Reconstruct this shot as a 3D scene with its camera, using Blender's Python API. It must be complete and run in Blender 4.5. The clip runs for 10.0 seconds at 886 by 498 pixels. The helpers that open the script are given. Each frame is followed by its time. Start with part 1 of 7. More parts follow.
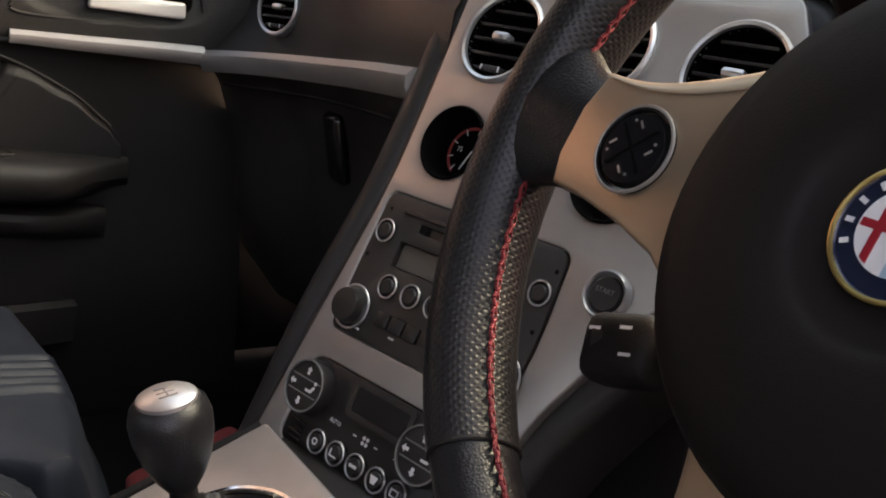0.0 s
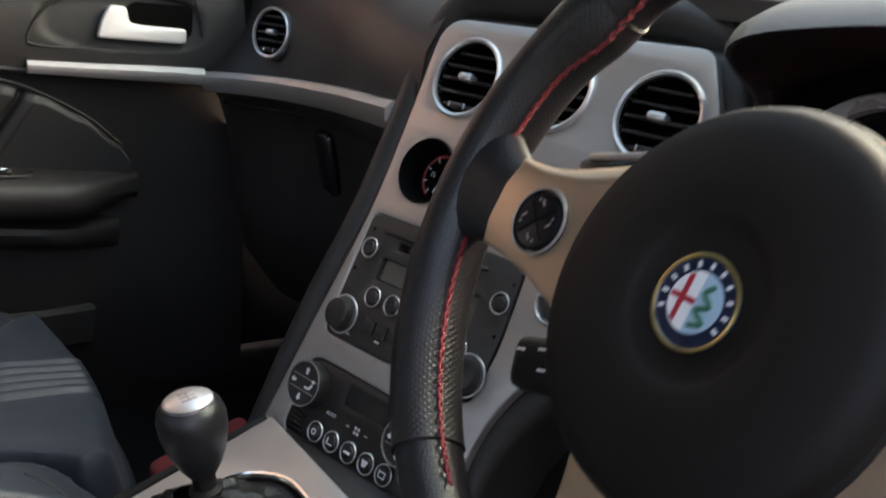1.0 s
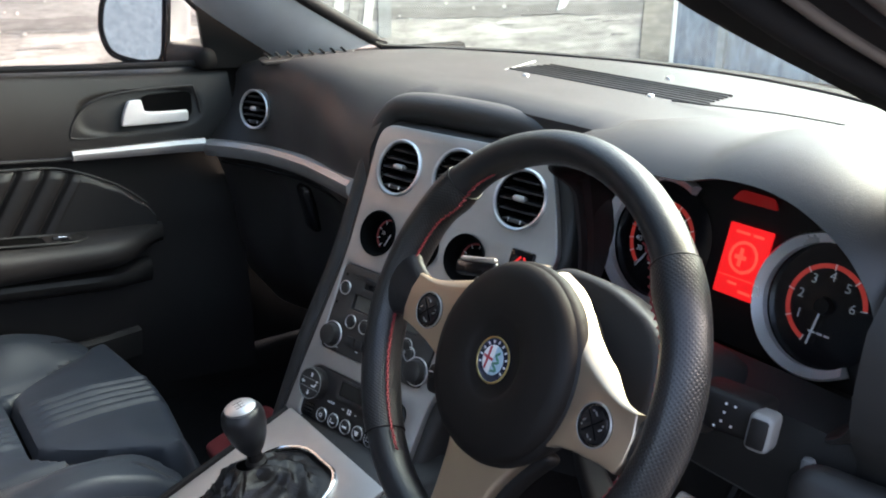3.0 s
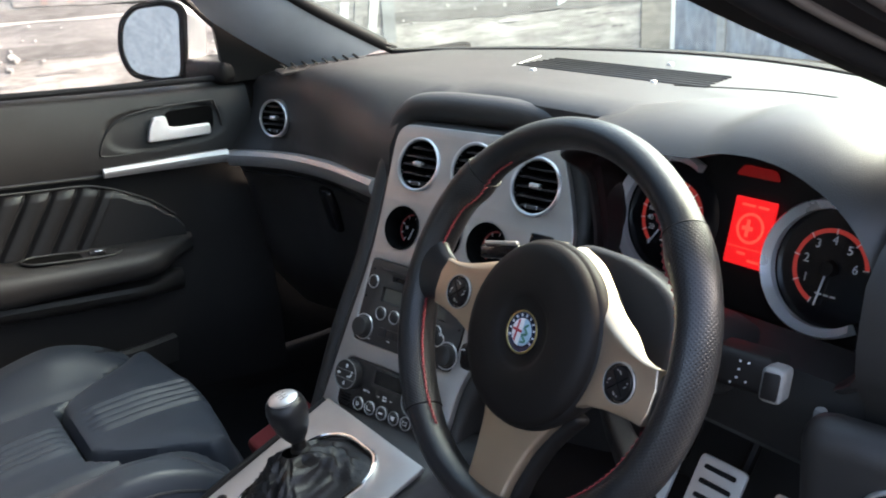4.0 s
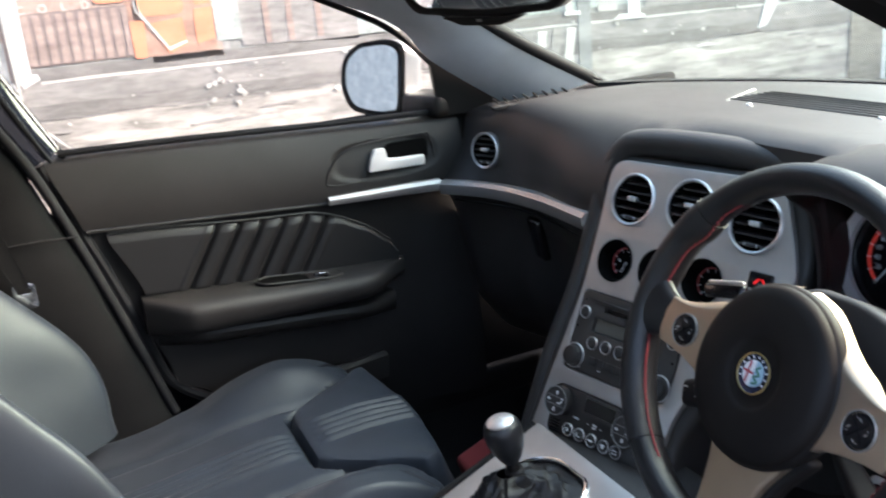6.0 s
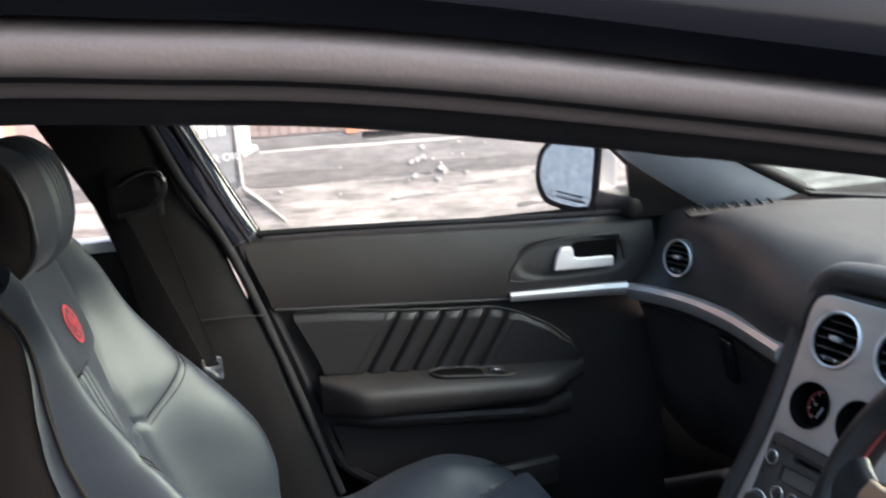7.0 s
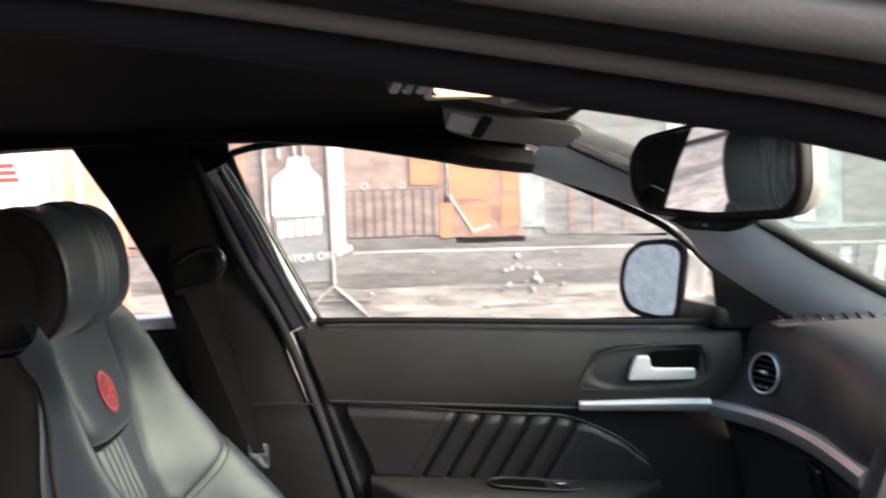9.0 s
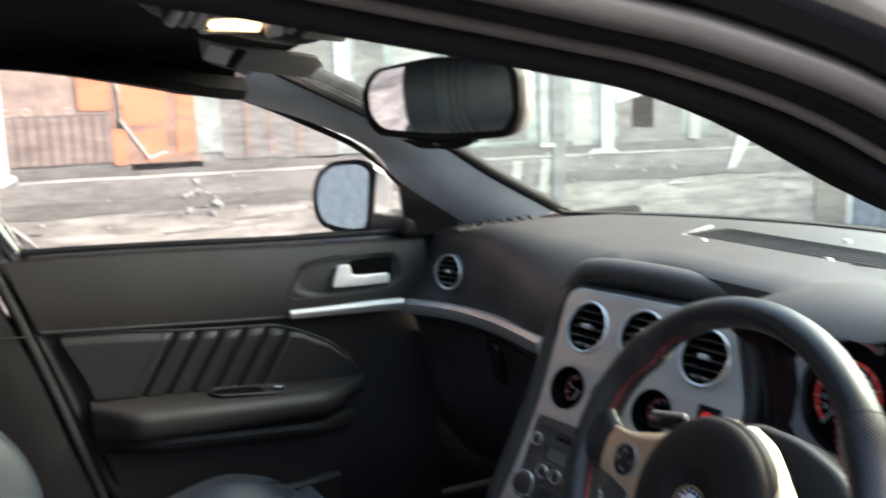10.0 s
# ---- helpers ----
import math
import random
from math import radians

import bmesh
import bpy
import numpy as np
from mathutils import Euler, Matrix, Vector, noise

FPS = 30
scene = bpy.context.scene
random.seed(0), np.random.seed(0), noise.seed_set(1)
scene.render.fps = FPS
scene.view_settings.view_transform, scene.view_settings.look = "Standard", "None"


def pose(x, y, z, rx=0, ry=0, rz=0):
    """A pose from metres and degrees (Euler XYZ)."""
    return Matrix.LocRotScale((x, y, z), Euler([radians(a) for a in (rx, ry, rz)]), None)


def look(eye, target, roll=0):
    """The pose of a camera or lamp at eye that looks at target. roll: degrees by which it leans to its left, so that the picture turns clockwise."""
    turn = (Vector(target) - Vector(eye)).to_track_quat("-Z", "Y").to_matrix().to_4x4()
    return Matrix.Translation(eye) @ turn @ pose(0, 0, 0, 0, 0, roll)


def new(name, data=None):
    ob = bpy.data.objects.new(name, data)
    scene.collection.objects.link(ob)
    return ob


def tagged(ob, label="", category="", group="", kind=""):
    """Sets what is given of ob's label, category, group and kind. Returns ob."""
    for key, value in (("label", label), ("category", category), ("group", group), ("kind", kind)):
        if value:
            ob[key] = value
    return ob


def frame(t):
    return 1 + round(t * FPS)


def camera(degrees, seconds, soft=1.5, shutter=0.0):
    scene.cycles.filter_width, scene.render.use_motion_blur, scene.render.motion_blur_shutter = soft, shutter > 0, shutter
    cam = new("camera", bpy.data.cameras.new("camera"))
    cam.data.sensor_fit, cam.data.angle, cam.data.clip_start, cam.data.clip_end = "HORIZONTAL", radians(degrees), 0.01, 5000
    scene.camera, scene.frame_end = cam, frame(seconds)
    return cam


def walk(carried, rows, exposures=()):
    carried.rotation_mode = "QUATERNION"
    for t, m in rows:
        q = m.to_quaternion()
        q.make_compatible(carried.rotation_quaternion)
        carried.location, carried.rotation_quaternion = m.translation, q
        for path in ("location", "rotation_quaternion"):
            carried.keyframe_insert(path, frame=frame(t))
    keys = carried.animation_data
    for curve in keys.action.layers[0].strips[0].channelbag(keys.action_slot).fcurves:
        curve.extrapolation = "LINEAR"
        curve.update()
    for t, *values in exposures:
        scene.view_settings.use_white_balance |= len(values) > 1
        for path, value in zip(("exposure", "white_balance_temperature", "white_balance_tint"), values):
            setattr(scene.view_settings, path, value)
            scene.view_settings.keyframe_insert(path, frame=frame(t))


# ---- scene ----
cam = camera(52.1, 10.0, soft=1.9, shutter=0.4)
PATH = [
    (0, (0.513, -0.234, 0.851), (-1.081, 0.871, 0.364), 7.0),
    (0.5, (0.53, -0.239, 0.856), (-1.054, 0.87, 0.343), 7.0),
    (1, (0.604, -0.275, 0.915), (-0.976, 0.825, 0.374), 5.6),
    (1.5, (0.669, -0.272, 1.018), (-0.94, 0.739, 0.396), 1.9),
    (2, (0.774, -0.326, 1.074), (-0.808, 0.686, 0.388), 1.7),
    (2.5, (0.849, -0.39, 1.122), (-0.693, 0.69, 0.447), 2.1),
    (3.8, (0.953, -0.479, 1.149), (-0.581, 0.625, 0.492), -2.6),
    (4, (0.951, -0.485, 1.149), (-0.593, 0.605, 0.489), -3.2),
    (4.5, (0.95, -0.502, 1.153), (-0.618, 0.545, 0.487), -4.3),
    (5, (0.947, -0.519, 1.163), (-0.664, 0.467, 0.498), -5.1),
    (5.2, (0.949, -0.527, 1.168), (-0.679, 0.424, 0.508), -5.5),
    (6.3, (0.964, -0.556, 1.199), (-0.839, 0.11, 0.648), -5.1),
    (6.5, (0.957, -0.543, 1.211), (-0.883, 0.044, 0.691), -4.9),
    (7, (0.921, -0.494, 1.249), (-0.995, -0.125, 0.812), -3.9),
    (7.5, (0.897, -0.446, 1.245), (-1.072, -0.281, 0.941), -2.4),
    (8, (0.879, -0.369, 1.159), (-1.118, -0.393, 1.056), -1.2),
    (8.5, (0.876, -0.355, 1.15), (-1.12, -0.405, 1.082), -0.9),
    (9, (0.88, -0.368, 1.173), (-1.112, -0.271, 1.031), -2.0),
    (9.5, (0.922, -0.456, 1.2), (-1.007, 0.009, 0.955), -2.2),
    (10, (0.983, -0.524, 1.181), (-0.797, 0.324, 0.847), -2.1),
]
walk(cam, [(t, look(eye, target, roll)) for t, eye, target, roll in PATH],
     exposures=[(0.0, 3.05, 8700, 26), (1.0, 3.2, 7500, 18), (1.8, 3.33, 6650, 15), (5.2, 3.34, 6600, 14), (7.0, 3.16, 6250, 15), (8.0, 3.15, 6500, 15), (8.8, 3.1, 6600, 14), (9.5, 3.0, 6700, 13), (10.0, 3.03, 6550, 12)])

# ---------------------------------------------------------------- light
world = bpy.data.worlds.new("overcast_sky")
scene.world = world
world.use_nodes = True
wn = world.node_tree.nodes
sky = wn.new("ShaderNodeTexSky")
sky.sky_type, sky.sun_disc = "NISHITA", False
sky.sun_elevation, sky.sun_rotation = radians(33), radians(12)
sky.air_density, sky.dust_density, sky.ozone_density = 1.0, 6.0, 0.5
wn["Background"].inputs[1].default_value = 0.15
world.node_tree.links.new(sky.outputs[0], wn["Background"].inputs[0])
sun = new("sun", bpy.data.lights.new("sun", "SUN"))
sun.data.energy, sun.data.angle, sun.data.color = 1.05, radians(68), (0.93, 0.96, 1.0)
sun.matrix_world = look((2.0, 9.6, 6.4), (0, 0, 0))

# ---------------------------------------------------------------- materials


def material(name, base, rough=0.5, metal=0.0, grain=0.0, grain_size=400.0, stain=0.25, stain_size=6.0,
             tint=None, coat=0.0, emit=None, power=0.0, sheen=0.0, cells=False, stretch=None, spec=0.5, speck=0.0, speck_size=20.0):
    """A surface with two scales of variation: broad stains in colour and gloss, fine grain as relief."""
    m = bpy.data.materials.new(name)
    m.use_nodes = True
    n, l = m.node_tree.nodes, m.node_tree.links
    b = n["Principled BSDF"]
    co = n.new("ShaderNodeTexCoord")
    mp = n.new("ShaderNodeMapping")
    l.new(co.outputs["Object"], mp.inputs[0])
    if stretch:
        mp.inputs["Scale"].default_value = stretch
    big = n.new("ShaderNodeTexNoise")
    big.inputs["Scale"].default_value, big.inputs["Detail"].default_value = stain_size, 6
    l.new(mp.outputs[0], big.inputs[0])
    ramp = n.new("ShaderNodeMix")
    ramp.data_type = "RGBA"
    other = tint or tuple(c * (1 - stain) for c in base)
    ramp.inputs[6].default_value, ramp.inputs[7].default_value = (*base, 1), (*other, 1)
    fac = n.new("ShaderNodeMapRange")
    fac.inputs[1].default_value, fac.inputs[2].default_value = 0.35, 0.65
    l.new(big.outputs[0], fac.inputs[0])
    l.new(fac.outputs[0], ramp.inputs[0])
    colour = ramp.outputs[2]
    if speck:
        sp = n.new("ShaderNodeTexNoise")
        sp.inputs["Scale"].default_value, sp.inputs["Detail"].default_value, sp.inputs["Roughness"].default_value = speck_size, 8, 0.75
        l.new(mp.outputs[0], sp.inputs[0])
        sr = n.new("ShaderNodeMapRange")
        sr.inputs[1].default_value, sr.inputs[2].default_value = 0.36, 0.64
        sr.inputs[3].default_value, sr.inputs[4].default_value = 1 - speck, 1 + speck
        l.new(sp.outputs[0], sr.inputs[0])
        mu = n.new("ShaderNodeVectorMath")
        mu.operation = "SCALE"
        l.new(colour, mu.inputs[0])
        l.new(sr.outputs[0], mu.inputs["Scale"])
        colour = mu.outputs[0]
    l.new(colour, b.inputs["Base Color"])
    rr = n.new("ShaderNodeMapRange")
    rr.inputs[3].default_value, rr.inputs[4].default_value = max(0.02, rough * 0.85), min(1, rough * 1.15)
    l.new(big.outputs[0], rr.inputs[0])
    l.new(rr.outputs[0], b.inputs["Roughness"])
    b.inputs["Metallic"].default_value = metal
    b.inputs["Coat Weight"].default_value = coat
    b.inputs["Coat Roughness"].default_value = 0.05
    b.inputs["Sheen Weight"].default_value = sheen
    b.inputs["Specular IOR Level"].default_value = spec
    if emit:
        b.inputs["Emission Color"].default_value = (*emit, 1)
        b.inputs["Emission Strength"].default_value = power
    if grain:
        if cells:
            fine = n.new("ShaderNodeTexVoronoi")
            out = "Distance"
        else:
            fine = n.new("ShaderNodeTexNoise")
            fine.inputs["Detail"].default_value = 3
            out = 0
        fine.inputs["Scale"].default_value = grain_size
        l.new(mp.outputs[0], fine.inputs[0])
        bump = n.new("ShaderNodeBump")
        bump.inputs["Strength"].default_value, bump.inputs["Distance"].default_value = grain, 0.001
        l.new(fine.outputs[out], bump.inputs["Height"])
        l.new(bump.outputs[0], b.inputs["Normal"])
    return m


def clear_glass(name, tint=(1, 1, 1), gloss=0.03, haze=None):
    m = bpy.data.materials.new(name)
    m.use_nodes = True
    n, l = m.node_tree.nodes, m.node_tree.links
    n.remove(n["Principled BSDF"])
    tr, gl, mix, fr = (n.new("ShaderNodeBsdfTransparent"), n.new("ShaderNodeBsdfGlossy"),
                       n.new("ShaderNodeMixShader"), n.new("ShaderNodeLayerWeight"))
    cap = n.new("ShaderNodeMath")
    cap.operation = "MULTIPLY"
    cap.inputs[1].default_value = 0.35
    fr.inputs[0].default_value = 0.15
    tr.inputs[0].default_value = (*tint, 1)
    gl.inputs["Roughness"].default_value = gloss
    l.new(fr.outputs[1], cap.inputs[0])
    l.new(cap.outputs[0], mix.inputs[0])
    l.new(tr.outputs[0], mix.inputs[1])
    l.new(gl.outputs[0], mix.inputs[2])
    last = mix
    if haze:
        # A faint translucent veil, patchy by noise, pales what lies beyond.
        veil, dmix = n.new("ShaderNodeBsdfTranslucent"), n.new("ShaderNodeMixShader")
        veil.inputs[0].default_value = (0.8, 0.8, 0.8, 1)
        spots = n.new("ShaderNodeTexNoise")
        spots.inputs["Scale"].default_value, spots.inputs["Detail"].default_value = 9, 8
        rng = n.new("ShaderNodeMapRange")
        rng.inputs[1].default_value, rng.inputs[2].default_value, rng.inputs[3].default_value, rng.inputs[4].default_value = 0.3, 0.7, haze * 0.6, haze * 1.4
        l.new(spots.outputs[0], rng.inputs[0])
        l.new(rng.outputs[0], dmix.inputs[0])
        l.new(mix.outputs[0], dmix.inputs[1])
        l.new(veil.outputs[0], dmix.inputs[2])
        last = dmix
    l.new(last.outputs[0], n["Material Output"].inputs[0])
    return m


M_DASH = material("grained_dash_plastic", (0.031, 0.0285, 0.0268), 0.45, spec=0.40, grain=0.18, grain_size=900, cells=True)
M_DOOR = material("soft_door_plastic", (0.0192, 0.0180, 0.0172), 0.5, spec=0.3, grain=0.3, grain_size=900, cells=True)
M_DARK = material("matt_black_plastic", (0.0112, 0.0098, 0.0092), 0.55, spec=0.2, grain=0.2, grain_size=700)
M_GLOSSBLACK = material("gloss_black_plastic", (0.008, 0.008, 0.009), 0.18, stain=0.1)
M_FRAMEBLACK = material("gloss_black_frame_paint", (0.006, 0.007, 0.011), 0.06, coat=1.0, stain=0.1)
M_STRIP = material("satin_silver_strip", (0.56, 0.55, 0.53), 0.40, metal=0.8, grain=0.06, grain_size=500, stain=0.12, stain_size=10)
M_SLAT = material("vent_slat_plastic", (0.016, 0.015, 0.015), 0.32, stain=0.15)
M_TRIM = material("titanium_effect_trim", (0.45, 0.43, 0.405), 0.42, metal=0.70, grain=0.12, grain_size=260, stain=0.12, stain_size=14, stretch=(1, 1, 6))
M_SATIN = material("satin_silver", (0.62, 0.62, 0.62), 0.34, metal=0.85, grain=0.08, grain_size=600, stain=0.1)
M_CHROME = material("chrome", (0.8, 0.8, 0.8), 0.12, metal=1.0, stain=0.05)
# Silver spokes; the lamp's warm cast is put into the base colour.
M_SPOKE = material("satin_spoke", (0.60, 0.475, 0.350), 0.40, metal=0.92, grain=0.08, grain_size=500, stain=0.12)
M_LEATHER = material("black_leather", (0.014, 0.0145, 0.0155), 0.30, grain=0.22, grain_size=900, cells=True, stain=0.2, spec=0.4)
M_SEAT = material("seat_leather", (0.0122, 0.0176, 0.0252), 0.46, spec=0.34, sheen=0.05, grain=0.18, grain_size=800, cells=True, stain=0.2, stain_size=9)
M_BOOT = material("creased_boot_leather", (0.012, 0.0112, 0.011), 0.42, spec=0.35, grain=0.35, grain_size=420, cells=True, stain=0.25)
M_SEATBACK = material("seat_side_cloth", (0.0150, 0.0128, 0.0118), 0.75, spec=0.12, grain=0.4, grain_size=900)


def perforated(name, base, rough, pitch):
    """Smooth leather pierced by a staggered net of small holes, laid out by the surface's own metres."""
    m = material(name, base, rough, spec=0.4, stain=0.2)
    n, l = m.node_tree.nodes, m.node_tree.links
    b = n["Principled BSDF"]
    uv, mp, net = n.new("ShaderNodeUVMap"), n.new("ShaderNodeMapping"), n.new("ShaderNodeTexVoronoi")
    mp.inputs["Scale"].default_value = (1 / pitch, 1 / pitch, 1)
    mp.inputs["Rotation"].default_value = (0, 0, radians(45))
    net.voronoi_dimensions = "2D"
    net.inputs["Scale"].default_value, net.inputs["Randomness"].default_value = 1.0, 0.06
    hole = n.new("ShaderNodeMapRange")
    hole.inputs[1].default_value, hole.inputs[2].default_value = 0.20, 0.38
    l.new(uv.outputs[0], mp.inputs[0])
    l.new(mp.outputs[0], net.inputs[0])
    l.new(net.outputs["Distance"], hole.inputs[0])
    # Shade inside each hole is painted in: base colour drops to 0.40.
    dark = n.new("ShaderNodeMapRange")
    dark.inputs[3].default_value, dark.inputs[4].default_value = 0.40, 1.0
    l.new(hole.outputs[0], dark.inputs[0])
    mu = n.new("ShaderNodeVectorMath")
    mu.operation = "SCALE"
    l.new(b.inputs["Base Color"].links[0].from_socket, mu.inputs[0])
    l.new(dark.outputs[0], mu.inputs["Scale"])
    l.new(mu.outputs[0], b.inputs["Base Color"])
    bump = n.new("ShaderNodeBump")
    bump.inputs["Strength"].default_value, bump.inputs["Distance"].default_value = 0.40, 0.0005
    l.new(hole.outputs[0], bump.inputs["Height"])
    l.new(bump.outputs[0], b.inputs["Normal"])
    return m


M_PERF = perforated("perforated_leather", (0.017, 0.017, 0.0175), 0.34, 0.0027)
M_PAD = material("airbag_pad", (0.012, 0.010, 0.0088), 0.55, spec=0.14, grain=0.10, grain_size=1600, cells=True)
M_STITCH = material("red_thread", (0.22, 0.02, 0.025), 0.7, grain=0.5, grain_size=900)
M_LINER = material("headliner_cloth", (0.009, 0.009, 0.0095), 0.9, spec=0.08, grain=0.6, grain_size=1200)
M_PILLAR = material("pillar_trim_cloth", (0.50, 0.53, 0.56), 0.62, grain=0.35, grain_size=1100)
M_RUBBER = material("rubber_seal", (0.135, 0.113, 0.099), 0.5, grain=0.25, grain_size=500)
M_RUBBERD = material("dark_rubber", (0.013, 0.013, 0.014), 0.68, spec=0.14, grain=0.25, grain_size=500)
M_PAINT = material("black_car_paint", (0.004, 0.0045, 0.006), 0.10, spec=0.12, stain=0.1)
M_SILVER = material("silver_car_paint", (0.5, 0.5, 0.52), 0.3, metal=0.8, coat=1.0, stain=0.08)
M_RED = material("red_embroidery", (0.30, 0.022, 0.035), 0.7, grain=0.6, grain_size=900)
M_CARPET = material("red_carpet_edge", (0.20, 0.02, 0.02), 0.9, grain=1.0, grain_size=700)
M_FLOOR = material("dark_carpet", (0.008, 0.0075, 0.0075), 0.95, spec=0.1, grain=1.0, grain_size=700)
M_BUTTON = material("button_plastic", (0.020, 0.018, 0.017), 0.4, grain=0.2, grain_size=800)
M_FASCIA = material("radio_fascia", (0.032, 0.028, 0.025), 0.5, grain=0.25, grain_size=900)
M_LCD = material("grey_lcd", (0.10, 0.095, 0.08), 0.25, stain=0.15)
M_WHITE = material("white_print", (0.75, 0.75, 0.75), 0.6, stain=0.1)
# Print of the large dials, given a faint glow of its own.
M_REDPRINT = material("red_dial_print", (0.55, 0.06, 0.05), 0.6, stain=0.1, emit=(1.0, 0.08, 0.05), power=0.015)
# Dimmer copy of that red, without glow, for the deep small gauges.
M_REDDIM = material("dim_red_print", (0.30, 0.04, 0.035), 0.6, stain=0.1)
M_SCREEN = material("red_screen", (0.30, 0.012, 0.012), 0.4, stain=0.1, emit=(1.0, 0.013, 0.016), power=0.088)
M_SCREENART = material("orange_screen_graphic", (0.5, 0.06, 0.03), 0.4, stain=0.1, emit=(1.0, 0.07, 0.045), power=0.12)
M_SCREENDIM = material("dim_red_lamp", (0.035, 0.004, 0.004), 0.3, stain=0.1, emit=(0.9, 0.02, 0.02), power=0.012)
M_LAMP = material("lit_lamp_lens", (0.9, 0.8, 0.6), 0.4, stain=0.05, emit=(1.0, 0.66, 0.34), power=0.55)
M_LENS = material("clear_lamp_lens", (0.55, 0.54, 0.50), 0.22, stain=0.2)
M_CONSOLEGREY = material("roof_console_plastic", (0.20, 0.195, 0.185), 0.5, grain=0.2, grain_size=800)
M_MIRROR = material("mirror_glass", (0.50, 0.64, 0.79), 0.015, metal=1.0, stain=0.02)
M_GLASS = clear_glass("window_glass", (0.93, 0.96, 0.95), haze=0.012)
M_SCREENGLASS = clear_glass("windscreen_glass", (0.80, 0.90, 0.875), haze=0.008)
# Near-black: paints the shade in hollows and slots, and colours plain black parts.
M_VOID = material("black_and_hollow_shade", (0.003, 0.003, 0.003), 0.9, spec=0.05)
M_MIRRORIN = material("inside_mirror_glass", (0.88, 0.92, 0.95), 0.012, metal=1.0, stain=0.02)
M_QUILT = material("quilted_door_leather", (0.012, 0.012, 0.0122), 0.46, spec=0.28, grain=0.25, grain_size=900, cells=True)
M_BRIGHT = material("bright_satin_metal", (0.79, 0.77, 0.74), 0.36, metal=0.45, grain=0.05, grain_size=600, stain=0.08)
M_RING = material("pale_dial_ring", (0.93, 0.93, 0.92), 0.28, metal=0.55, stain=0.06)
M_BLUE = material("badge_blue", (0.012, 0.018, 0.040), 0.25, coat=0.6, stain=0.1)
M_BADGEWHITE = material("badge_white", (0.75, 0.75, 0.74), 0.3, coat=0.6, stain=0.05)
M_BADGERED = material("badge_red", (0.35, 0.02, 0.03), 0.3, coat=0.6, stain=0.1)
M_BADGEGREEN = material("badge_green", (0.03, 0.15, 0.10), 0.3, coat=0.6, stain=0.1)
M_GOLD = material("badge_gold", (0.55, 0.42, 0.16), 0.3, metal=0.9, stain=0.1)
M_ALLOY = material("pedal_alloy", (0.62, 0.61, 0.58), 0.42, metal=0.35, grain=0.15, grain_size=500, stain=0.15)
# outside: tarmac and the colours of the painted wall
M_ROAD = material("wet_asphalt", (0.05, 0.05, 0.052), 0.55, speck=0.3, speck_size=6, grain=0.6, grain_size=60, stain=0.4, stain_size=1.2)
M_POST = material("galvanised_steel", (0.5, 0.5, 0.5), 0.5, metal=0.5, grain=0.2, grain_size=60, stain=0.2)


def mural_paint(name, base, tint=None, mottle=0.25, size=26.0, along=0.45):
    """Weathered wall paint: broad patches, streaks drawn along the wall and a rough render below."""
    return material(name, base, 0.8, spec=0.3, grain=0.5, grain_size=120, tint=tint or tuple(c * 0.72 for c in base), stain_size=9.0, stretch=(along, 1.6, 1), speck=mottle, speck_size=size)


M_MURALGREY = mural_paint("mural_render", (0.256, 0.244, 0.233))
M_MURALMUD = mural_paint("mural_mud", (0.356, 0.317, 0.291), (0.221, 0.198, 0.185), 0.42, 22.0, 0.30)
M_MURALROAD = mural_paint("mural_road_grey", (0.235, 0.212, 0.202), (0.174, 0.160, 0.154), 0.28)
M_MURALDARK = mural_paint("mural_dark_grey", (0.167, 0.151, 0.145), (0.128, 0.117, 0.111), 0.28)
M_MURALPALE = mural_paint("mural_pale", (0.470, 0.438, 0.410), None, 0.2)
M_MURALWHITE = mural_paint("mural_white", (0.598, 0.578, 0.561), (0.527, 0.508, 0.492), 0.08)
M_MURALBROWN = mural_paint("mural_brown", (0.328, 0.230, 0.195), (0.249, 0.181, 0.157), 0.18, 20.0, 1.0)
M_MURALRIB = mural_paint("mural_rib_brown", (0.285, 0.209, 0.185), None, 0.18)
M_MURALRIBDARK = mural_paint("mural_rib_shade", (0.206, 0.157, 0.144), None, 0.15)
M_MURALRUST = mural_paint("mural_rust", (0.328, 0.195, 0.150), None, 0.2)
M_MURALORANGE = mural_paint("mural_orange", (0.570, 0.204, 0.115), (0.507, 0.178, 0.103), 0.08)
M_MURALPEACH = mural_paint("mural_peach", (0.560, 0.315, 0.225), (0.500, 0.270, 0.190), 0.12)
M_MURALRED = mural_paint("mural_red", (0.320, 0.070, 0.062), None, 0.1)
M_MURALGREEN = mural_paint("mural_grey_green", (0.328, 0.341, 0.321), (0.256, 0.271, 0.260), 0.25, 14.0, 1.2)
M_MURALBOARD = mural_paint("mural_board_grey", (0.235, 0.230, 0.229), None, 0.15)
M_MURALPIER = mural_paint("mural_pier_brown", (0.214, 0.188, 0.157), (0.142, 0.125, 0.109), 0.35)
M_MURALBLUE = mural_paint("front_wall_blue", (0.250, 0.290, 0.330), (0.170, 0.205, 0.250), 0.40, 8.0, 2.5)

# ---------------------------------------------------------------- mesh helpers
WORLD_OF = {}


def thing(name, at, label, category, group="", kind=""):
    ob = new(name)
    ob.location = at
    ob.empty_display_size = 0.05
    WORLD_OF[ob] = Matrix.Translation(at)
    return tagged(ob, label, category, group, kind)


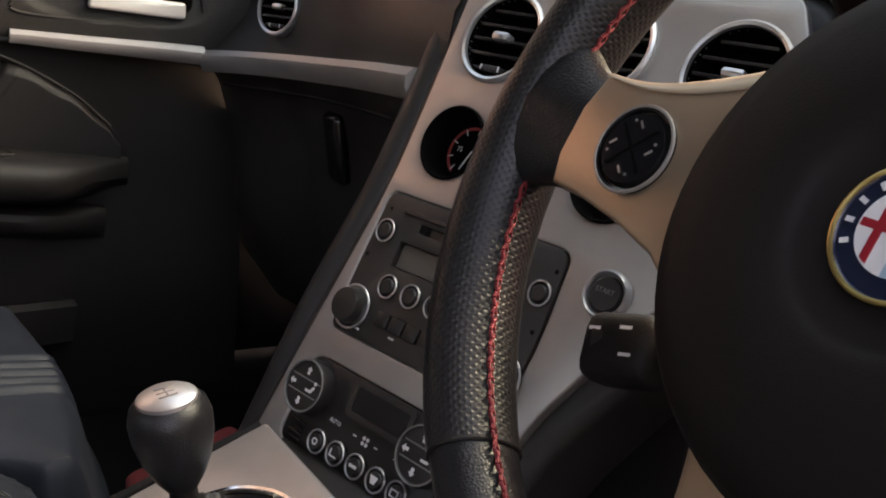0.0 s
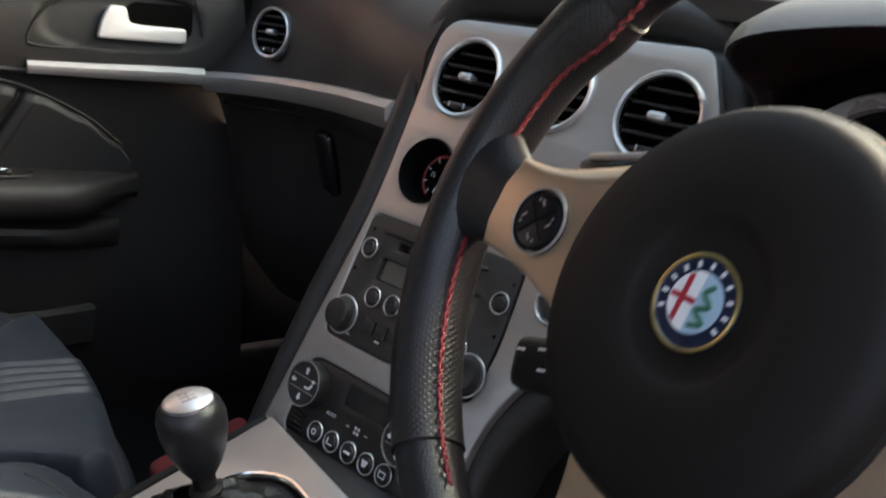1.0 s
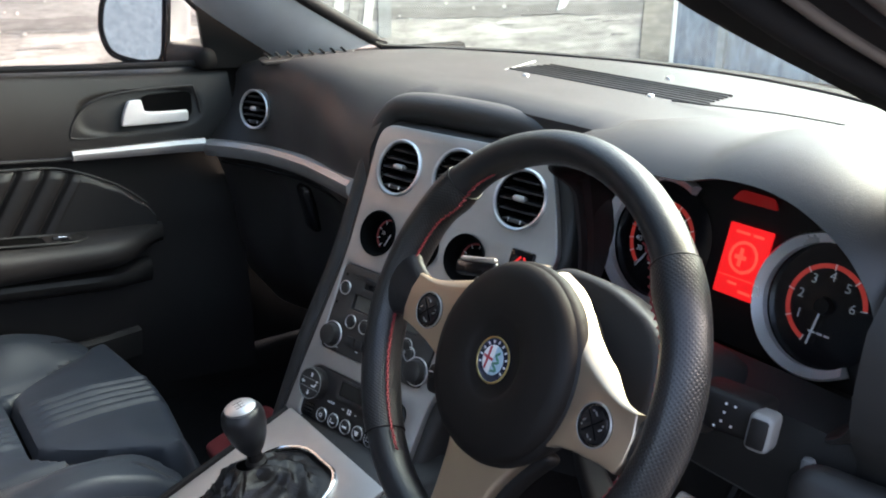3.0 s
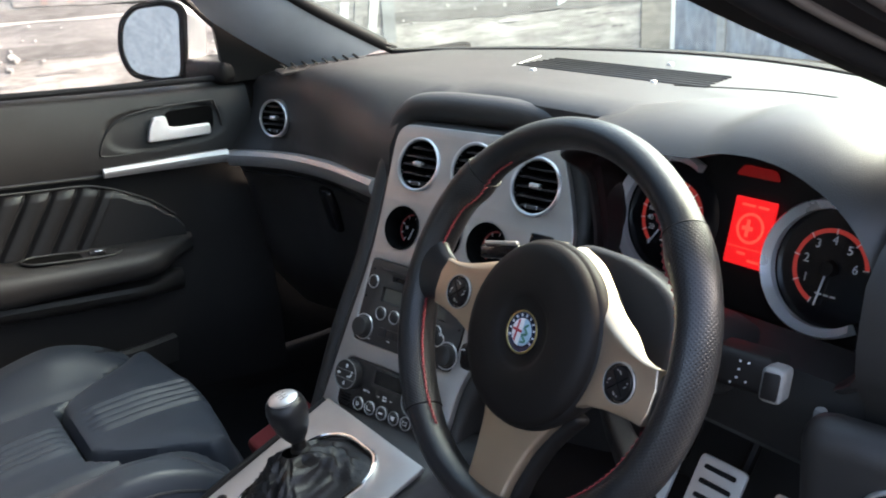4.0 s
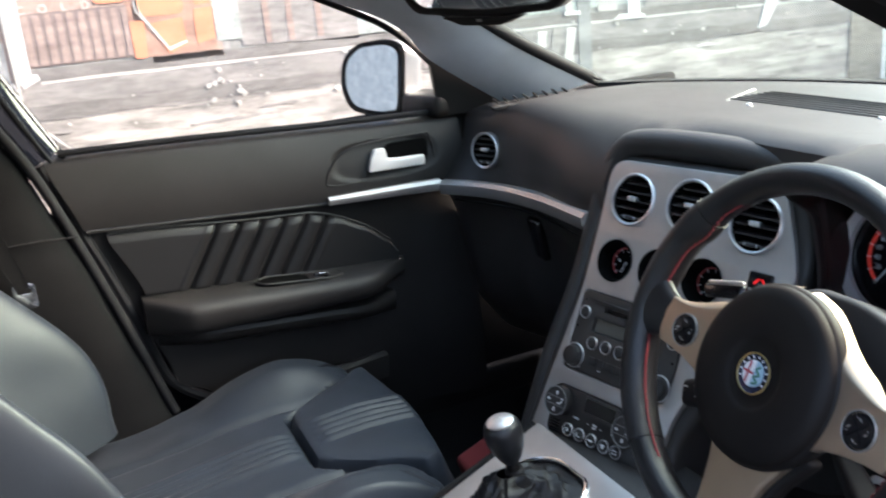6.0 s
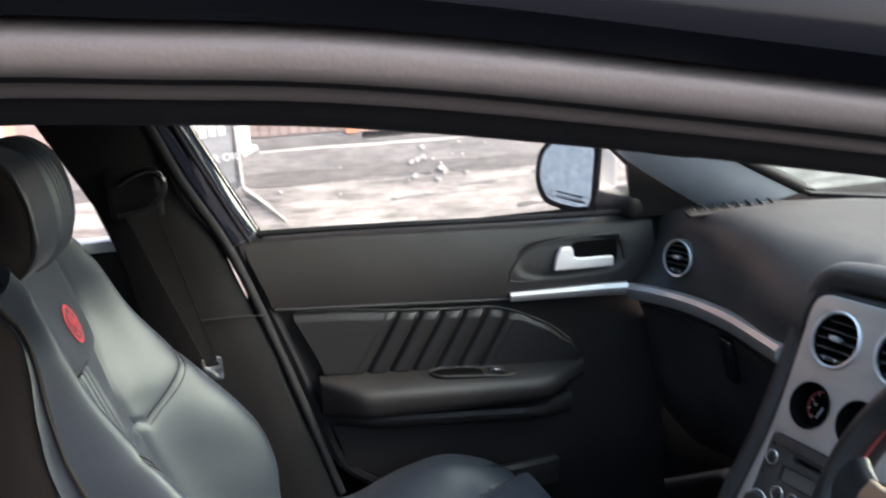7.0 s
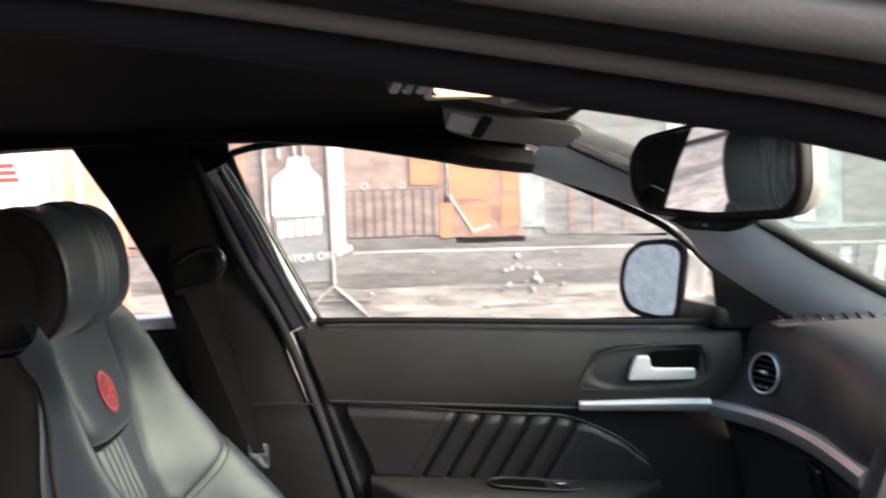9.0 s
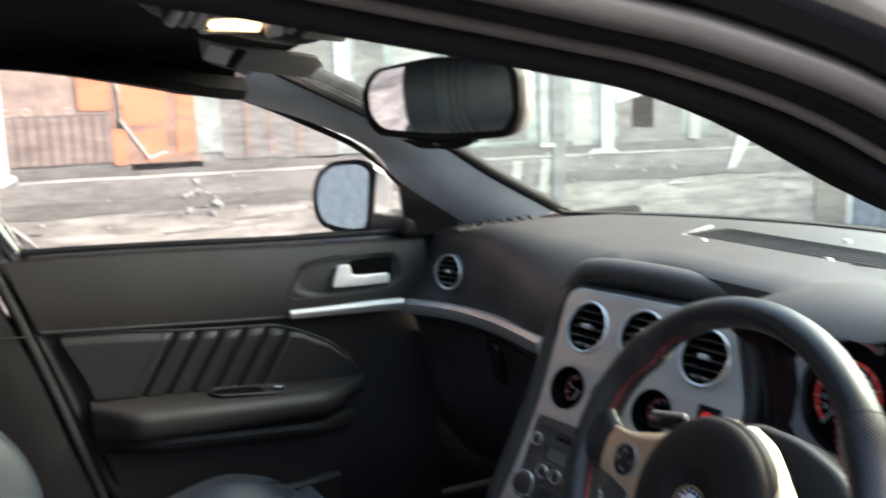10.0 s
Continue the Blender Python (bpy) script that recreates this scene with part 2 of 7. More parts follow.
def as_mesh(name, geo, mat, sharp=40):
    if isinstance(geo, bmesh.types.BMesh):
        me = bpy.data.meshes.new(name)
        bmesh.ops.recalc_face_normals(geo, faces=geo.faces)
        geo.to_mesh(me)
        geo.free()
    else:
        me = geo
        me.name = name
    me.materials.clear()
    me.materials.append(mat)
    me.polygons.foreach_set("use_smooth", [True] * len(me.polygons))
    me.set_sharp_from_angle(angle=radians(sharp))
    return me


def part(name, geo, mat, parent, label="", m=None, sharp=40):
    """One mesh object under a thing or a part; the geometry is given in the world, or in the pose m."""
    ob = new(name, as_mesh(name, geo, mat, sharp))
    m = m or Matrix()
    ob.parent = parent
    ob.matrix_parent_inverse = WORLD_OF[parent].inverted()
    ob.matrix_basis = m
    WORLD_OF[ob] = m
    return tagged(ob, label)


def solid(name, geo, mat, label, category, m=None, kind="", group="", sharp=40):
    """A top-level thing of a single mesh."""
    ob = new(name, as_mesh(name, geo, mat, sharp))
    ob.matrix_basis = m or Matrix()
    WORLD_OF[ob] = m or Matrix()
    return tagged(ob, label, category, group, kind)


def grid(rows, ring=False, loop=False, caps=False):
    """A skin over rows of points. ring: each row closes; loop: the last row joins the first."""
    bm = bmesh.new()
    vs = [[bm.verts.new(p) for p in row] for row in rows]
    nr, nc = len(vs), len(vs[0])
    for i in range(nr if loop else nr - 1):
        for j in range(nc if ring else nc - 1):
            a, b, c, d = vs[i][j], vs[i][(j + 1) % nc], vs[(i + 1) % nr][(j + 1) % nc], vs[(i + 1) % nr][j]
            bm.faces.new((a, b, c, d))
    if caps:
        bm.faces.new(list(reversed(vs[0])))
        bm.faces.new(vs[-1])
    return bm


def thick(bm, t):
    """Gives a skin a thickness."""
    bmesh.ops.recalc_face_normals(bm, faces=bm.faces)
    bmesh.ops.solidify(bm, geom=bm.faces[:] + bm.edges[:] + bm.verts[:], thickness=t)
    return bm


def smooth_path(pts, n):
    """Catmull-Rom through the points, n steps a span."""
    p = [Vector(q) for q in pts]
    p = [2 * p[0] - p[1]] + p + [2 * p[-1] - p[-2]]
    out = []
    for i in range(1, len(p) - 2):
        for k in range(n):
            t = k / n
            a, b, c, d = p[i - 1], p[i], p[i + 1], p[i + 2]
            out.append(0.5 * (2 * b + (c - a) * t + (2 * a - 5 * b + 4 * c - d) * t * t + (3 * b - a - 3 * c + d) * t ** 3))
    out.append(p[-2])
    return out


def sweep(path, profile, up=(0, 0, 1), closed=False, scale=None, caps=True):
    """Draws a closed 2D profile (side, up) along a path."""
    path = [Vector(p) for p in path]
    rows = []
    n = len(path)
    for i, p in enumerate(path):
        a = path[(i - 1) % n] if closed or i else p
        b = path[(i + 1) % n] if closed or i < n - 1 else p
        t = (b - a).normalized()
        s = t.cross(Vector(up)).normalized()
        u = s.cross(t)
        k = scale[i] if scale else 1
        rows.append([p + s * x * k + u * y * k for x, y in profile])
    return grid(rows, ring=True, loop=closed, caps=caps and not closed)


def circle(r, n=12, ry=None):
    return [(r * math.cos(2 * math.pi * i / n), (ry or r) * math.sin(2 * math.pi * i / n)) for i in range(n)]


def tube(path, r, n=10, closed=False, up=(0, 0, 1), scale=None):
    return sweep(path, circle(r, n), up, closed, scale)


def lathe(profile, n=32):
    """Turns (radius, height) points round local z."""
    rows = []
    for r, h in profile:
        rows.append([Vector((max(r, 1e-5) * math.cos(2 * math.pi * i / n), max(r, 1e-5) * math.sin(2 * math.pi * i / n), h)) for i in range(n)])
    bm = grid(rows, ring=True)
    bmesh.ops.remove_doubles(bm, verts=bm.verts, dist=2e-5)
    return bm


def rbox(sx, sy, sz, r=0.004, seg=2):
    bm = bmesh.new()
    bmesh.ops.create_cube(bm, size=1)
    bmesh.ops.scale(bm, vec=(sx, sy, sz), verts=bm.verts)
    bmesh.ops.bevel(bm, geom=bm.edges[:], offset=min(r, 0.49 * min(sx, sy, sz)), segments=seg, profile=0.5, affect="EDGES")
    return bm


def rounded(pts, r, n=5):
    """A polygon with its corners rounded. r: one radius, or one for each corner."""
    out = []
    k = len(pts)
    for i in range(k):
        p, a, b = Vector(pts[i]), Vector(pts[i - 1]), Vector(pts[(i + 1) % k])
        rr = r[i] if isinstance(r, (list, tuple)) else r
        rr = min(rr, (a - p).length * 0.45, (b - p).length * 0.45)
        s, e = p + (a - p).normalized() * rr, p + (b - p).normalized() * rr
        for j in range(n + 1):
            t = j / n
            out.append(tuple((1 - t) ** 2 * s + 2 * t * (1 - t) * p + t * t * e))
    return out


def rect(x0, y0, x1, y1, r=0.0, n=4):
    pts = [(x0, y0), (x1, y0), (x1, y1), (x0, y1)]
    return rounded(pts, r, n) if r else pts


def disc2d(x, y, r, n=36, ry=None):
    return [(x + r * math.cos(2 * math.pi * i / n), y + (ry or r) * math.sin(2 * math.pi * i / n)) for i in range(n)]


def from_curve(cu):
    ob = bpy.data.objects.new("tmp", cu)
    scene.collection.objects.link(ob)
    bpy.context.view_layer.update()
    me = bpy.data.meshes.new_from_object(ob.evaluated_get(bpy.context.evaluated_depsgraph_get()))
    bpy.data.objects.remove(ob)
    bpy.data.curves.remove(cu)
    bm = bmesh.new()
    bm.from_mesh(me)
    bmesh.ops.remove_doubles(bm, verts=bm.verts, dist=1e-5)
    bm.to_mesh(me)
    bm.free()
    return me


def plate(outlines, depth, bevel=0.0, seg=1):
    """A plate in local xy, its face at z = 0 and its back at -depth; further outlines are holes."""
    cu = bpy.data.curves.new("tmp", "CURVE")
    cu.dimensions, cu.fill_mode = "2D", "BOTH"
    cu.extrude, cu.bevel_depth, cu.bevel_resolution, cu.offset = max(depth / 2 - bevel, 0), bevel, seg, -bevel
    for o in outlines:
        sp = cu.splines.new("POLY")
        sp.points.add(len(o) - 1)
        for q, (x, y) in zip(sp.points, o):
            q.co = (x, y, 0, 1)
        sp.use_cyclic_u = True
    me = from_curve(cu)
    me.transform(Matrix.Translation((0, 0, -depth / 2)))
    return me


def words(text, size, depth=0.0003):
    cu = bpy.data.curves.new("tmp", "FONT")
    cu.body, cu.size, cu.extrude = text, size, depth
    cu.align_x, cu.align_y = "CENTER", "CENTER"
    return from_curve(cu)


def axes(o, x, z, n):
    return Matrix(((x[0], z[0], n[0], o[0]), (x[1], z[1], n[1], o[1]), (x[2], z[2], n[2], o[2]), (0, 0, 0, 1)))


def merge(*bms):
    out = bmesh.new()
    for b in bms:
        me = bpy.data.meshes.new("tmp")
        b.to_mesh(me)
        out.from_mesh(me)
        bpy.data.meshes.remove(me)
        b.free()
    return out


def moved(bm, m):
    bmesh.ops.transform(bm, matrix=m, verts=bm.verts)
    return bm


def sstep(a, b, x):
    t = min(1, max(0, (x - a) / (b - a)))
    return t * t * (3 - 2 * t)


def lerp_table(table, x):
    if x <= table[0][0]:
        return table[0][1]
    for (a, u), (b, v) in zip(table, table[1:]):
        if x <= b:
            return u + (v - u) * sstep(0, 1, (x - a) / (b - a)) * 0.5 + (v - u) * (x - a) / (b - a) * 0.5
    return table[-1][1]


def soft_table(table, x, w=0.07):
    """The table's value, smoothed so that no kink shows."""
    return sum(lerp_table(table, x + w * q) for q in (-1.0, -0.5, 0.0, 0.5, 1.0)) / 5

# ---------------------------------------------------------------- ground and far setting


def sheet(x0, y0, x1, y1, z, nx=2, ny=2, wobble=0.0):
    rows = []
    for i in range(nx + 1):
        x = x0 + (x1 - x0) * i / nx
        rows.append([Vector((x, y0 + (y1 - y0) * j / ny, z + wobble * noise.noise((x * 0.9, (y0 + (y1 - y0) * j / ny) * 0.9, 3)))) for j in range(ny + 1)])
    return grid(rows)


solid("ground", sheet(-400, -400, 400, 400, -0.02, 8, 8), M_ROAD, "wet grey tarmac of a street", "ground", kind="structure")
# Unseen wall added on the driver's side to cut and bounce sky light.
solid("light_shaping_wall", moved(rbox(0.4, 30, 1.9, 0.02), Matrix.Translation((5.6, 0, 0.95))), material("light_wall_tone", (0.30, 0.27, 0.245), 0.9, grain=0.8, grain_size=30, stain=0.4, stain_size=1.2), "unseen wall added across the yard to shape the light", "building", kind="structure")

# ---------------------------------------------------------------- car shell
Y_SILL = ((-1.3, 0.955), (-0.52, 0.936), (0.2, 0.905), (0.5, 0.90))


def window_top(y):
    return lerp_table(((-0.64, 1.236), (-0.61, 1.250), (-0.47, 1.244), (-0.28, 1.219), (-0.13, 1.183), (0.0, 1.127), (0.11, 1.071), (0.2, 0.98), (0.26, 0.91)), y)


def side_x(z):
    """How far out the car's side lies at a height (the glass leans inwards)."""
    return 0.735 - 0.115 * sstep(0.92, 1.30, z) * ((z - 0.92) / 0.38 if z > 0.92 else 0)


# roof lining
rows = []
for j in range(25):
    y = -1.75 + 1.58 * j / 24
    row = []
    for i in range(25):
        x = -0.56 + 1.12 * i / 24
        z = 1.345 - 0.09 * (abs(x) / 0.60) ** 2.2 - 0.055 * sstep(-0.48, -0.17, y) * (1 - (x / 0.56) ** 2) - 0.10 * sstep(-1.2, -1.75, y)
        yy = y
        row.append(Vector((x, yy, z)))
    rows.append(row)
solid("ceiling", thick(grid(rows), 0.012), M_LINER, "dark cloth roof lining of the car", "ceiling", kind="structure")

# roof skin
rows = []
for j in range(17):
    y = -2.1 + 1.96 * j / 16
    row = []
    for i in range(25):
        x = -0.625 + 1.25 * i / 24
        z = 1.400 - 0.080 * (abs(x) / 0.62) ** 2.4 - 0.012 * sstep(-0.5, -0.02, y) - 0.10 * sstep(-1.2, -2.1, y)
        row.append(Vector((x, y, z)))
    rows.append(row)
solid("car_roof", thick(grid(rows), 0.008), M_PAINT, "glossy black painted roof skin of the car", "car roof", kind="structure")

# roof rails and front pillars, both sides: seal, channel and painted flange run along the door opening
RAIL = [(-1.9, 1.02), (-1.7, 1.14), (-1.4, 1.22), (-1.0, 1.255), (-0.64, 1.260), (-0.515, 1.2535), (-0.443, 1.2455), (-0.357, 1.231), (-0.28, 1.217), (-0.218, 1.204), (-0.125, 1.1735), (0.0, 1.1135), (0.15, 1.0415), (0.34, 0.95)]


def rail_path(side, out, up, y1=0.34):
    pts = []
    for y, z in RAIL:
        if y <= y1:
            x = 0.575 + 0.035 * sstep(-0.4, 0.1, y) + 0.06 * sstep(0.05, 0.34, y)
            pts.append((side * (x + out), y, z + up - (0.021 * sstep(0.30, 0.0, y) if side > 0 else 0.0)))
    return smooth_path(pts, 5)


for side, word in ((1, "driver's"), (-1, "passenger's")):
    rail = thing("roof_rail", (side * 0.6, -0.5, 1.25), f"black roof rail with rubber seals over the {word} door opening", "roof rail", kind="structure")
    fore = 0.34 if side > 0 else -0.2
    trim = rail_path(side, -0.022, 0.018 if side > 0 else 0.004, 0.34 if side > 0 else -0.2)
    if side < 0:
        trim += [Vector((-0.562, -0.19, 1.205)), Vector((-0.566, -0.155, 1.200))]
    part("inner_trim", sweep(trim, [(-0.03 if side > 0 else -0.085, -0.012), (0.026, -0.014), (0.034, 0.0), (0.02, 0.022), (-0.03 if side > 0 else -0.085, 0.03)]), M_LINER, rail)
    part("seal", tube(rail_path(side, 0.010, 0.004, fore), 0.0095, 12), M_RUBBERD, rail, "soft black rubber door seal")
    part("seal_lip", tube(rail_path(side, 0.030, 0.0085, fore), 0.0042, 10), M_RUBBER, rail)
    part("channel", sweep(rail_path(side, 0.042, 0.018, fore), [(-0.03, -0.008), (0.016, -0.008), (0.018, 0.02), (-0.03, 0.02)]), M_RUBBERD, rail)
    part("flange", tube(rail_path(side, 0.066, 0.0205, fore), 0.0088, 14), M_RUBBER, rail, "thick grey-brown outer rubber seal")
    part("gutter", sweep(rail_path(side, 0.072, 0.045 if side > 0 else 0.075), [(-0.055, -0.017), (0.008, -0.0165), (0.017, -0.008), (0.018, 0.006), (0.004, 0.040), (-0.055, 0.062)]), M_PAINT, rail, "glossy black painted roof edge")

# cloth between the passenger's rail and the roof lining
rows = [[Vector((-0.615, y, z + 0.010)), Vector((-0.588, y, z + 0.022)), Vector((-0.560, y, (z + 0.03) * 0.4 + 1.264 * 0.6)), Vector((-0.540, y, 1.276))] for y, z in RAIL if -1.5 < y < -0.2]
rows.append([p + Vector((0, 0.060, 0.0)) for p in rows[-1]])
solid("rail_lining", thick(grid(rows), 0.004), M_LINER, "dark cloth lining above the passenger's window", "lining", kind="structure")

# front pillar lining
for side in (-1, 1):
    outer = smooth_path([(-0.655, -0.15, 1.200), (-0.672, -0.02, 1.158), (-0.685, 0.08, 1.118), (-0.690, 0.14, 1.080), (-0.692, 0.19, 1.02), (-0.68, 0.335, 0.918)], 4)
    inner = smooth_path([(-0.555, -0.110, 1.252), (-0.563, 0.0, 1.212), (-0.566, 0.146, 1.138), (-0.570, 0.236, 1.083), (-0.572, 0.329, 1.024), (-0.580, 0.475, 0.945)], 4)
    rows = []
    for p, q in zip(outer, inner):
        mid = (p + q) / 2 + Vector((0.022, -0.022, -0.012))
        rows.append([(p * (1 - w) ** 2 + mid * 2 * w * (1 - w) + q * w * w) for w in [k / 10 for k in range(11)]])
    rows = [[Vector((-p.x * side if side > 0 else p.x, p.y, p.z)) for p in r] for r in rows]
    solid("pillar_trim", thick(grid(rows), 0.01), M_PILLAR, "pale grey moulded lining of a front pillar", "pillar trim", kind="structure")

# mirror-corner cover and middle pillar on the passenger side
tri = [(-0.705, 0.186, 1.03), (-0.708, 0.200, 0.90), (-0.690, 0.36, 0.895), (-0.680, 0.35, 0.92), (-0.692, 0.25, 0.985)]
bm = bmesh.new()
bm.faces.new([bm.verts.new(p) for p in tri])
solid("mirror_corner", thick(bm, 0.02), M_DARK, "black plastic corner cover behind the door mirror", "trim", kind="structure")

INNER = inner
rows = []
for k in range(15):
    t = k / 14
    z = 0.30 + 1.01 * t
    front = lerp_table(((0.30, -0.345), (0.436, -0.415), (0.67, -0.482), (0.91, -0.560), (1.066, -0.632), (1.227, -0.690), (1.27, -0.70)), z)
    back = lerp_table(((0.30, -0.62), (0.90, -0.745), (0.95, -0.759), (1.206, -0.852), (1.27, -0.90)), z)
    x = -(side_x(z) - 0.075)
    rows.append([Vector((x - 0.05, front - 0.014, z)), Vector((x - 0.012, front - 0.008, z)), Vector((x, front - 0.020, z)), Vector((x + 0.008, (front * 2 + back) / 3, z)),
                 Vector((x + 0.008, (front + back * 2) / 3, z)), Vector((x - 0.004, back + 0.008, z)), Vector((x - 0.03, back, z))])
pillar = thing("middle_pillar", (-0.68, -0.6, 0.3), "black middle pillar with seat belt slot", "pillar", kind="structure")
part("lining", thick(grid(rows), 0.012), M_LINER, pillar)
part("lining_joint", tube([(-0.652, -0.515, 0.806), (-0.645, -0.57, 0.812), (-0.645, -0.625, 0.812)], 0.0016, 6), M_RUBBERD, pillar)
part("door_seal", tube(smooth_path([(-0.672, -0.415, 0.436), (-0.672, -0.482, 0.67), (-0.668, -0.560, 0.91), (-0.64, -0.634, 1.066), (-0.605, -0.694, 1.225)], 6), 0.009, 10), M_RUBBERD, pillar, "black rubber door seal")
part("anchor_cover", moved(rbox(0.018, 0.085, 0.090, 0.009, 3), pose(-0.634, -0.705, 1.045, 0, 12, 0)), M_LINER, pillar, "black cover over the belt anchor")

belt = thing("seat_belt", (-0.63, -0.65, 1.05), "black woven seat belt with a chrome buckle tongue", "seat belt")
part("guide_loop", tube(smooth_path([(-0.618, -0.728, 1.062), (-0.612, -0.690, 1.080), (-0.610, -0.664, 1.078), (-0.610, -0.655, 1.060), (-0.612, -0.662, 1.040), (-0.616, -0.676, 1.028)], 6), 0.0058, 10), M_GLOSSBLACK, belt, "glossy black belt guide loop")
part("guide_bar", tube([(-0.616, -0.735, 1.012), (-0.614, -0.700, 1.018), (-0.614, -0.668, 1.026)], 0.006, 8), M_GLOSSBLACK, belt)
part("webbing", thick(grid([[Vector((-0.612 - 0.016 * t, -0.697 + 0.080 * t + w * (1 - 0.62 * t), 1.016 - 0.275 * t + 0.10 * w)) for w in (-0.025, -0.012, 0, 0.012, 0.025)] for t in [q / 16 for q in range(17)]]), 0.0015), M_LINER, belt, "black woven belt webbing")
for w in (-0.025, 0.025):
    part("webbing_edge", tube([(-0.6105 - 0.016 * t, -0.697 + 0.080 * t + w * (1 - 0.62 * t), 1.016 - 0.275 * t + 0.10 * w) for t in [q / 16 for q in range(17)]], 0.0008, 6), M_LINER, belt)
part("tongue", plate([rounded([(-0.018, 0.0), (0.018, 0.0), (0.018, 0.045), (-0.018, 0.045)], 0.008), rect(-0.011, 0.028, 0.011, 0.036, 0.003)], 0.003, 0.0008), M_CHROME, belt,
     "bright metal belt tongue", axes((-0.632, -0.617, 0.705), (0, 1, 0), (0.1, 0, 1), (1, 0, -0.1)))

# black window frame of the passenger's door, rear window surround
frame_pts = [(-0.735, -0.51, 0.93), (-0.712, -0.571, 1.06), (-0.66, -0.636, 1.208), (-0.648, -0.62, 1.242), (-0.645, -0.47, 1.252), (-0.65, -0.28, 1.226), (-0.665, -0.13, 1.19), (-0.685, 0.0, 1.136), (-0.70, 0.11, 1.08), (-0.715, 0.20, 1.0)]
wf = thing("window_frame", (-0.70, -0.2, 0.93), "gloss black window frame of the passenger's door", "window frame", kind="structure")
part("upright", sweep(smooth_path([(x + 0.02, y - 0.048, z) for x, y, z in frame_pts[:3]], 6), [(-0.046, -0.01), (0.046, -0.01), (0.048, 0.000), (0.040, 0.010), (0.022, 0.0165), (0.0, 0.0185), (-0.022, 0.0165), (-0.040, 0.010), (-0.048, 0.000)], up=(1, 0, 0)), M_FRAMEBLACK, wf, "gloss black window upright")
part("rubber_edge", tube(smooth_path(frame_pts, 6), 0.006, 8), M_RUBBERD, wf)
part("corner_filler", moved(rbox(0.012, 0.11, 0.09, 0.004, 2), pose(-0.662, -0.700, 1.237, 0, 14, 0)), M_RUBBERD, wf, "black corner between frame and roof")
part("bright_strip", tube(smooth_path([(x + 0.034, y - 0.022, z) for x, y, z in frame_pts[:3]], 6), 0.004, 8), M_RUBBERD, wf, "narrow rubber bead")
part("window_pane", thick(grid([[Vector((-side_x(z) - 0.0, y, z)) for z in [(lerp_table(Y_SILL, y) - 0.02) + (max(window_top(y), lerp_table(Y_SILL, y)) + 0.012 - lerp_table(Y_SILL, y) + 0.02) * q / 8 for q in range(9)]] for y in [-0.62 + 0.85 * p / 16 for p in range(17)]]), 0.004), M_GLASS, wf).visible_shadow = False

# rear side of the shell: belt line, rear quarter, rear shelf and window
quarter = thing("rear_side", (-0.72, -1.2, 0.3), "black rear door lining with a pale sill below its window", "door lining", kind="structure")
part("lining", thick(grid([[Vector((-0.70 - 0.02 * math.sin(3 * z), y, z)) for z in (0.3, 0.5, 0.7, 0.85, 0.93, 0.945)] for y in (-0.72, -1.0, -1.3, -1.6, -1.75)]), 0.02), M_DARK, quarter)
part("sill", moved(rbox(0.05, 0.95, 0.022, 0.008), Matrix.Translation((-0.705, -1.2, 0.952))), M_PILLAR, quarter)
part("rear_pillar", thick(grid([[Vector((-0.62 - 0.08 * (1 - t), -1.42 - 0.32 * s - 0.10 * (1 - t), 0.95 + 0.30 * t)) for s in (0, 0.5, 1)] for t in (0, 0.25, 0.5, 0.75, 1)]), 0.02), M_LINER, quarter)
for side in (1,):
    solid("side_wall", thick(grid([[Vector((0.715, y, z)) for z in (0.25, 0.45, 0.40 if y > -0.95 else 0.7, 0.45 if y > -0.95 else 0.93)] for y in (-1.75, -1.4, -1.0, -0.96)]), 0.02), M_DARK, "black rear door lining", "door lining", kind="structure")
solid("rear_wall", thick(grid([[Vector((x, -1.72 - 0.25 * t, 0.3 + 0.66 * t)) for x in (-0.72, 0, 0.72)] for t in (0, 0.5, 1)]), 0.03), M_SEATBACK, "dark rear seat bench and shelf", "rear wall", kind="structure")
solid("floor", merge(moved(rbox(1.46, 2.5, 0.04, 0.01), Matrix.Translation((0, -0.5, 0.24))), moved(rbox(1.46, 0.04, 0.55, 0.01), Matrix.Translation((0, 0.74, 0.5)))), M_FLOOR, "dark carpeted car floor and bulkhead", "floor", kind="structure")
solid("kick_panel", moved(rbox(0.03, 0.62, 0.66, 0.01, 2), Matrix.Translation((-0.735, 0.50, 0.58))), M_FLOOR, "dark carpeted side panel of the footwell", "kick panel", kind="structure")
solid("kick_panel", moved(rbox(0.03, 0.50, 0.66, 0.01, 2), Matrix.Translation((0.735, 0.56, 0.58))), M_FLOOR, "dark carpeted side panel of the footwell", "kick panel", kind="structure")
solid("door_step", moved(rbox(0.12, 2.0, 0.14, 0.03, 3), Matrix.Translation((0.76, -0.1, 0.26))), M_PAINT, "glossy black painted door sill", "door sill", kind="structure")
solid("door_step", moved(rbox(0.12, 2.0, 0.14, 0.03, 3), Matrix.Translation((-0.76, -0.1, 0.26))), M_DARK, "black plastic door sill", "door sill", kind="structure")

# windscreen, scuttle and bonnet
rows = []
for j in range(9):
    t = j / 8
    row = []
    for i in range(17):
        u = -1 + i / 8
        xb, xt = 0.60 * u, 0.555 * u
        b = Vector((xb, 0.785 - 0.75 * xb * xb, 0.930))
        q = Vector((xt, -0.135, 1.252 + 0.062 * (1 - u * u)))
        row.append(b.lerp(q, t) + Vector((0, 0.02, 0.03)) * math.sin(math.pi * t) * (1 - 0.9 * u ** 4))
    rows.append(row)
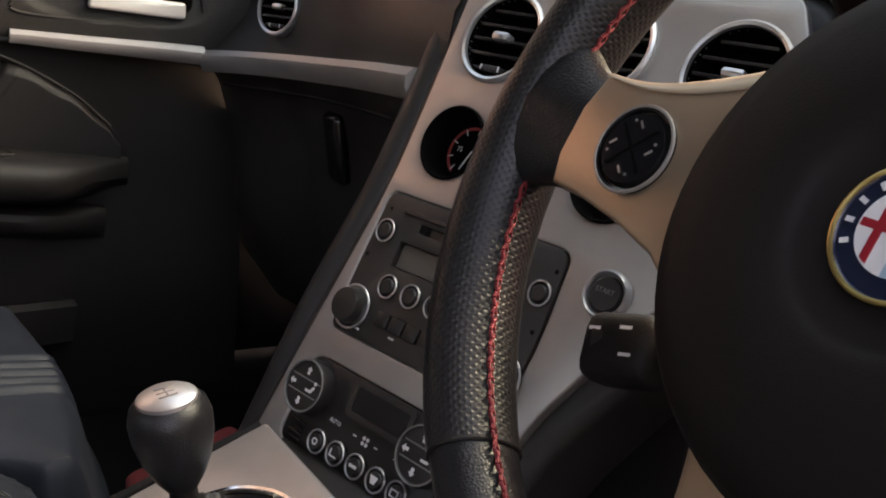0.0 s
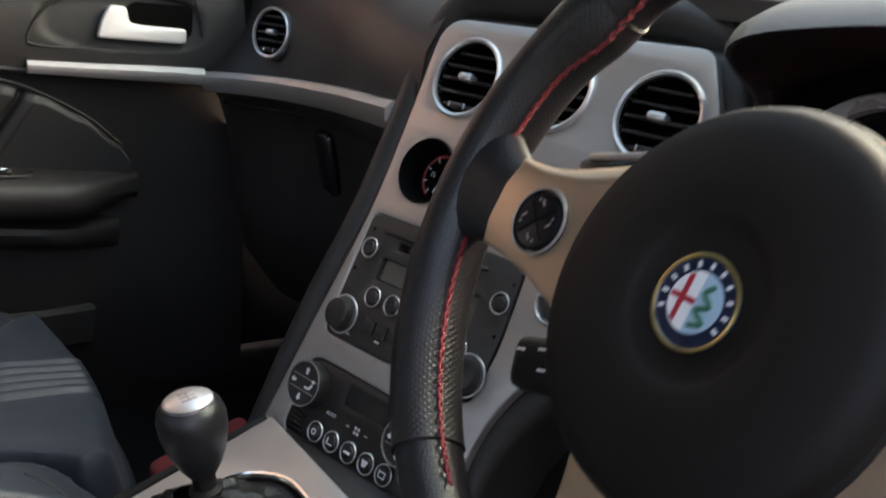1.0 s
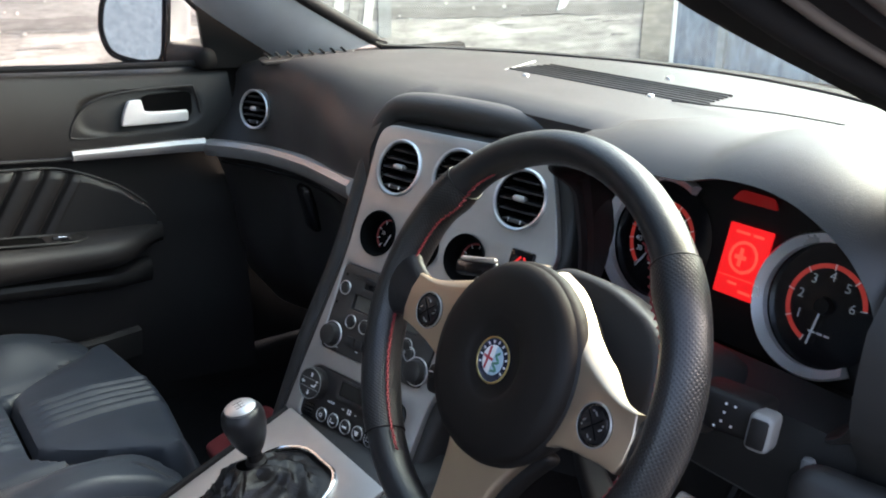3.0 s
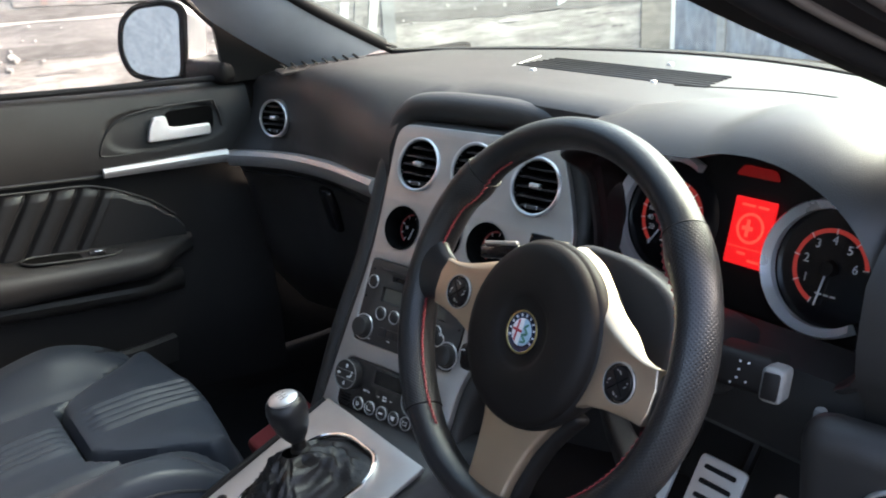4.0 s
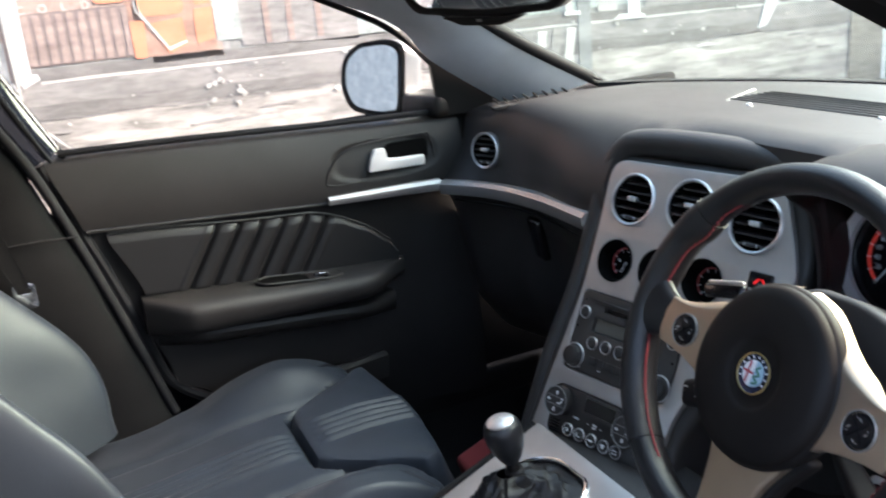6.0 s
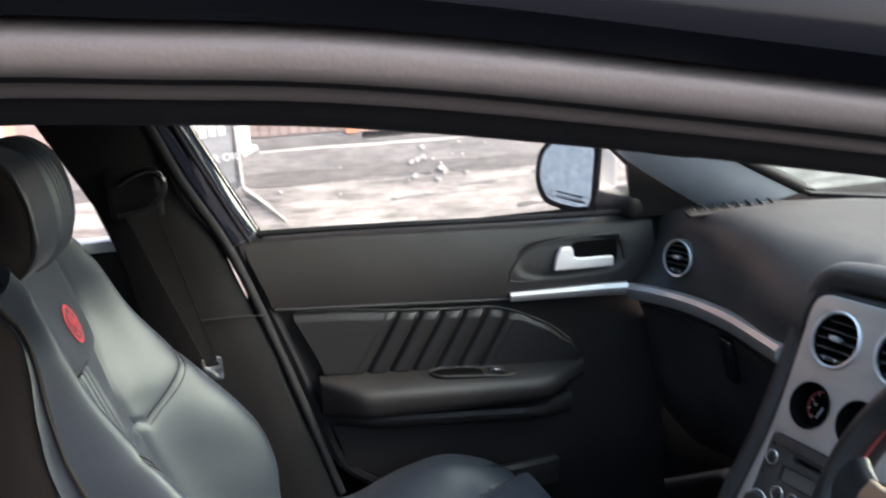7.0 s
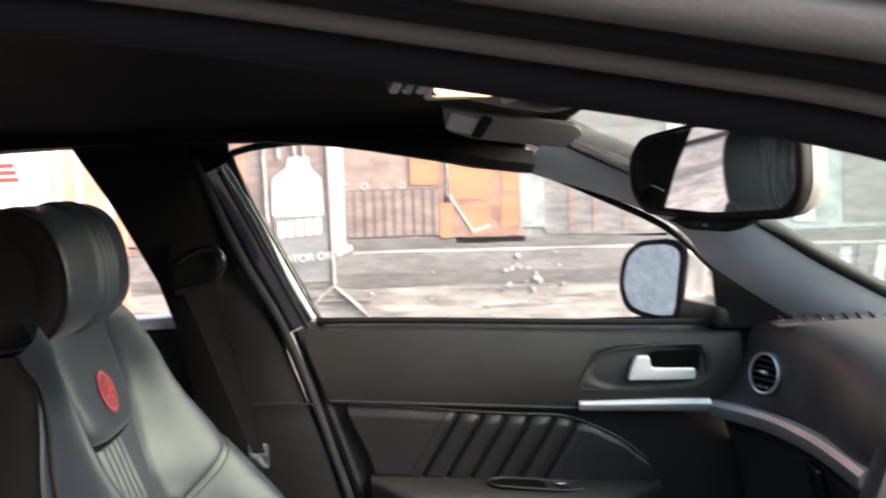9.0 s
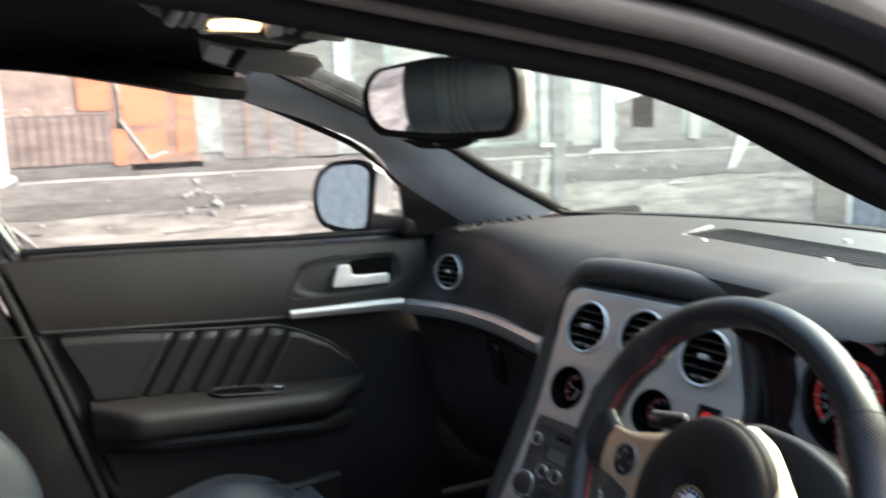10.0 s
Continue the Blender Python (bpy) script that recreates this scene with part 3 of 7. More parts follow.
screen = thing("windscreen", (0, 0.6, 0.93), "raked curved windscreen with a black edge", "windscreen", kind="structure")
part("pane", thick(grid(rows), 0.005), M_SCREENGLASS, screen).visible_shadow = False
part("edge_band", sweep([r for r in rows[0]], [(-0.012, -0.004), (0.012, -0.004), (0.012, 0.004), (-0.012, 0.004)]), M_RUBBERD, screen)
lip = []
for i, r in enumerate(rows[-1]):
    u = -1 + i / 8
    low = 0.045 * (1 - u ** 4)
    roof = 1.331 - 0.09 * (abs(r.x) / 0.60) ** 2.2 - 0.030 * (1 - u * u)
    lip.append([Vector((r.x, -0.30, roof + 0.006)), Vector((r.x, -0.23, roof * 0.6 + (r.z - low) * 0.4)), Vector((r.x, -0.17, roof * 0.15 + (r.z - low) * 0.85)),
                Vector((r.x, -0.147, r.z - low)), Vector((r.x, -0.138, r.z - low + 0.004)), Vector((r.x, -0.132, r.z - low * 0.6)), Vector((r.x, -0.130, r.z + 0.008))])
part("header", thick(grid(lip), 0.004), M_LINER, screen, "dark cloth lip of the roof lining above the glass")
for side, s in ((0, -1), (16, 1)):
    part("side_band", tube([r[side] for r in rows], 0.007, 8), M_RUBBERD, screen)

for s in (-1, 1):
    edge = [r[0] for r in rows]
    filler = []
    for k in range(21):
        f = 8 * (1 - k / 20)
        i = min(int(f), 7)
        e = edge[i].lerp(edge[i + 1], f - i) + Vector((0.012, 0.0, 0.006))
        a, b = INNER[k] + Vector((0, 0.004, 0.002)), e
        filler.append([Vector((-s * p.x, p.y, p.z)) for p in (a, (a + b) / 2, b)])
    part("pillar_bead", tube([Vector((-s * (p.x + 0.005), p.y + 0.002, p.z + 0.004)) for p in INNER], 0.0125, 10), M_RUBBERD, screen, "black rubber bead along the pillar lining")
    part("side_seal", thick(grid(filler), 0.006), M_RUBBERD, screen, "black seal between glass and pillar lining")

bonnet = []
for j in range(9):
    t = j / 8
    bonnet.append([Vector((0.78 * (-1 + i / 8), 0.90 - 0.65 * (0.62 * (-1 + i / 8)) ** 2 + 0.95 * t, 0.890 - 0.06 * abs(-1 + i / 8) ** 2 - 0.13 * t ** 1.5)) for i in range(17)])
solid("bonnet", thick(grid(bonnet), 0.01), M_PAINT, "glossy black car bonnet beyond the windscreen", "bonnet")
wiper = thing("wiper", (0.2, 0.82, 0.945), "black windscreen wiper lying along the glass", "wiper")
part("arm", tube(smooth_path([(0.52, 0.76, 0.895), (0.30, 0.86, 0.915), (0.02, 0.88, 0.915)], 6), 0.005, 8), M_VOID, wiper)
part("blade", tube(smooth_path([(0.42, 0.74, 0.908), (0.10, 0.84, 0.922), (-0.2, 0.83, 0.922)], 6), 0.004, 6), M_VOID, wiper)

# ---------------------------------------------------------------- dashboard
dash = thing("dashboard", (0, 0.3, 0.4), "charcoal grained dashboard with a silver strip", "dashboard")


def face_y(x):
    return - 0.03 * sstep(-0.40, -0.19, x)


PROFILE = [(0.36, 0.941), (0.30, 0.940), (0.265, 0.932), (0.246, 0.915), (0.236, 0.89), (0.231, 0.86), (0.228, 0.83), (0.226, 0.80), (0.228, 0.775), (0.236, 0.755),
           (0.250, 0.735), (0.262, 0.70), (0.27, 0.64), (0.275, 0.58), (0.30, 0.50), (0.36, 0.42), (0.46, 0.36)]


def dash_row(x, recess=0.0):
    yw = 0.775 - 0.75 * x * x
    sag = 0.028 * sstep(0.45, 0.70, abs(x))
    pts = [Vector((x, yw, 0.930 - sag)), Vector((x, yw * 0.75 + 0.36 * 0.25, 0.938 - sag)), Vector((x, yw * 0.4 + 0.36 * 0.6, 0.941 - sag * 0.8))]
    for y, z in PROFILE:
        yy = y + face_y(x) * sstep(0.93, 0.86, z) - 0.045 * sstep(-0.52, -0.70, x) * sstep(0.86, 0.765, z) + 0.016 * sstep(-0.36, -0.56, x) * sstep(0.94, 0.89, z) * sstep(0.765, 0.80, z)
        if recess and 0.30 < z < (0.935 if x > 0.26 else 0.91):
            yy = max(yy, 0.47 if x > 0.1 else 0.33)
        elif recess and z > 0.9 and x < 0.26:
            yy = max(yy, 0.24 + 0.05 * sstep(-0.14, -0.03, x) * (1 - sstep(0.20, 0.26, x)))
        pts.append(Vector((x, yy, z - sag * sstep(0.8, 0.93, z))))
    return pts


left = [dash_row(-0.705 + 0.565 * i / 32) for i in range(33)]
part("pad", grid(left), M_DASH, dash, "charcoal grained soft dash pad")
part("driver_pad", grid([dash_row(-0.14 + 0.74 * i / 24, 1) for i in range(25)]), M_DASH, dash)
part("end_pad", grid([dash_row(0.585 + 0.13 * i / 8) for i in range(9)]), M_DASH, dash)
strip = smooth_path([(-0.674, 0.176, 0.763), (-0.60, 0.196, 0.770), (-0.50, 0.214, 0.777), (-0.38, 0.216, 0.784), (-0.28, 0.205, 0.79), (-0.17, 0.19, 0.795)], 6)
part("strip", sweep(strip, [(-0.010, -0.013), (0.006, -0.015), (0.011, -0.004), (0.011, 0.006), (0.004, 0.013), (-0.010, 0.013)]), M_STRIP, dash, "satin silver strip along the dash")
part("glovebox_seam", tube(smooth_path([(-0.66, 0.196, 0.735), (-0.45, 0.236, 0.745), (-0.2, 0.208, 0.755)], 5), 0.002, 6), M_RUBBERD, dash)
part("glovebox_latch", moved(rbox(0.045, 0.018, 0.085, 0.012, 3), pose(-0.44, 0.258, 0.69, 12, 0, -6)), M_GLOSSBLACK, dash, "black oval glovebox latch")

# side-window demister slots
for side in (-1,):
    d = part("demister", plate([rounded([(-0.014, -0.09), (0.014, -0.09), (0.020, 0.07), (0.0, 0.09)], 0.008)], 0.006, 0.001), M_DASH, dash, "ribbed side demister grille",
             axes((side * 0.545, 0.325, 0.934), (0.97, 0.0, side * 0.2), (-side * 0.22, 0.97, 0.08), (-side * 0.2, -0.05, 0.97)))
    for k in range(8):
        part("rib", moved(rbox(0.024, 0.004, 0.004, 0.001, 1), axes((side * (0.563 - 0.0045 * k), 0.25 + 0.02 * k, 0.934 + 0.001 * k), (0.97, 0.0, side * 0.2), (0, 1, 0), (-side * 0.2, 0, 0.97))), M_DARK, d)

# windscreen demister grille
# The flat plate below the slats paints the slots' shade black.
gr = part("demister_grille", plate([rounded([(-0.165, 0.47), (0.205, 0.483), (0.235, 0.512), (0.17, 0.575), (-0.215, 0.565)], 0.012)], 0.004, 0.001), M_VOID, dash, "long black slotted windscreen demister", pose(0, 0, 0.9395))
for k in range(7):
    y = 0.478 + 0.014 * k
    part("slat", moved(rbox(0.375 - 0.004 * k, 0.0034, 0.005, 0.001, 1), Matrix.Translation((0.01 - 0.002 * k, y, 0.9405))), M_DASH, gr)
part("grille_rim", tube([(-0.172, 0.463, 0.940), (-0.225, 0.572, 0.940)], 0.0016, 8), M_TRIM, dash)
for x, y in ((0.024, 0.612), (0.114, 0.472), (-0.11, 0.452)):
    part("sensor", moved(lathe([(0, 0.004), (0.004, 0.003), (0.0055, 0.0), (0.0055, -0.006)], 16), Matrix.Translation((x, y, 0.9405))), M_SATIN, dash, "small bright sensor dome")

# passenger's round vent


def round_vent(parent, m, r, label, slats=5, deep=1.0):
    v = part("air_vent", lathe([(r + 0.001, -0.012), (r + 0.001, 0.0022), (r - 0.0008, 0.0040), (r - 0.0030, 0.0030), (r - 0.0036, 0.0), (r - 0.0038, -0.004 * deep)], 44), M_SATIN, parent, label, m)
    # Throat shade is painted near-black; shallow vents have little real depth.
    part("throat", lathe([(r - 0.0037, 0.0), (r - 0.0046, -0.030 * deep), (0, -0.030 * deep)], 36), M_VOID, v, "vent hollow with its shade painted black", m)
    for k in range(slats):
        y = (k - (slats - 1) / 2) * 2 * (r - 0.007) / slats
        half = math.sqrt(max((r - 0.0054) ** 2 - y * y, 1e-6))
        part("slat", rbox(2 * half, 0.0026, 0.016 * max(deep, 0.40), 0.0010, 2), M_SLAT, v, "", m @ pose(0, y, -0.0095 * deep, 16, 0, 0))
    part("slat_link", rbox(0.0035, 1.2 * r, 0.003, 0.0008, 1), M_VOID, v, "", m @ pose(0.010, 0, -0.018 * deep))
    part("tab", rbox(0.017, 0.0075, 0.012, 0.003, 2), M_SATIN, v, "bright silver vent tab", m @ pose(-0.002, 0.001, -0.003))
    part("wheel", rbox(0.020, 0.006, 0.010, 0.002, 1), M_BUTTON, v, "", m @ pose(0, -(r - 0.011), -0.004))
    for q in (-0.009, 0.009):
        part("mark", rbox(0.0012, 0.005, 0.002, 0.0004, 1), M_SATIN, v, "", m @ pose(q, -(r - 0.011), 0.0006))
    return v


round_vent(dash, axes((-0.580, 0.234, 0.841), (0.940, 0.34, 0.0), (-0.05, 0.15, 0.986), (0.335, -0.927, 0.16)) @ pose(0, 0, 0.004), 0.034, "round silver-ringed vent at the end of the dash", deep=0.28)

# instrument hood
ARCH = [(0.208, 0.745), (0.206, 0.80), (0.196, 0.85), (0.186, 0.885), (0.21, 0.906), (0.28, 0.918), (0.345, 0.922), (0.38, 0.924), (0.417, 0.934), (0.465, 0.935), (0.508, 0.923), (0.550, 0.896), (0.576, 0.856), (0.585, 0.80), (0.570, 0.752), (0.552, 0.735)]
arch = smooth_path([(x, 0, z) for x, z in ARCH], 4)
cen = Vector((0.365, 0, 0.80))


def arch_ring(y, grow, lift=0.0):
    out = []
    for p in arch:
        w = sstep(0.27, 0.21, p.x) * sstep(0.905, 0.86, p.z)  # the wall beside the centre stack stands back and flares
        out.append(Vector((p.x + (p.x - cen.x) * grow - (0.075 if grow < 0 else 0.095) * w * sstep(0.24, 0.40, y), y + 0.045 * w * (y < 0.3), p.z + (p.z - cen.z) * grow + lift * sstep(0.80, 0.92, p.z))))
    return out


part("hood_lining", grid([arch_ring(0.470, -0.08), arch_ring(0.405, -0.07), arch_ring(0.30, -0.03), arch_ring(0.234, -0.012), arch_ring(0.226, 0.0)]), M_DARK, dash, "black lining inside the hood")
part("hood", grid([arch_ring(0.226, 0.0), arch_ring(0.222, 0.008), arch_ring(0.226, 0.035), arch_ring(0.24, 0.07, 0.006), arch_ring(0.27, 0.10, 0.014), arch_ring(0.33, 0.115, 0.019), arch_ring(0.42, 0.11, 0.013), arch_ring(0.52, 0.05, 0.0)]), M_DASH, dash, "curved hood over the instruments")
part("hood_seam", tube(smooth_path([(0.16, 0.46, 0.943), (0.35, 0.455, 0.953), (0.52, 0.43, 0.950), (0.64, 0.36, 0.925)], 6), 0.0009, 6), M_RUBBERD, dash)
part("knee_panel", grid([[Vector((x, 0.235 + dy, z)) for dy, z in ((0.06, 0.742), (0.0, 0.735), (-0.012, 0.70), (0.0, 0.64), (0.05, 0.60), (0.16, 0.59))] for x in (0.16, 0.3, 0.45, 0.56, 0.66, 0.715)]), M_DOOR, dash, "black panel below the instruments")

# ---------------------------------------------------------------- instruments
GX, GZ, GN = Vector((1, 0, 0.0)), Vector((0, 0.263, 0.965)), Vector((0.0, -0.965, 0.263))
GO = Vector((0.343, 0.388, 0.80))


def on_dial(u, v, w=0.0):
    return axes(GO + GX * u + GZ * v + GN * w, GX, GZ, GN)


cluster = thing("instrument_cluster", (0.343, 0.388, 0.74), "dark instrument cluster with two silver-ringed dials", "instruments")
part("backing", plate([rounded([(-0.21, -0.095), (0.215, -0.095), (0.235, 0.06), (0.13, 0.135), (-0.14, 0.125), (-0.22, 0.07)], 0.03)], 0.02), M_DARK, cluster, "", on_dial(0, 0, -0.004))


def dial(u, v, r, first, step, count, a0, a1, needle, label):
    m = on_dial(u, v)
    d = part("dial", lathe([(r - 0.006, 0.0), (0, 0.0)], 48), M_GLOSSBLACK, cluster, label, m)
    arc = [(math.cos(math.radians(a)), math.sin(math.radians(a))) for a in range(62, 312, 6)]
    part("ring", sweep([Vector((c * r, s * r, 0.012)) for c, s in arc], [(-0.006, -0.010), (0.0045, -0.010), (0.005, 0.004), (0.0025, 0.0075), (-0.006, -0.001)], up=(0, 0, 1)), M_RING, d, "thick satin silver dial ring", m)
    rr = r * 0.62
    part("red_arc", plate([[(math.cos(math.radians(a)) * rr, math.sin(math.radians(a)) * rr) for a in range(int(a1), int(a0) + 1, 4)] + [(math.cos(math.radians(a)) * (rr - 0.005), math.sin(math.radians(a)) * (rr - 0.005)) for a in range(int(a0), int(a1) - 1, -4)]], 0.0006), M_REDPRINT, d, "red printed scale arc", m @ pose(0, 0, 0.0010))
    for k in range(count):
        a = math.radians(a0 + (a1 - a0) * k / (count - 1))
        part("tick", rbox(0.007, 0.0014, 0.0006, 0.0002, 1), M_WHITE, d, "", m @ pose(math.cos(a) * (rr - 0.003), math.sin(a) * (rr - 0.003), 0.0022) @ pose(0, 0, 0, 0, 0, math.degrees(a)))
        if first + step * k > 0:
            part("numeral", words(str(first + step * k), 0.0095 if step > 1 else 0.014, 0.0002), M_WHITE, d, "", m @ pose(math.cos(a) * (rr - 0.015), math.sin(a) * (rr - 0.013), 0.0020))
    a = math.radians(needle)
    part("needle", rbox(rr - 0.002, 0.0022, 0.0015, 0.0005, 1), M_WHITE, d, "pale needle", m @ pose(math.cos(a) * rr / 2, math.sin(a) * rr / 2, 0.006) @ pose(0, 0, 0, 0, 0, needle))
    part("hub", lathe([(0, 0.010), (0.008, 0.009), (0.010, 0.002)], 20), M_DARK, d, "", m)
    for b0, b1 in ((-0.012, -0.004), (-0.002, 0.004), (0.006, 0.012)):
        part("bar", plate([rect(b0, -0.002, b1, 0.0)], 0.0003), M_WHITE, d, "", m @ pose(0.002, -r * 0.40, 0.002))
    return d


dial(-0.118, -0.008, 0.077, 0, 20, 14, 232, -35, 238, "speed dial with red arc and white numerals")
dial(0.103, -0.018, 0.071, 0, 1, 7, 250, 10, 262, "engine speed dial with red arc and white numerals")
m = on_dial(0, 0.0)
disp = part("display", plate([rect(-0.0285, -0.042, 0.0265, 0.038, 0.002)], 0.003), M_SCREEN, cluster, "glowing red display panel", m @ pose(0, 0, 0.004))
part("graphic", plate([disc2d(0, 0, 0.0185), disc2d(0, 0, 0.0150)], 0.0003), M_SCREENART, disp, "", m @ pose(-0.001, 0.003, 0.0052))
part("graphic_cross", plate([[(-0.012, -0.003), (-0.007, -0.003), (-0.007, -0.011), (-0.002, -0.011), (-0.002, -0.003), (0.003, -0.003), (0.003, 0.002), (-0.002, 0.002), (-0.002, 0.010), (-0.007, 0.010), (-0.007, 0.002), (-0.012, 0.002)]], 0.0003), M_SCREENART, disp, "", m @ pose(0, 0.003, 0.0052))
for box in ((-0.018, 0.028, 0.0, 0.031), (0.004, 0.028, 0.018, 0.031), (-0.012, -0.029, 0.0, -0.026), (0.004, -0.036, 0.02, -0.033)):
    part("bar", plate([rect(*box)], 0.0003), M_SCREENART, disp, "", m @ pose(0, 0, 0.0052))
part("divider", plate([rect(-0.026, -0.0215, 0.024, -0.0205)], 0.0003), M_SCREENART, disp, "", m @ pose(0, 0, 0.0052))
part("warning_lamp", plate([rounded([(-0.03, 0.0), (0.03, 0.0), (0.022, 0.012), (-0.02, 0.013)], 0.005)], 0.002), M_SCREENDIM, cluster, "dim red warning lamp window", m @ pose(-0.005, 0.062, 0.006))


# ---------------------------------------------------------------- centre stack
PX, PZ, PN = Vector((0.976, 0.219, -0.021)), Vector((-0.064, 0.373, 0.926)), Vector((0.21, -0.902, 0.377))
PO = Vector((-0.087, 0.207, 0.843))


def on_stack(u, v, w=0.0, turn=0):
    return axes(PO + PX * u + PZ * v + PN * w, PX, PZ, PN) @ pose(0, 0, 0, 0, 0, turn)


FACE = [(-0.046, 0.054), (0.233, 0.060), (0.262, 0.0), (0.283, -0.062), (0.240, -0.125), (0.200, -0.197), (0.160, -0.272), (0.150, -0.378), (-0.083, -0.378), (-0.066, -0.264), (-0.046, -0.142), (-0.044, -0.06)]
face = rounded(FACE, [0.03, 0.012, 0.05, 0.02, 0.05, 0.05, 0.03, 0.01, 0.008, 0.06, 0.06, 0.06])
VENTS = [(0.008, 0.0), (0.106, 0.006), (0.209, 0.0)]
GAUGES = [(0.002, -0.092), (0.078, -0.091), (0.152, -0.088)]
RADIO = rounded([(-0.040, -0.143), (0.146, -0.143), (0.148, -0.215), (0.140, -0.265), (-0.047, -0.265)], [0.010, 0.012, 0.02, 0.012, 0.008])
CLIMATE = rounded([(-0.050, -0.290), (0.132, -0.290), (0.128, -0.366), (-0.053, -0.366)], [0.018, 0.018, 0.014, 0.012])
stack = thing("centre_stack", (0.0, 0.1, 0.5), "silver-faced centre stack in a black surround", "centre console")
outer = rounded([(-0.066, 0.066), (0.25, 0.070), (0.285, 0.0), (0.290, -0.065), (0.265, -0.125), (0.215, -0.215), (0.172, -0.30), (0.162, -0.40), (-0.106, -0.40), (-0.090, -0.264), (-0.068, -0.142), (-0.066, -0.05)], 0.03)
part("surround", plate([outer] + [disc2d(u, v, 0.0335) for u, v in VENTS] + [disc2d(u, v, 0.029) for u, v in GAUGES], 0.10, 0.012, 3), M_DASH, stack, "thick black moulded surround", on_stack(0, 0, -0.012))
part("faceplate", plate([face] + [disc2d(u, v, 0.0355) for u, v in VENTS] + [disc2d(u, v, 0.030) for u, v in GAUGES] + [RADIO, CLIMATE], 0.012, 0.0022, 2), M_TRIM, stack, "brushed titanium-effect faceplate", on_stack(0, 0, 0.0))
rim = [(-0.062, 0.058), (0.09, 0.07), (0.245, 0.068)]
part("brow", sweep(smooth_path([tuple(on_stack(u, v, w).translation) for u, v, w in ((-0.110, -0.40, -0.045), (-0.098, -0.26, -0.043), (-0.078, -0.14, -0.042), (-0.072, -0.03, -0.040), (-0.066, 0.036, -0.036), (-0.042, 0.074, -0.030), (0.0, 0.086, -0.026), (0.10, 0.090, -0.026), (0.18, 0.088, -0.030), (0.235, 0.080, -0.036))], 6), circle(0.022, 18, 0.030), up=tuple(PN)), M_DASH, stack, "rounded black pad round the faceplate")
for u, v in VENTS:
    round_vent(stack, on_stack(u, v, 0.0), 0.0375, "round silver-ringed vent with black slats")
for k, (u, v) in enumerate(GAUGES):
    m = on_stack(u, v)
    # Tunnel and face take the near-black used for hollows.
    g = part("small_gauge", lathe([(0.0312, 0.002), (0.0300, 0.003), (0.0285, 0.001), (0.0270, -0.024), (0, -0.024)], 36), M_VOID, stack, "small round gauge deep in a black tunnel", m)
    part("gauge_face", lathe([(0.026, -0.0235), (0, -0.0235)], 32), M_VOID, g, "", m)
    part("red_arc", plate([[(math.cos(math.radians(a)) * 0.022, math.sin(math.radians(a)) * 0.022) for a in range(60, 241, 6)] + [(math.cos(math.radians(a)) * 0.0195, math.sin(math.radians(a)) * 0.0195) for a in range(240, 59, -6)]], 0.0004), M_REDDIM, g, "red printed scale arc", m @ pose(0, 0, -0.0225))
    for a in (80, 120, 160, 200, 235):
        c, s = math.cos(math.radians(a)), math.sin(math.radians(a))
        part("tick", rbox(0.005, 0.0009, 0.0004, 0.0001, 1), M_WHITE, g, "", m @ pose(c * 0.018, s * 0.018, -0.022) @ pose(0, 0, 0, 0, 0, a))
    if k == 0:
        part("numeral", words("75", 0.006, 0.0001), M_WHITE, g, "", m @ pose(-0.010, 0.001, -0.022))
    part("needle", rbox(0.018, 0.0016, 0.001, 0.0004, 1), M_WHITE, g, "pale needle", m @ pose(0.002, -0.007, -0.020) @ pose(0, 0, 0, 0, 0, 70))
h = part("warning_switch", rbox(0.034, 0.022, 0.008, 0.003, 2), M_GLOSSBLACK, stack, "dark switch with a red lit symbol", on_stack(0.236, -0.068, 0.001))
for du, a in ((-0.005, 50), (0.005, -50)):
    part("symbol", plate([rect(-0.005, -0.0012, 0.005, 0.0012)], 0.0004), M_SCREEN, h, "", on_stack(0.238 + du, -0.069, 0.0056, a))
b = part("start_button", lathe([(0.0175, -0.004), (0.0175, 0.003), (0.0155, 0.0055), (0.0135, 0.003), (0.013, 0.001), (0.010, 0.003), (0, 0.0035)], 32), M_SATIN, stack, "round silver-ringed engine start button", on_stack(0.184, -0.163, 0.001))
part("cap", lathe([(0.0128, 0.001), (0.011, 0.0045), (0, 0.005)], 28), M_BUTTON, b, "", on_stack(0.184, -0.163, 0.001))
part("word", words("START", 0.005, 0.0001), M_CONSOLEGREY, b, "", on_stack(0.184, -0.161, 0.0062))

# radio
radio = thing("car_radio", tuple(on_stack(0.05, -0.264).translation), "brown-black car radio with round silver-ringed buttons", "radio")
part("fascia", plate([[(x * 0.985 + 0.0008, y * 0.992 - 0.0016) for x, y in RADIO], rect(0.006, -0.169, 0.104, -0.162, 0.001), rect(-0.008, -0.201, 0.112, -0.180, 0.001)], 0.010, 0.0015, 1), M_FASCIA, radio, "", on_stack(0, 0, 0.001))
part("slot", plate([rect(0.004, -0.171, 0.106, -0.160)], 0.004), M_GLOSSBLACK, radio, "black disc slot", on_stack(0, 0, -0.007))
part("screen", plate([rect(-0.007, -0.200, 0.111, -0.181)], 0.003), M_LCD, radio, "grey-green radio display", on_stack(0, 0, -0.004))
part("slot_lip", rbox(0.125, 0.004, 0.002, 0.0008, 1), M_BUTTON, radio, "", on_stack(0.048, -0.156, 0.002))


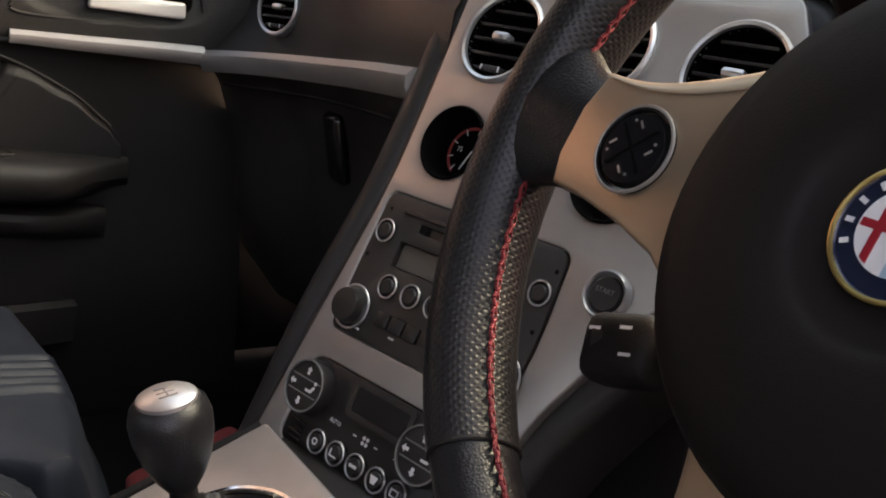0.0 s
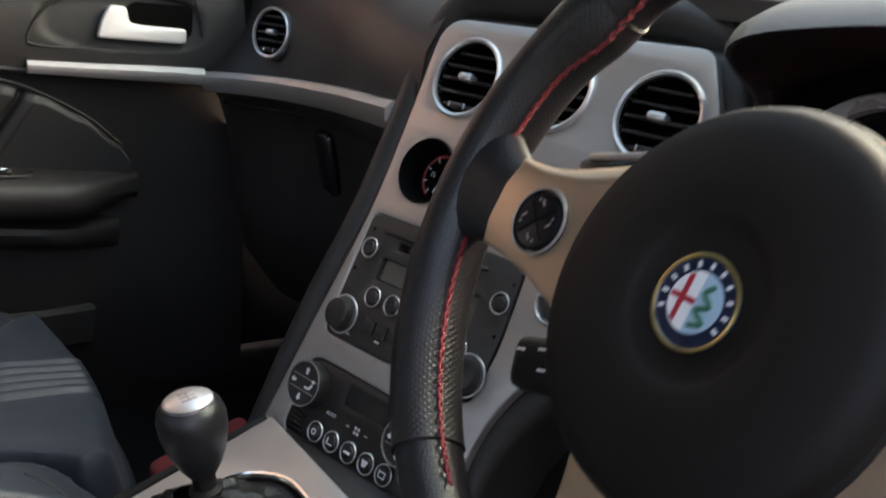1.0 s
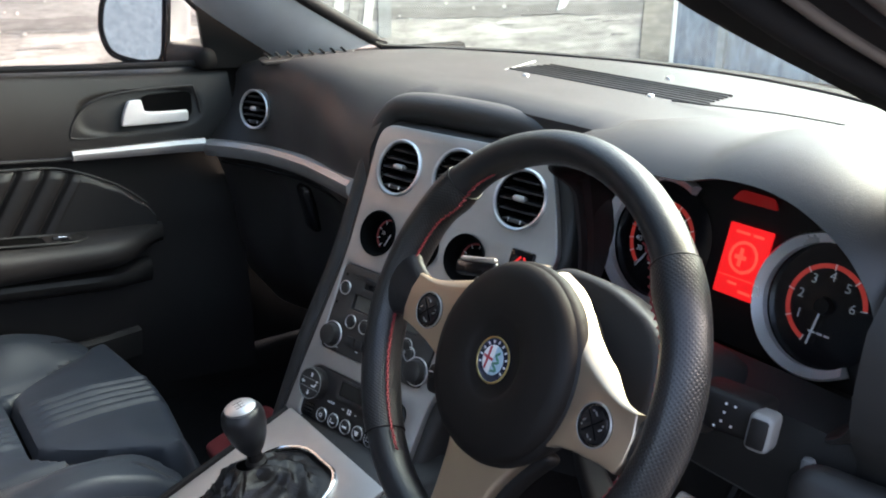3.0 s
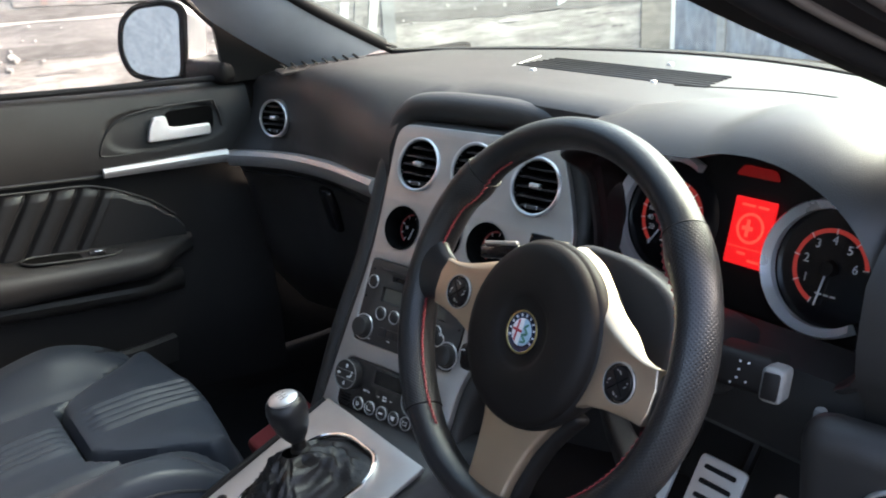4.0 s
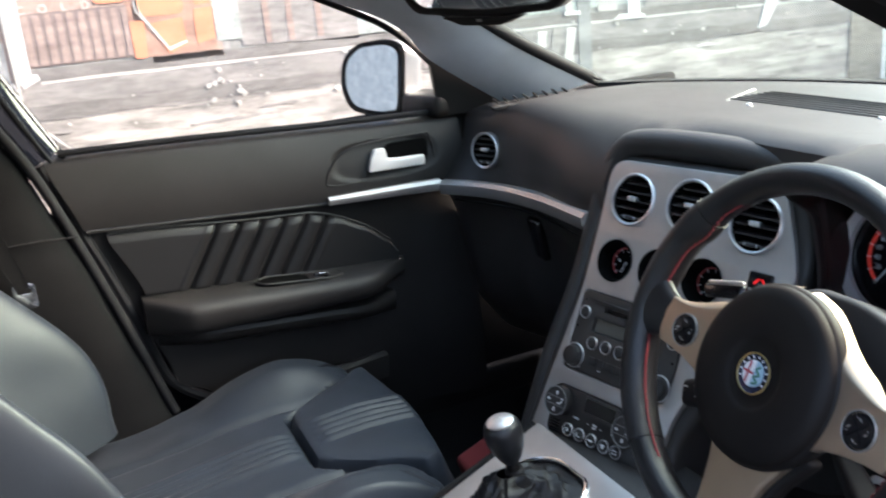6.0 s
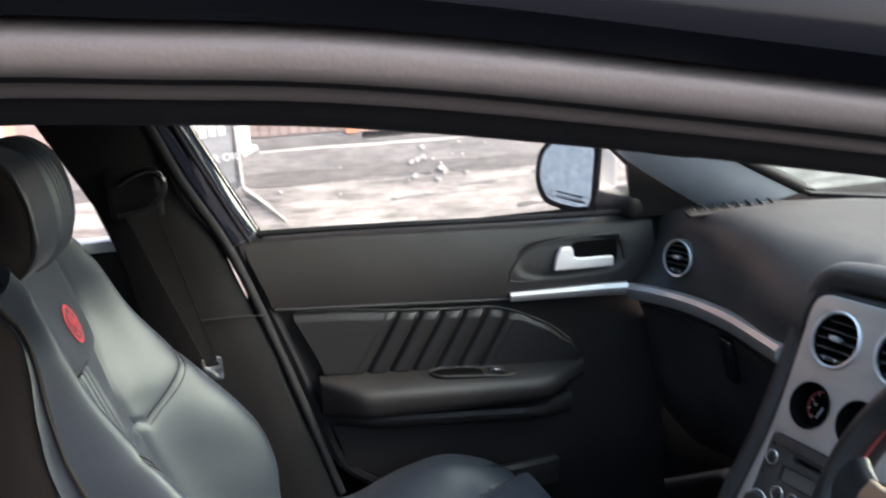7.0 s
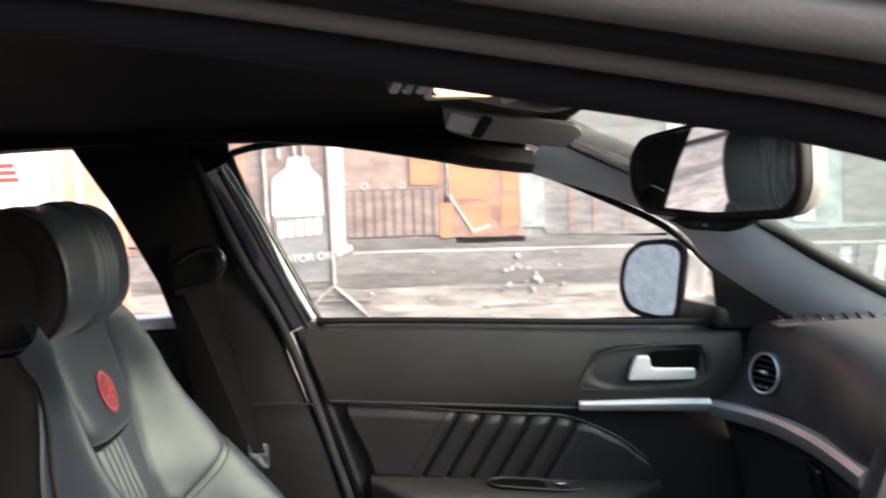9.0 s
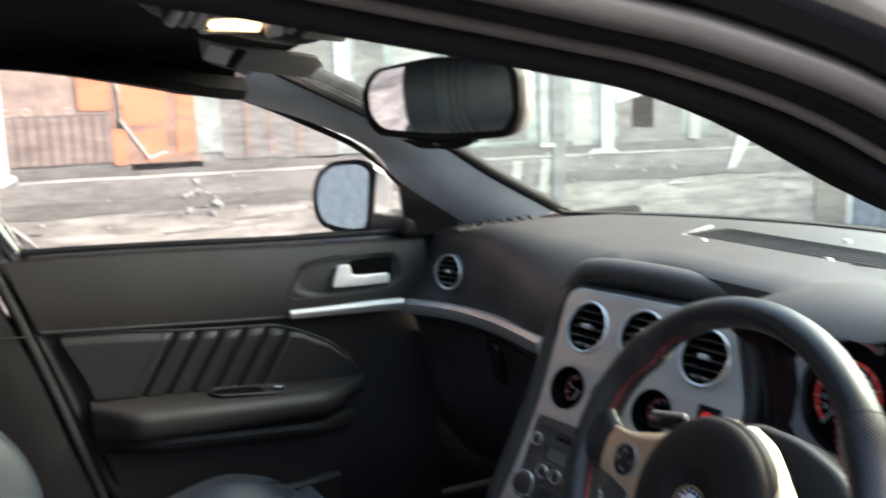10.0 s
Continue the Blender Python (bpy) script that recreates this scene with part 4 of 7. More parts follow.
def ringed_button(parent, u, v, r, name="button", glyph=None, w=0.0015):
    o = part(name, lathe([(r, -0.002), (r, 0.0012), (r - 0.0008, 0.002), (r - 0.0018, 0.0012), (r - 0.002, 0.0), (r - 0.0022, 0.001), (r - 0.004, 0.0032), (0, 0.0036)], 28), M_BUTTON, parent, "round dark button with a silver ring", on_stack(u, v, w))
    part("ring", sweep([Vector((math.cos(a) * (r - 0.0006), math.sin(a) * (r - 0.0006), 0.0020)) for a in [2 * math.pi * q / 28 for q in range(28)]], circle(0.00085, 6), closed=True), M_SATIN, o, "thin silver ring", on_stack(u, v, w))
    if glyph:
        part("symbol", plate(glyph, 0.0003), M_WHITE, o, "white printed symbol", on_stack(u, v, w + 0.0040))
    return o


for u, v in ((-0.026, -0.176), (0.135, -0.178), (0.000, -0.217), (0.026, -0.217), (0.052, -0.217), (0.078, -0.217), (0.104, -0.217), (0.112, -0.226)):
    ringed_button(radio, u, v, 0.0098 if u < 0.11 else 0.0095)
for u in (-0.028, 0.130):
    k = part("knob", lathe([(0.0175, -0.001), (0.017, 0.0025), (0.0150, 0.0038), (0.0142, 0.0095), (0.0134, 0.0118), (0.011, 0.0126), (0, 0.0122)], 36), M_BUTTON, radio, "turning knob on a bright base", on_stack(u, -0.243, 0.001))
    part("base_ring", sweep([Vector((math.cos(a) * 0.0178, math.sin(a) * 0.0178, 0.002)) for a in [2 * math.pi * q / 36 for q in range(36)]], circle(0.0011, 6), closed=True), M_SATIN, k, "silver ring", on_stack(u, -0.243, 0.001))
for i in range(6):
    part("preset_key", rbox(0.0145, 0.0125, 0.004, 0.0015, 2), M_BUTTON, radio, "", on_stack(0.008 + 0.0165 * i, -0.2425, 0.002))
for u, v in ((-0.030, -0.158), (-0.036, -0.199), (0.141, -0.160), (0.141, -0.205)):
    part("hole", lathe([(0.0018, 0.001), (0, 0.001)], 12), M_GLOSSBLACK, radio, "", on_stack(u, v, 0.001))
for u, v in ((-0.015, -0.2575), (0.023, -0.2528)):
    part("bar", plate([rect(-0.003, -0.0008, 0.003, 0.0008)], 0.0003), M_WHITE, radio, "", on_stack(u, v, 0.0016))

# climate control
climate = thing("climate_control", tuple(on_stack(0.04, -0.366).translation), "dark climate control panel with two dial knobs", "climate control")
part("fascia", plate([[(x * 0.985 + 0.0006, y * 0.994 - 0.002) for x, y in CLIMATE]], 0.010, 0.002, 1), M_BUTTON, climate, "", on_stack(0, 0, 0.0))
part("screen", plate([rect(0.014, -0.316, 0.072, -0.296, 0.002)], 0.002), M_GLOSSBLACK, climate, "black climate display", on_stack(0, 0, 0.0022))
part("screen_frame", plate([rect(0.009, -0.321, 0.077, -0.293, 0.004), rect(0.014, -0.316, 0.072, -0.296, 0.002)], 0.002), M_FASCIA, climate, "", on_stack(0, 0, 0.0030))
ARROW = [(-0.0014, -0.003), (0.0014, -0.003), (0.0014, 0.0005), (0.003, 0.0005), (0, 0.0035), (-0.003, 0.0005), (-0.0014, 0.0005)]
for u in (-0.033, 0.100):
    k = part("dial_knob", lathe([(0.0225, -0.001), (0.0225, 0.010), (0.0215, 0.0125), (0.0205, 0.013), (0.0195, 0.0118), (0, 0.0118)], 40), M_BUTTON, climate, "large round rocker dial with printed arrows", on_stack(u, -0.316, 0.001))
    part("rim_ring", sweep([Vector((math.cos(a) * 0.0210, math.sin(a) * 0.0210, 0.0128)) for a in [2 * math.pi * q / 36 for q in range(36)]], circle(0.0007, 6), closed=True), M_CONSOLEGREY, k, "", on_stack(u, -0.316, 0.001))
    for v in (0.006, -0.006):
        part("groove", rbox(0.034, 0.0012, 0.0006, 0.0002, 1), M_CONSOLEGREY, k, "", on_stack(u, -0.316 + v, 0.0130))
    for du, dv, a in ((0, 0.0125, 0), (0, -0.0125, 180), (-0.0135, 0, 90)):
        part("arrow", plate([ARROW], 0.0003), M_WHITE, k, "white printed arrow", on_stack(u + du, -0.316 + dv, 0.0134, a))
    part("figure", plate([[(-0.005, -0.004), (0.002, -0.004), (0.005, 0.001), (0.003, 0.002), (0.0, -0.002), (-0.005, -0.002)], disc2d(0.004, 0.0045, 0.0016, 10)], 0.0003), M_WHITE, k, "", on_stack(u + 0.008, -0.315, 0.0134))
for i, u in enumerate((-0.006, 0.017, 0.0405, 0.064, 0.0865)):
    glyph = [[disc2d(0, 0, 0.003, 12), disc2d(0, 0, 0.0018, 12)], [[(-0.004, -0.003), (0.004, -0.003), (0.004, -0.0018), (-0.0025, -0.0018), (-0.0025, 0.003), (-0.004, 0.003)]],
             [rect(-0.004, -0.0012, 0.004, 0.0012)], [[(-0.004, 0.003), (0.004, 0.003), (0.002, -0.003), (-0.002, -0.003)]], [rect(-0.004, -0.003, 0.004, 0.003), rect(-0.003, -0.002, 0.003, 0.002)]][i]
    ringed_button(climate, u, -0.351, 0.0098, "button", glyph)
for u in (0.004, 0.078):
    part("word", words("AUTO", 0.0046, 0.0001), M_WHITE, climate, "", on_stack(u, -0.330, 0.0024))
for u in (0.028, 0.052):
    part("sign_mark", plate([rect(-0.002, -0.0005, 0.002, 0.0005)], 0.0002), M_WHITE, climate, "", on_stack(u, -0.331, 0.0024))
part("fan_mark", plate([disc2d(-0.002, 0.002, 0.0016, 10), disc2d(0.002, 0.002, 0.0016, 10), disc2d(-0.002, -0.002, 0.0016, 10), disc2d(0.002, -0.002, 0.0016, 10)], 0.0002), M_WHITE, climate, "", on_stack(0.040, -0.331, 0.0024))
for i in range(4):
    part("sensor_slot", rbox(0.018, 0.0022, 0.002, 0.0006, 1), M_GLOSSBLACK, climate, "", on_stack(-0.034, -0.345 - 0.0045 * i, 0.0015))

# ---------------------------------------------------------------- tunnel console and gear lever


def plate_z(y):
    return 0.513 + 0.40 * (y - 0.045) if y > -0.22 else 0.407 + 0.05 * (y + 0.22)


tunnel = thing("tunnel_console", (0.0, -0.2, 0.28), "sloping tunnel console with a silver top plate", "centre console")
rows = []
for k in range(16):
    y = 0.16 - 0.80 * k / 15
    z = plate_z(min(y, 0.045)) - 0.006
    w = 0.118 - 0.006 * sstep(0, -0.3, y)
    rows.append([Vector((-w - 0.04, y, 0.26)), Vector((-w - 0.014, y, z - 0.05)), Vector((-w, y, z - 0.010)), Vector((-w + 0.012, y, z)), Vector((0.012, y, z)), Vector((w, y, z)), Vector((w + 0.012, y, z - 0.010)), Vector((w + 0.03, y, z - 0.05)), Vector((w + 0.05, y, 0.26))])
part("body", grid(rows), M_DASH, tunnel, "black moulded tunnel sides")
SL = math.degrees(math.atan(0.40))
BOOT = rounded([(-0.060, -0.01), (-0.02, 0.022), (0.058, 0.022), (0.080, -0.01), (0.066, -0.135), (0.03, -0.165), (-0.035, -0.165), (-0.064, -0.135)], 0.035)
TOP = rounded([(-0.113, 0.048), (0.128, 0.048), (0.122, -0.06), (0.118, -0.27), (-0.108, -0.27), (-0.110, -0.06)], [0.004, 0.004, 0.05, 0.03, 0.03, 0.05])
TM = pose(0, 0.045, 0.519, SL, 0, 0) @ pose(0, -0.045, 0)
part("top_plate", plate([TOP, BOOT], 0.008, 0.002, 2), M_TRIM, tunnel, "titanium-effect console plate", TM)
part("boot_rim", tube([TM @ Vector((x, y, 0.001)) for x, y in BOOT], 0.0035, 8, closed=True), M_CHROME, tunnel, "bright rim round the gear boot")
part("screw", lathe([(0, 0.004), (0.006, 0.003), (0.0085, 0.0)], 16), M_DARK, tunnel, "", TM @ pose(-0.085, -0.155, 0.001))
part("side_lip", tube([(-0.128, 0.05, 0.508), (-0.128, -0.1, 0.45), (-0.124, -0.22, 0.40)], 0.006, 8), M_DARK, tunnel)
part("carpet_edge", moved(rbox(0.14, 0.12, 0.09, 0.012, 3), pose(-0.235, 0.055, 0.365, 20, 0, 0)), M_CARPET, tunnel, "red carpet showing beside the tunnel")

lever = thing("gear_lever", (0.005, -0.07, 0.47), "gear lever with a black knob and a pleated leather boot", "gear lever")
rows = []
for k in range(31):
    t = k / 30
    row = []
    for j in range(144):
        f = j / 144 * len(BOOT)
        q0, q1 = BOOT[int(f)], BOOT[(int(f) + 1) % len(BOOT)]
        q = [q0[n] + (q1[n] - q0[n]) * (f - int(f)) for n in (0, 1)]
        base = TM @ Vector((q[0] * 0.97 + 0.0002, q[1] * 0.97 - 0.002, -0.004))
        topc = Vector((-0.013, -0.064, 0.520))
        aa = math.atan2(base.y + 0.075, base.x - 0.005)
        c, sn = math.cos(aa), math.sin(aa)
        p = base.lerp(topc + Vector((c * 0.0125, sn * 0.0125, 0)), t ** 0.75)
        slack = math.sin(math.pi * t) ** 0.8
        p.z -= 0.010 * slack * (1 - t)
        # creases: sharp ridges that wander round and up the slack leather
        w1 = noise.noise((2.2 * c, 2.2 * sn, 3.0 * t))
        w2 = noise.noise((3.4 * c + 7, 3.4 * sn, 3.4 * t + 1.5 * w1))
        w3 = noise.noise((6.0 * c, 6.0 * sn + 4, 6.0 * t + 2 * w1))
        fold = 0.020 * (0.5 - abs(w1)) + 0.009 * (0.35 - abs(w2)) + 0.002 * (0.3 - abs(w3))
        p += Vector((c * 0.7, sn * 0.7, 0.75)) * fold * slack
        row.append(p)
    rows.append(row)
part("boot", grid(rows, ring=True), M_BOOT, lever, "creased black leather boot")
KM = axes((-0.014, -0.062, 0.580), (1, 0, 0), (0, 0.98, 0.2), (0, -0.2, 0.98))
part("collar", lathe([(0.012, -0.085), (0.0135, -0.066), (0.0135, -0.060), (0.0095, -0.057), (0.009, -0.03), (0, -0.03)], 20), M_DARK, lever, "", KM)
k = part("knob", lathe([(0.011, -0.045), (0.0165, -0.036), (0.0225, -0.022), (0.0262, -0.006), (0.0268, 0.006), (0.0245, 0.015), (0.0205, 0.019), (0.0, 0.0195)], 36), M_LEATHER, lever, "round black leather gear knob", KM)
part("cap", lathe([(0.0195, 0.017), (0.0192, 0.0215), (0.016, 0.0235), (0, 0.0245)], 32), M_SATIN, k, "engraved satin metal cap", KM)
for du in (-0.006, 0, 0.006):
    part("shift_line", rbox(0.0012, 0.012, 0.0006, 0.0002, 1), M_CONSOLEGREY, k, "", KM @ pose(du, 0, 0.0245))
part("shift_line", rbox(0.013, 0.0012, 0.0006, 0.0002, 1), M_CONSOLEGREY, k, "", KM @ pose(0, 0, 0.0245))
part("stitch", tube([KM @ Vector((-0.0265, -0.003, z)) for z in (-0.02, -0.005, 0.010)], 0.0012, 6), M_STITCH, k, "red stitched seam")

# ---------------------------------------------------------------- steering wheel
WC = Vector((0.380, 0.016, 0.8096))
TURN = 3.5
HUB = (0.0132, -0.0069)
WX_, WY_, WN = Vector((0.9998, -0.0161, 0.0068)), Vector((0.0, 0.3917, 0.9201)), Vector((-0.0175, -0.9199, 0.3917))
WM = axes(WC, WX_, WY_, WN) @ pose(0, 0, 0, 0, 0, -TURN)
HM = WM @ pose(HUB[0], HUB[1], -0.002)
wheel = thing("steering_wheel", tuple(WC), "three-spoke leather steering wheel with silver spokes", "steering wheel")
R0 = 0.1758


def rim_section(a, grow=0.0):
    """Rim profile at the angle a; thumb rests swell inwards above the side spokes, hand grips are fuller."""
    thumb = math.exp(-((a - 38) / 7) ** 2) + math.exp(-((a - 145) / 7) ** 2)
    hand = math.exp(-((a - 12) / 26) ** 2) + math.exp(-((a - 170) / 26) ** 2) + math.exp(-((a + 30) / 22) ** 2) + math.exp(-((a - 210) / 22) ** 2)
    pts = []
    for q in range(20):
        b = 2 * math.pi * q / 20
        c = math.cos(b)
        w = 0.0148 + 0.0012 * min(1, hand) + grow + (0.0075 * thumb * -c if c < 0 else 0.0)
        pts.append((w * c, (0.0192 + grow + 0.0012 * min(1, hand) + 0.002 * thumb) * math.sin(b)))
    return pts


def rim_piece(a0, a1, grow=0.0, n=None):
    n = n or max(4, int(abs(a1 - a0) / 2.5))
    rows = []
    for k in range(n + 1):
        a = a0 + (a1 - a0) * k / n
        c, s = math.cos(math.radians(a)), math.sin(math.radians(a))
        rows.append([Vector((c * (R0 + x), s * (R0 + x), y)) for x, y in rim_section(a, grow)])
    bm = grid(rows, ring=True, caps=True)
    lay = bm.loops.layers.uv.new("along")
    for f in bm.faces:
        uvs = []
        for lp in f.loops:
            v = lp.vert.co
            a = math.degrees(math.atan2(v.y, v.x))
            b = (math.atan2(v.z / 0.0192, (math.hypot(v.x, v.y) - R0) / 0.0150) + math.pi / 2) % (2 * math.pi)
            uvs.append([radians(a + 360 if a < -90 else a) * R0, b * 0.0172])
        far = max(q[1] for q in uvs)
        for lp, q in zip(f.loops, uvs):
            lp[lay].uv = (q[0], q[1] + (2 * math.pi * 0.0172 if far - q[1] > 0.05 else 0))
    return bm


part("rim_top", rim_piece(45, 140), M_LEATHER, wheel, "smooth black leather top of the rim", WM)
part("rim_grip", rim_piece(-51, 45, 0.0009), M_PERF, wheel, "perforated leather grip", WM)
part("rim_grip", rim_piece(140, 231, 0.0009), M_PERF, wheel, "perforated leather grip", WM)
part("rim_bottom", rim_piece(231, 309), M_LEATHER, wheel, "smooth black leather foot of the rim", WM)
for a in (45, 140, 231, 309):
    c, s = math.cos(math.radians(a)), math.sin(math.radians(a))
    part("seam", sweep([Vector((c * (R0 + x * 1.03), s * (R0 + x * 1.03), y * 1.03)) for x, y in rim_section(a)], circle(0.0009, 6), up=(s, -c, 0.01), closed=True), M_DARK, wheel, "", WM)
# red cross-stitching round the inside of the rim
for a0, a1 in ((126, 170), (188, 240), (10, 54), (-60, -8)):
    n = int((a1 - a0) / 2.4)
    bits = []
    for k in range(n):
        a = math.radians(a0 + (a1 - a0) * (k + 0.5) / n)
        edge = 0.0009 - 0.965 * rim_section(math.degrees(a), 0.0004)[10][0]
        for tw in (-35, 35):
            bits.append(moved(rbox(0.0015, 0.0082, 0.0014, 0.0003, 1), pose(math.cos(a) * (R0 - edge), math.sin(a) * (R0 - edge), 0.0050) @ pose(0, 0, 0, 0, 0, math.degrees(a)) @ pose(0, 0, 0, 0, 65, 0) @ pose(0, 0, 0, 0, 0, tw)))
    tagged(part("stitching", merge(*bits), M_STITCH, wheel, "red cross-stitched seam inside the rim", WM), kind="stuff")


def spoke(side):
    """A silver side spoke: wide at the hub, waisted, with a button pad, tapering to the rim; its upper flank rolls away backwards."""
    crest = [(0.004, 0.076), (0.028, 0.0695), (0.046, 0.057), (0.0600, 0.0455), (0.078, 0.0345), (0.098, 0.0275), (0.120, 0.0240), (0.142, 0.0250)]
    foot = [(0.147, 0.010), (0.147, -0.010), (0.143, -0.0215), (0.128, -0.0222), (0.104, -0.0258), (0.084, -0.0312), (0.068, -0.041), (0.040, -0.055), (0.004, -0.055)]
    ridge = smooth_path([(side * x, y, 0) for x, y in crest], 5)
    out = [(p.x, p.y) for p in ridge] + [(side * x, y) for x, y in foot]
    me = plate([out if side < 0 else list(reversed(out))], 0.012, 0.0018, 2)
    m0 = HM @ pose(0, 0, 0.010, 0, side * -3, 0)
    sp = part("spoke", me, M_SPOKE, wheel, "satin silver wheel spoke", m0)
    rows = []
    for k, p in enumerate(ridge):
        d = (ridge[min(k + 1, len(ridge) - 1)] - ridge[max(k - 1, 0)]).normalized()
        n = Vector((-d.y, d.x, 0)) * side
        t = k / (len(ridge) - 1)
        w = 1 - 0.8 * sstep(0.62, 1.0, t)
        rows.append([p + n * (-0.0012 + 0.0125 * w * math.sin(math.radians(q * 11.25))) + Vector((0, 0, 0.0003 - 0.020 * w * (1 - math.cos(math.radians(q * 11.25))))) for q in range(9)])
    part("flank", grid(rows), M_SPOKE, sp, "rounded silver flank of the spoke", m0)
    m = HM @ pose(side * 0.111, 0.0005, 0.0165, 0, side * -3, 0) @ Matrix.Scale(0.89, 4)
    bt = part("button_pad", lathe([(0.0190, -0.006), (0.0190, 0.0), (0.0182, 0.0018), (0.0170, 0.0012), (0.0165, -0.001), (0.015, 0.002), (0, 0.0028)], 32), M_GLOSSBLACK, sp, "round black four-way button pad", m)
    part("pad_ring", sweep([Vector((math.cos(a) * 0.0186, math.sin(a) * 0.0186, 0.0012)) for a in [2 * math.pi * q / 32 for q in range(32)]], circle(0.0009, 6), closed=True), M_TRIM, bt, "silver ring", m)
    for a in (45, 135):
        part("groove", rbox(0.026, 0.0011, 0.0006, 0.0002, 1), M_VOID, bt, "", m @ pose(0, 0, 0.0027, 0, 0, a))
    for a in (0, 90, 180, 270):
        part("mark", plate([rect(-0.0019, -0.0005, 0.0019, 0.0005)], 0.0003), M_SATIN, bt, "white printed symbol", m @ pose(math.cos(math.radians(a)) * 0.0100, math.sin(math.radians(a)) * 0.0100, 0.0033, 0, 0, a + 45))
        part("mark", plate([disc2d(0, 0, 0.0007, 10)], 0.0003), M_SATIN, bt, "", m @ pose(math.cos(math.radians(a + 20)) * 0.0118, math.sin(math.radians(a + 20)) * 0.0118, 0.0031))
    # leather throat between the silver and the rim
    rows = []
    for k in range(9):
        t = k / 8
        r = 0.174 - 0.030 * t
        h = 0.040 - 0.0165 * sstep(0, 1, t) ** 0.7
        rows.append([Vector((side * r + HUB[0] * t, 0.001 - 0.006 * t + h * math.cos(a), 0.003 + (0.0155 - 0.0045 * t) * math.sin(a))) for a in [2 * math.pi * q / 20 for q in range(20)]])
    part("spoke_leather", grid(rows, ring=True, caps=True), M_LEATHER, wheel, "black leather throat of the spoke", WM)
    return sp


spoke(-1)
spoke(1)
low = rounded([(-0.050, -0.055), (0.056, -0.055), (0.042, -0.078), (0.031, -0.100), (0.021, -0.135), (0.018, -0.166), (-0.033, -0.168), (-0.034, -0.130), (-0.038, -0.095)], 0.012)
part("lower_spoke", plate([low], 0.016, 0.004, 3), M_SPOKE, wheel, "tapered silver lower spoke", HM @ pose(0, 0, 0.004))
part("spoke_cover", plate([[(x * 1.12 + 0.006, y * 0.98 + 0.004) for x, y in low]], 0.02, 0.006, 2), M_DARK, wheel, "black backing of the lower spoke", HM @ pose(0, 0, -0.006))
part("hub_ring", lathe([(0.076, -0.020), (0.083, 0.000), (0.0845, 0.008), (0.0838, 0.0135), (0.0812, 0.016), (0.07, 0.008)], 56), M_DARK, wheel, "black collar round the airbag pad", HM @ Matrix.Diagonal((0.98, 1.02, 1, 1)))
part("airbag_pad", lathe([(0.0805, 0.002), (0.0815, 0.014), (0.0800, 0.0205), (0.0765, 0.0252), (0.068, 0.0282), (0.050, 0.0302), (0.036, 0.0298), (0.0315, 0.0278), (0.029, 0.0260), (0, 0.0256)], 56), M_PAD, wheel, "round dark-brown airbag cover", HM @ Matrix.Diagonal((0.98, 1.03, 1, 1)))
BM = HM @ pose(0, 0, 0.0260) @ Matrix.Scale(0.77, 4)
badge = part("badge", lathe([(0.0252, -0.002), (0.0252, 0.0018), (0.0243, 0.0028), (0.0232, 0.0022), (0.0228, 0.0012), (0, 0.0016)], 40), M_BLUE, wheel, "round enamel badge with a chrome rim", BM)
part("rim_ring", sweep([Vector((math.cos(a) * 0.0244, math.sin(a) * 0.0244, 0.0022)) for a in [2 * math.pi * q / 40 for q in range(40)]], circle(0.0011, 8), closed=True), M_GOLD, badge, "gilt ring", BM)
HALF = [(0.0160 * math.cos(math.radians(a)), 0.0160 * math.sin(math.radians(a))) for a in range(90, 271, 10)]
part("white_field", plate([HALF], 0.0004), M_BADGEWHITE, badge, "", BM @ pose(0, 0, 0.0022))
part("blue_field", plate([[(-x, y) for x, y in reversed(HALF)]], 0.0004), material("badge_pale_blue", (0.35, 0.5, 0.6), 0.3, coat=0.6, stain=0.1), badge, "", BM @ pose(0, 0, 0.0022))
part("cross", plate([[(-0.0150, -0.0015), (-0.0095, -0.0015), (-0.0095, -0.0120), (-0.0065, -0.0135), (-0.0065, -0.0015), (0, -0.0015), (0, 0.0015), (-0.0065, 0.0015), (-0.0065, 0.0135), (-0.0095, 0.0120), (-0.0095, 0.0015), (-0.0150, 0.0015)]], 0.0004), M_BADGERED, badge, "", BM @ pose(0, 0, 0.0026))
part("emblem", tube(smooth_path([(0.003, -0.011, 0), (0.010, -0.008, 0), (0.003, -0.003, 0), (0.010, 0.001, 0), (0.004, 0.006, 0), (0.008, 0.011, 0)], 4), 0.0015, 6), M_BADGEGREEN, badge, "green curled emblem", BM @ pose(0, 0, 0.003))
for k in range(11):
    a = math.radians(205 - 23 * k)
    part("mark", plate([rect(-0.0010, -0.0016, 0.0010, 0.0016)], 0.0003), M_BADGEWHITE, badge, "", BM @ pose(math.cos(a) * 0.0197, math.sin(a) * 0.0197, 0.0020, 0, 0, math.degrees(a) - 90))
part("hub", lathe([(0.075, -0.012), (0.062, -0.05), (0.05, -0.075), (0, -0.075)], 40), M_DARK, wheel, "", WM)

